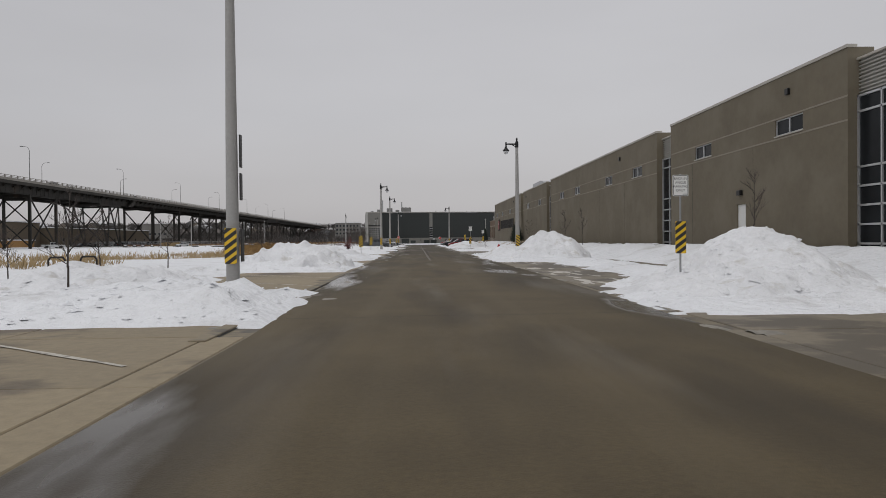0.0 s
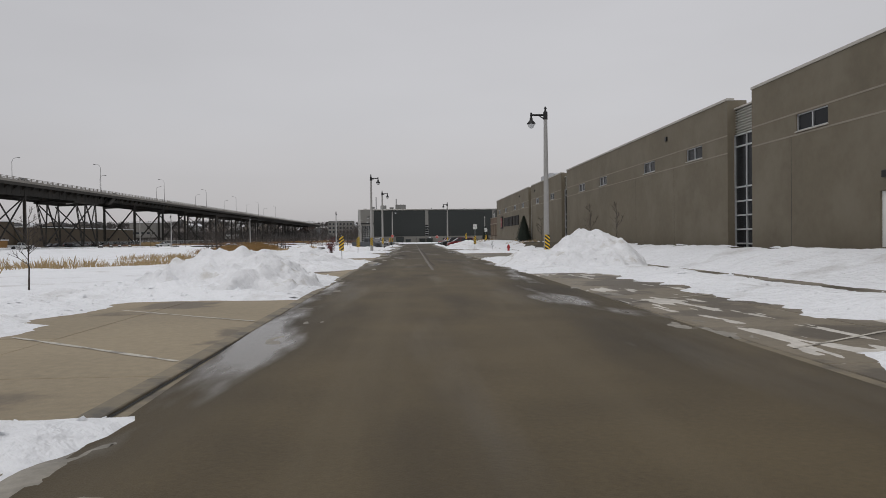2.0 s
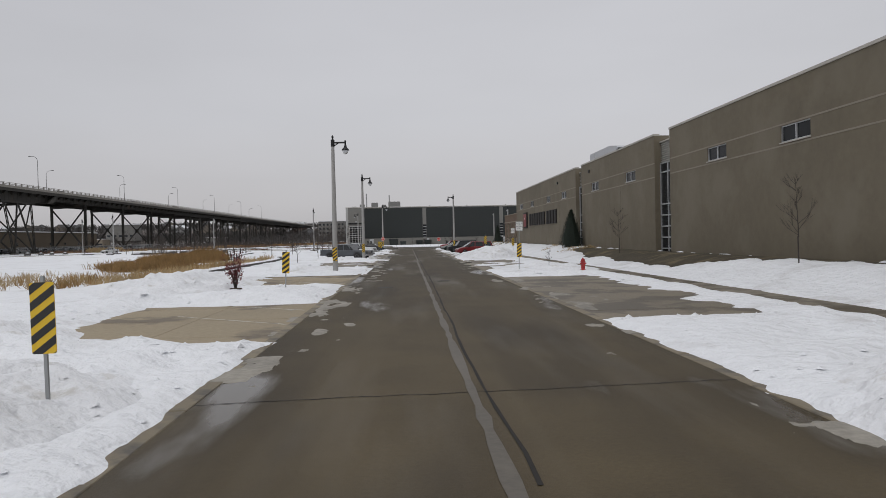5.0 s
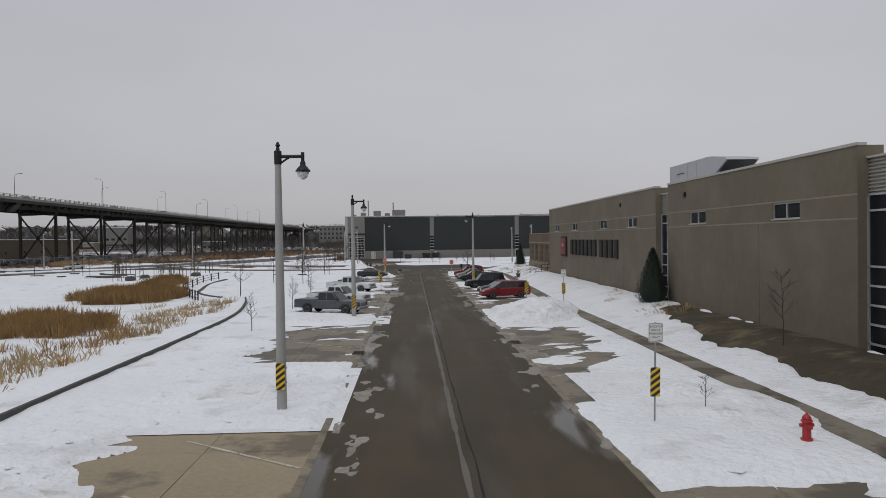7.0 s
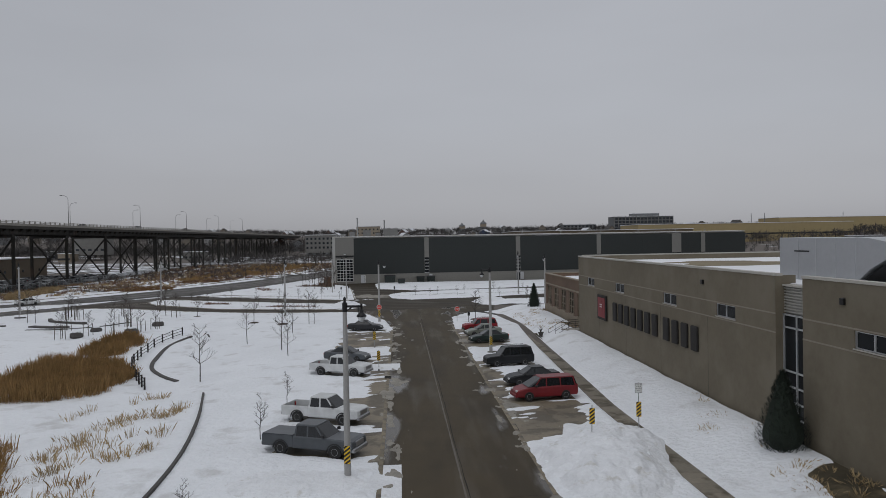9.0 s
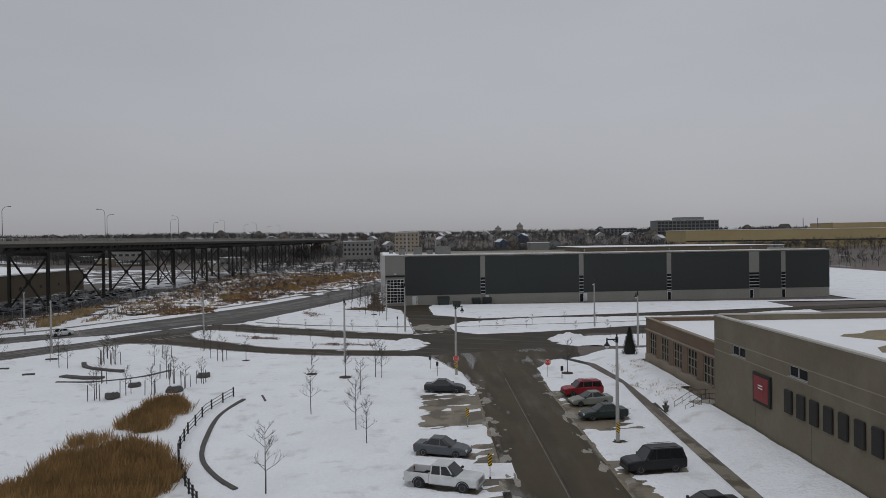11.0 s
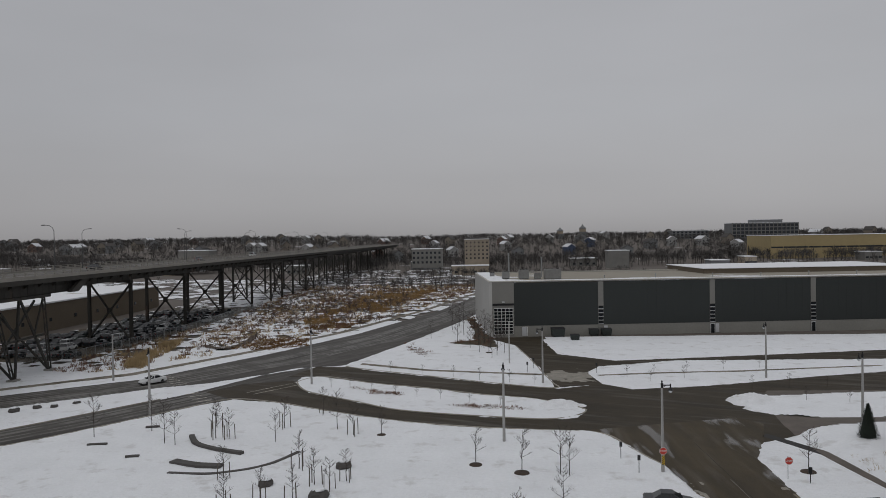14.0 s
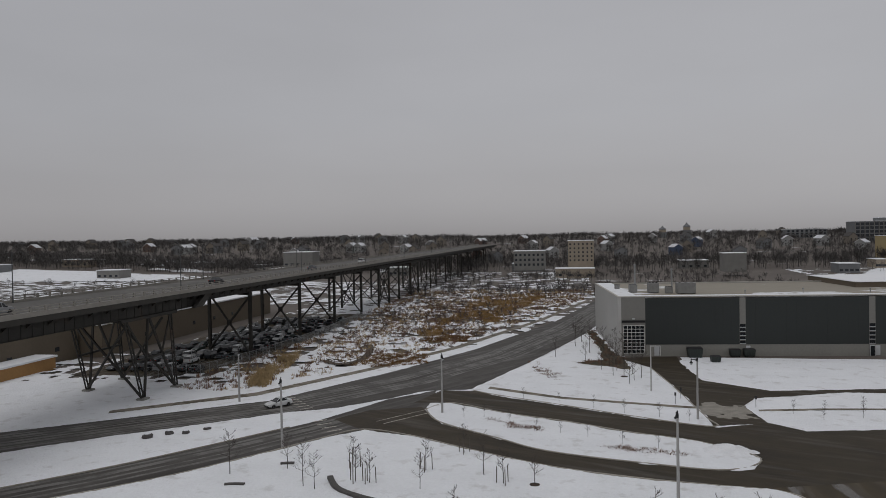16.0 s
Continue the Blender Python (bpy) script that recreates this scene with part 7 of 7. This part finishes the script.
# entrance stair and rail at the factory corner
stair = thing("entrance_stair", "short concrete entrance stair with snow on its treads", "stair", m=pose(15.8, 184.6, 0.0, 0, 0, 14))
for i in range(6):
    part("step", Build().soft_box(i * 0.34, -0.9, -0.1, 4.2, 0.9, 0.17 * (i + 1) + 0.05, 0.01), KERB, stair)
for s in (-0.95, 0.95):
    r = Build()
    for i in range(5):
        r.rod((0.1 + i * 0.9, s, 0.1 + min(i * 0.45, 1.0)), (0.1 + i * 0.9, s, 1.1 + min(i * 0.45, 1.0)), 0.022)
    r.tube([(0.1, s, 1.1), (2.1, s, 2.1), (4.1, s, 2.1)], 0.025).tube([(0.1, s, 0.6), (2.1, s, 1.6), (4.1, s, 1.6)], 0.02)
    part("handrail", r, FENCE, stair)
part("door", Build().box(FACE + 0.02, 183.36, 1.0, FACE + 1.0, 183.42, 3.2), BLACK_METAL, factory, "dark steel side door")
planter = thing("planter", "dark urn planter with dry twigs by the stair", "planter", m=pose(14.6, 184.9, 0.3))
part("urn", Build().turned([(0.25, 0), (0.28, 0.05), (0.2, 0.15), (0.34, 0.5), (0.38, 0.55), (0.3, 0.55)], 12), STONE, planter)
tw = Build()
for k in range(40):
    a, q = rn.uniform(0, 6.28), rn.uniform(0.1, 0.4)
    tw.rod((0, 0, 0.5), (q * math.cos(a), q * math.sin(a), 0.8 + rn.uniform(0.1, 0.6)), 0.012, 0.004, 3)
part("twigs", tw, TWIG, planter)
post_box = thing("parking_meter", "dark parking pay post on the snowy corner", "pay station", m=pose(7.6, 203.4, 0.1))
part("post", Build().rod((0, 0, -0.1), (0, 0, 1.0), 0.05), BLACK_METAL, post_box)
part("head", Build().soft_box(-0.16, -0.12, 1.0, 0.16, 0.12, 1.6, 0.04), BLACK_METAL, post_box)

# roof plant on the factory
rtu = thing("rooftop_unit", "pale sheet-metal rooftop air unit with slanted hood", "rooftop unit", m=pose(0, 0, 9.45))
DUCT_GREY = material("weathered_grey_duct", (0.22, 0.22, 0.215), 0.55, 0.3, vary=0.15, grain=2, stain=0.5, bump=0)
DUCT = material("pale_sheet_metal", (0.46, 0.47, 0.49), 0.4, 0.5, vary=0.06, bump=0)
part("casing", Build().soft_box(22.0, 135.2, 0.0, 24.4, 143.0, 2.55, 0.03), DUCT, rtu)
part("hood", Build().loft([[(22.0, 135.2, 0.1), (24.4, 135.2, 0.1), (24.4, 135.2, 2.56), (22.0, 135.2, 2.56)], [(22.0, 134.0, 0.9), (24.4, 134.0, 0.9), (24.4, 134.0, 2.5), (22.0, 134.0, 2.5)], [(22.0, 131.4, 2.0), (24.4, 131.4, 2.0), (24.4, 131.5, 2.15), (22.0, 131.5, 2.15)]]), DUCT, rtu)
# black sheet below the hood stands for its shaded opening
part("hood_opening", Build().quad((22.1, 135.1, 0.06), (24.3, 135.1, 0.06), (24.3, 131.45, 1.95), (22.1, 131.45, 1.95)), BLACK_METAL, rtu)
for yy in (137.0, 138.9, 140.8):
    part("seam", Build().box(21.97, yy - 0.03, 0.0, 22.0, yy + 0.03, 2.5), ALU, rtu)
part("label_plate", Build().box(21.96, 139.6, 1.7, 21.99, 141.2, 1.78), BLACK_METAL, rtu)
part("kerb", Build().box(22.2, 135.5, -0.25, 24.2, 142.8, 0.0), BLACK_METAL, rtu)
blob("bare_roof_patch", 30.5, 167.5, 7.5, 5.5, 9.456, material("roof_gravel", (0.20, 0.165, 0.10), 0.95, vary=0.25, grain=3, stain=0.3), 77, "brown gravel patch where roof snow has melted", "roof patch")
blob("bare_roof_patch", 34, 120, 8, 12, 9.456, bpy.data.materials["roof_gravel"], 78, "brown gravel patch where roof snow has melted", "roof patch")

# ---- warehouse fittings ----
# base darkened to take in the viaduct's shade on the sheds behind it
TAN = material("tan_block", (0.13, 0.105, 0.076), 0.9, vary=0.12, grain=1.5, stain=0.08)

def on_ware(x, y, z=0.0, r=0):
    return WARE @ pose(x, y, z, 0, 0, r)


for i, (x, y, sx, sy, sz) in enumerate(((6.0, 16, 1.8, 2.4, 1.9), (10.5, 14, 2.4, 2.6, 2.4), (13.8, 12, 1.6, 1.6, 1.5), (17.5, 11, 4.2, 2.6, 2.6), (3.0, 22, 1.2, 1.2, 1.4))):
    u = thing("rooftop_unit", "grey rooftop air unit on the dark warehouse", "rooftop unit", "warehouse roof units", on_ware(x, y, HIGH - 0.35))
    part("casing", Build().soft_box(-sx / 2, -sy / 2, 0.15, sx / 2, sy / 2, sz, 0.05), DUCT_GREY, u)
    part("curb", Build().box(-sx / 2 + 0.1, -sy / 2 + 0.1, 0, sx / 2 - 0.1, sy / 2 - 0.1, 0.15), BLACK_METAL, u)
    for k in range(3):
        part("fan", Build().turned([(0.3, sz), (0.3, sz + 0.12), (0.24, sz + 0.12), (0.24, sz + 0.04)], 12, (-sx / 2 + (k + 0.5) * sx / 3, 0, 0)), BLACK_METAL, u)
for x, y, h in ((7.8, 24, 6.5), (16.2, 20, 5.5)):
    tagged(part("exhaust_pipe", Build().turned([(0.22, 0), (0.2, h - 0.3), (0.26, h - 0.3), (0.26, h), (0.2, h)], 10), STEEL_POST, m=on_ware(x, y, HIGH - 0.35)), "thin steel exhaust stack on the warehouse roof", "chimney", "roof stacks")
for x in (30, 44, 58, 70, 84, 96, 108, 118):
    tagged(part("roof_vent", Build().turned([(0.1, 0), (0.1, 0.8), (0.2, 0.82), (0.2, 1.0), (0.05, 1.1)], 8), STEEL_POST, m=on_ware(x, 7 + (x * 7 % 5), HIGH - 0.35)), "small steel roof vent", "roof vent", "roof vents")
raised = thing("roof_monitor", "long pale rooftop storey set back on the warehouse", "building", m=on_ware(62, 24, HIGH - 0.35))
part("wall", Build().box(0, 0, 0, 60, 30, 1.3), TAN, raised)
part("roof", Build().box(-0.3, -0.3, 1.3, 60.3, 30.3, 1.45), SNOW_ROOF, raised)
part("service_door", Build().box(8.0, -0.1, 0.0, 9.1, -0.03, 2.2), ALU, warehouse, "pale personnel door")
for p in (27.8, 55.2):
    part("service_door", Build().box(p + 0.15, -0.16, 0.0, p + 1.05, -0.1, 2.2), ALU, warehouse, "pale personnel door")
part("wall_lamp", Build().soft_box(3.2, -0.4, 8.2, 3.8, -0.1, 8.5, 0.04), ALU, warehouse)
DUMP = material("dark_green_dumpster", (0.02, 0.027, 0.024), 0.6, vary=0.2, stain=0.6)
for x, y, s, lb in ((16.2, -2.6, 1.25, "tall dark steel dumpster by the warehouse wall"), (19.0, -8.8, 0.8, "small dark dumpster standing in snow"), (25.2, -1.2, 0.9, "dark dumpster against the warehouse plinth"), (28.2, -1.3, 0.95, "dark dumpster against the warehouse plinth")):
    d = thing("dumpster", lb, "dumpster", "dumpsters", on_ware(x, y, 0))
    part("bin", Build().loft([[(-1.1 * s, -0.75 * s, 0.15), (1.1 * s, -0.75 * s, 0.15), (1.1 * s, 0.75 * s, 0.15), (-1.1 * s, 0.75 * s, 0.15)], [(-1.25 * s, -0.9 * s, 1.6 * s), (1.25 * s, -0.9 * s, 1.6 * s), (1.25 * s, 0.9 * s, 1.6 * s), (-1.25 * s, 0.9 * s, 1.6 * s)]]), DUMP, d)
    part("lid", Build().loft([[(-1.28 * s, -0.93 * s, 1.6 * s), (1.28 * s, -0.93 * s, 1.6 * s), (1.28 * s, 0.93 * s, 1.75 * s), (-1.28 * s, 0.93 * s, 1.75 * s)], [(-1.28 * s, -0.93 * s, 1.65 * s), (1.28 * s, -0.93 * s, 1.65 * s), (1.28 * s, 0.93 * s, 1.8 * s), (-1.28 * s, 0.93 * s, 1.8 * s)]]), TRIM, d)
    for k in range(4):
        part("rib", Build().box(-0.9 * s + k * 0.6 * s - 0.04, -0.9 * s, 0.2, -0.9 * s + k * 0.6 * s + 0.04, -0.84 * s, 1.5 * s), DUMP, d)
    part("skid", Build().box(-1.0 * s, -0.6 * s, -0.05, -0.8 * s, 0.6 * s, 0.15).box(0.8 * s, -0.6 * s, -0.05, 1.0 * s, 0.6 * s, 0.15), BLACK_METAL, d)
pale = thing("street_lamp", "plain pale steel lamp post with flat head", "street lamp", "street lamps", pose(-18.3, 271.3, 0))
part("pole", Build().turned([(0.14, -0.1), (0.13, 0.1), (0.09, 8.0)], 10), WHITE_CONC, pale)
part("head", Build().soft_box(-0.1, -0.15, 7.9, 0.75, 0.15, 8.05, 0.04), WHITE_CONC, pale)
for x, y in ((-14.1, 266.0), (-3.6, 260.5), (-8.8, 211.4), (-7.9, 206.6), (-15.5, 262)):
    s = thing("bollard_sign", "small dark sign on a thin post in snow", "road sign", "small signs", pose(x, y, 0))
    part("post", Build().box(-0.03, -0.03, -0.1, 0.03, 0.03, 1.9), BLACK_METAL, s)
    part("plate", Build().box(-0.15, -0.05, 1.4, 0.15, -0.03, 1.95), SIGN_BLACK, s)


# ---- lamps on the viaduct ----
LAMP_STEEL = material("weathered_lamp_steel", (0.085, 0.087, 0.088), 0.6, 0.4, vary=0.15, bump=0)
for y in (142, 205, 268, 331, 394, 457, 520, 583):
    for x, s in ((BX1 + 0.6, -1), (BX0 - 0.6, 1)):
        yy = y + (0 if s < 0 else 41)
        l = thing("bridge_lamp", "slender grey curved-arm lamp on the viaduct", "street lamp", "viaduct lamps", pose(x, yy, DECK_Z))
        part("pole", Build().turned([(0.10, 0), (0.06, 8.6)], 8), LAMP_STEEL, l)
        part("arm", Build().tube([(0, 0, 8.5), (s * 0.3, 0, 9.2), (s * 0.9, 0, 9.6), (s * 1.9, 0, 9.7)], 0.05, 6), LAMP_STEEL, l)
        part("head", Build().soft_box(s * 2.1 - 0.35, -0.14, 9.6, s * 2.1 + 0.35, 0.14, 9.78, 0.04), LAMP_STEEL, l)
for y, pm in ((228, 3), (352, 2), (405, 5), (291, 0)):
    copy_thing(models[pm], pose(BX1 - 4, y, DECK_Z, 0, 0, 90))


# ---- buildings behind the viaduct ----
OCHRE = material("ochre_brick", (0.36, 0.20, 0.075), 0.9, vary=0.15, grain=2, stain=0.1)
FAR_GLASS = material("far_window_glass", (0.03, 0.034, 0.04), 0.25, vary=0.3, bump=0)


def hall(name, x0, y0, x1, y1, z0, high, wall_mat, label, windows=(), roof_mat=None, group=""):
    """A plain flat-roofed building; windows: (face, rows, columns, width, height, first sill)."""
    b = thing(name, label, "building", group, pose(x0, y0, z0))
    w, d = x1 - x0, y1 - y0
    part("wall", Build().box(0, 0, -1, w, d, high), wall_mat, b)
    part("roof", Build().box(-0.3, -0.3, high, w + 0.3, d + 0.3, high + 0.4), roof_mat or SNOW_ROOF, b)
    for face, rows, cols, ww, wh, sill in windows:
        span = w if face in "sn" else d
        pane = Build().box(-ww / 2, -0.06, 0, ww / 2, 0.0, wh).mesh("window", FAR_GLASS)
        for r in range(rows):
            for c in range(cols):
                o = new("window", pane)
                o.parent = b
                u, z = span * (c + 0.5) / cols, sill + r * (high - sill) / rows
                o.matrix_basis = pose(u, -0.02, z) if face == "s" else pose(w + 0.02, u, z, 0, 0, 90) if face == "e" else pose(u, d + 0.02, z, 0, 0, 180)
    return b


hall("tan_warehouse", -178, 299.5, -144, 400, 0, 7.6, TAN, "long low tan block warehouse behind the viaduct", [("e", 1, 8, 1.2, 1.0, 2.5)])
hall("tan_warehouse", -190, 240, -150, 299, 0, 9.6, TAN, "low tan block shed behind the viaduct", [("e", 1, 4, 1.4, 1.0, 2.5)])
hall("ochre_office", -176, 216, -149, 235, -0.5, 10.6, OCHRE, "ochre brick office block with rows of windows", [("s", 3, 6, 1.5, 1.7, 1.6), ("e", 3, 5, 1.5, 1.7, 1.6)])
hall("orange_shed", -149.5, 262, -144.5, 284, 0, 2.6, OCHRE, "small orange-tan shed beyond the trestle", [])

# ---- far bluff: woods, houses and landmarks ----
YELLOW = material("dull_yellow_cladding", (0.36, 0.285, 0.15), 0.9, vary=0.1, grain=0.3, stain=0.02)
FAR_GREY = material("far_grey_concrete", (0.16, 0.165, 0.17), 0.9, vary=0.1, grain=0.3)
FAR_PALE = material("far_pale_render", (0.18, 0.176, 0.165), 0.9, vary=0.1, grain=0.3)
FAR_TAN = material("far_tan_brick", (0.29, 0.245, 0.19), 0.9, vary=0.1, grain=0.3)
FAR_WOOD = material("far_bare_woods", (0.062, 0.057, 0.054), 0.95, vary=0.3, grain=0.12, stain=0.02, bump=0)


def top(x, y):
    return float(land(x, y))


hall("pale_flats", -237, 640, -215, 655, 6, 11.5, FAR_PALE, "low white flat-roofed building on the bluff", [("s", 1, 5, 2.5, 1.6, 2)])
hall("pale_flats", -69, 620, -49, 636, 5, 11.5, FAR_PALE, "pale three-storey block by the viaduct end", [("s", 3, 7, 1.4, 1.5, 2)])
hall("pale_flats", 58, 600, 71, 612, 4, 10, FAR_PALE, "white box-shaped shed in the valley", [])
for i in range(14):
    hx, hy = -560 + i * 67 + 20 * math.sin(i * 2.1), 640 + 40 * math.sin(i * 3.7)
    hall("flat_block", hx, hy, hx + 16 + 8 * math.sin(i), hy + 14, top(hx, hy) - 1, 6.5, (FAR_PALE, FAR_GREY, FAR_TAN)[i % 3], ("pale", "grey", "tan")[i % 3] + " low flat-roofed building among trees", [("s", 1, 4, 2, 1.4, 2)])
hotel = hall("hotel", 239, 905, 306, 930, 8, 26, FAR_GREY, "grey slab hotel with ribbons of dark windows", [("s", 6, 16, 3.6, 2.6, 4.0)])
for i in range(17):
    part("fin", Build().box(i * 67 / 16 - 0.35, -0.6, 0, i * 67 / 16 + 0.35, 0.05, 26.2), FAR_PALE, hotel)
hall("hotel_penthouse", 262, 910, 292, 925, 33.4, 4, FAR_GREY, "roof plant storey on the grey hotel", [])
hall("grey_block", 202, 1000, 244, 1020, 13, 14.5, FAR_GREY, "grey apartment block on the bluff", [("s", 4, 9, 2.5, 2, 3)])
hall("tan_block", -34, 640, -17, 658, 6, 16.5, FAR_TAN, "square tan brick block on the bluff", [("s", 5, 6, 1.0, 1.1, 3)])
hall("yellow_factory", 198, 700, 385, 750, 3, 18.5, YELLOW, "long dull-yellow factory shed in the valley", [("s", 1, 20, 9, 1.2, 9)])
hall("yellow_factory", 352, 760, 640, 800, 3, 24, YELLOW, "taller dull-yellow factory hall", [])
hall("far_tower", -743, 900, -712, 920, 10, 17, FAR_GREY, "lone dark apartment tower on the bluff", [("s", 8, 4, 3, 2, 3)])
for x in (330, 343, 420, 520):
    tagged(part("mast", Build().rod((0, 0, 0), (0, 0, 24), 0.5, 0.25, 6), FAR_GREY, m=pose(x, 770, 8)), "thin dark industrial stack", "chimney", "far stacks")
for x, h in ((88, 22), (119, 26)):
    s = thing("church_tower", "distant pale church tower with a cap", "church", "church towers", pose(x, 1150, 13))
    part("shaft", Build().box(-5, -5, 0, 5, 5, h * 0.62), FAR_GREY, s)
    part("belfry", Build().box(-4, -4, h * 0.62, 4, 4, h * 0.78), FAR_TAN, s)
    part("spire", Build().turned([(5, 0), (4.4, 1.5), (1.6, h * 0.14), (0.2, h * 0.24)], 8, (0, 0, h * 0.78)), FAR_GREY, s)

ROOFS = [material("snowy_roof", (0.6, 0.61, 0.63), 0.9, vary=0.08, grain=0.3), material("dark_shingle_roof", (0.06, 0.055, 0.052), 0.9, vary=0.15, grain=0.5)]
SIDINGS = [material(n, c, 0.9, vary=0.1, grain=0.5) for n, c in (("white_siding", (0.28, 0.28, 0.275)), ("tan_siding", (0.20, 0.175, 0.145)), ("red_brick_siding", (0.14, 0.095, 0.08)), ("grey_siding", (0.18, 0.185, 0.19)), ("blue_siding", (0.06, 0.08, 0.13)))]


def house(m, k, rnd):
    h = thing("house", ("white", "tan", "brick", "grey", "blue")[k] + " gabled house among bare trees on the bluff", "house", "houses on the bluff", m)
    w, d, e, r = rnd.uniform(7, 10), rnd.uniform(9, 13), rnd.uniform(5.5, 7.5), rnd.uniform(2.5, 4)
    part("wall", Build().loft([[(-w / 2, -d / 2, -3), (w / 2, -d / 2, -3), (w / 2, -d / 2, e), (0, -d / 2, e + r), (-w / 2, -d / 2, e)], [(-w / 2, d / 2, -3), (w / 2, d / 2, -3), (w / 2, d / 2, e), (0, d / 2, e + r), (-w / 2, d / 2, e)]]), SIDINGS[k], h)
    rf = Build()
    for s in (-1, 1):
        rf.loft([[(0, -d / 2 - 0.4, e + r + 0.1), (s * (w / 2 + 0.4), -d / 2 - 0.4, e - 0.2), (s * (w / 2 + 0.4), -d / 2 - 0.4, e + 0.05), (0, -d / 2 - 0.4, e + r + 0.35)], [(0, d / 2 + 0.4, e + r + 0.1), (s * (w / 2 + 0.4), d / 2 + 0.4, e - 0.2), (s * (w / 2 + 0.4), d / 2 + 0.4, e + 0.05), (0, d / 2 + 0.4, e + r + 0.35)]])
    part("roof", rf, ROOFS[0 if rnd.random() < 0.5 else 1], h)
    for z in (1.2, 4.0):
        for x in (-w * 0.25, w * 0.25):
            part("window", Build().box(x - 0.5, -d / 2 - 0.08, z, x + 0.5, -d / 2, z + 1.3), FAR_GLASS, h)
    return h


rnd = random.Random(12)
homes = [house(pose(-300 + 90 * k, 820, top(-300 + 90 * k, 820), 0, 0, 20), k, rnd) for k in (0, 1, 2, 3, 4)]
for i in range(70):
    x, y = rnd.uniform(-620, 420), rnd.uniform(760, 1080)
    if abs(x) < 25 and y < 690:
        continue
    copy_thing(homes[rnd.choice((0, 1, 4) if i % 12 == 0 else (1, 3, 3, 1, 2, 0, 0))], pose(x, y, top(x, y), 0, 0, rnd.uniform(-40, 40)))

# bare woods: a few thousand cheap crowns, too many to count
def woods(name, n, area, high, seed, mat, label):
    r = random.Random(seed)
    b = Build()
    made = 0
    while made < n:
        x, y = area(r)
        z, h = top(x, y), high * r.uniform(0.6, 1.2)
        b.rod((x, y, z - 0.5), (x + r.uniform(-0.4, 0.4), y, z + h * 0.6), h * 0.02, h * 0.01, 3)
        for k in range(30):
            a, u = r.uniform(0, 6.28), r.uniform(0.3, 0.62)
            p = Vector((x, y, z + h * u))
            q = p + Vector((math.cos(a) * h * r.uniform(0.12, 0.42), math.sin(a) * h * r.uniform(0.12, 0.42), h * r.uniform(0.04, 0.34)))
            s = Vector((-math.sin(a), math.cos(a), 0.3)) * h * r.uniform(0.009, 0.022)
            b.quad(p, q - s, q + s * 0.3 + Vector((0, 0, h * 0.06)), q + s)
        made += 1
    return tagged(part(name, b, mat), label, "woods", kind="stuff")


woods("bluff_woods", 13000, lambda r: (r.uniform(-900, 900), r.uniform(655, 1250) if r.random() < 0.8 else r.uniform(655, 740)), 9, 3, FAR_WOOD, "bare grey-brown woods over the far bluff")
woods("flats_scrub", 260, lambda r: (r.uniform(-600, -190), r.choice((400, 470, 535)) + r.gauss(0, 10)), 5, 8, FAR_WOOD, "thin scrub lines on the snowy flats")
woods("brush_shrubs", 420, lambda r: (r.uniform(-98, -50), r.uniform(330, 470)), 2.4, 9, TWIG, "bare shrubs in the brush below the viaduct")
woods("creek_woods", 420, lambda r: (r.uniform(-110, 70), r.choice((470, 492, 560, 590)) + r.gauss(0, 9)), 6, 4, FAR_WOOD, "bare trees along the creek behind the warehouse")
woods("bluff_woods", 1500, lambda r: (r.uniform(-900, -130), r.uniform(655, 740)), 8, 5, FAR_WOOD, "bare woods beyond the viaduct")
woods("valley_woods", 420, lambda r: (r.uniform(140, 640), r.uniform(480, 640)), 7, 6, FAR_WOOD, "bare trees in the valley by the yellow factory")
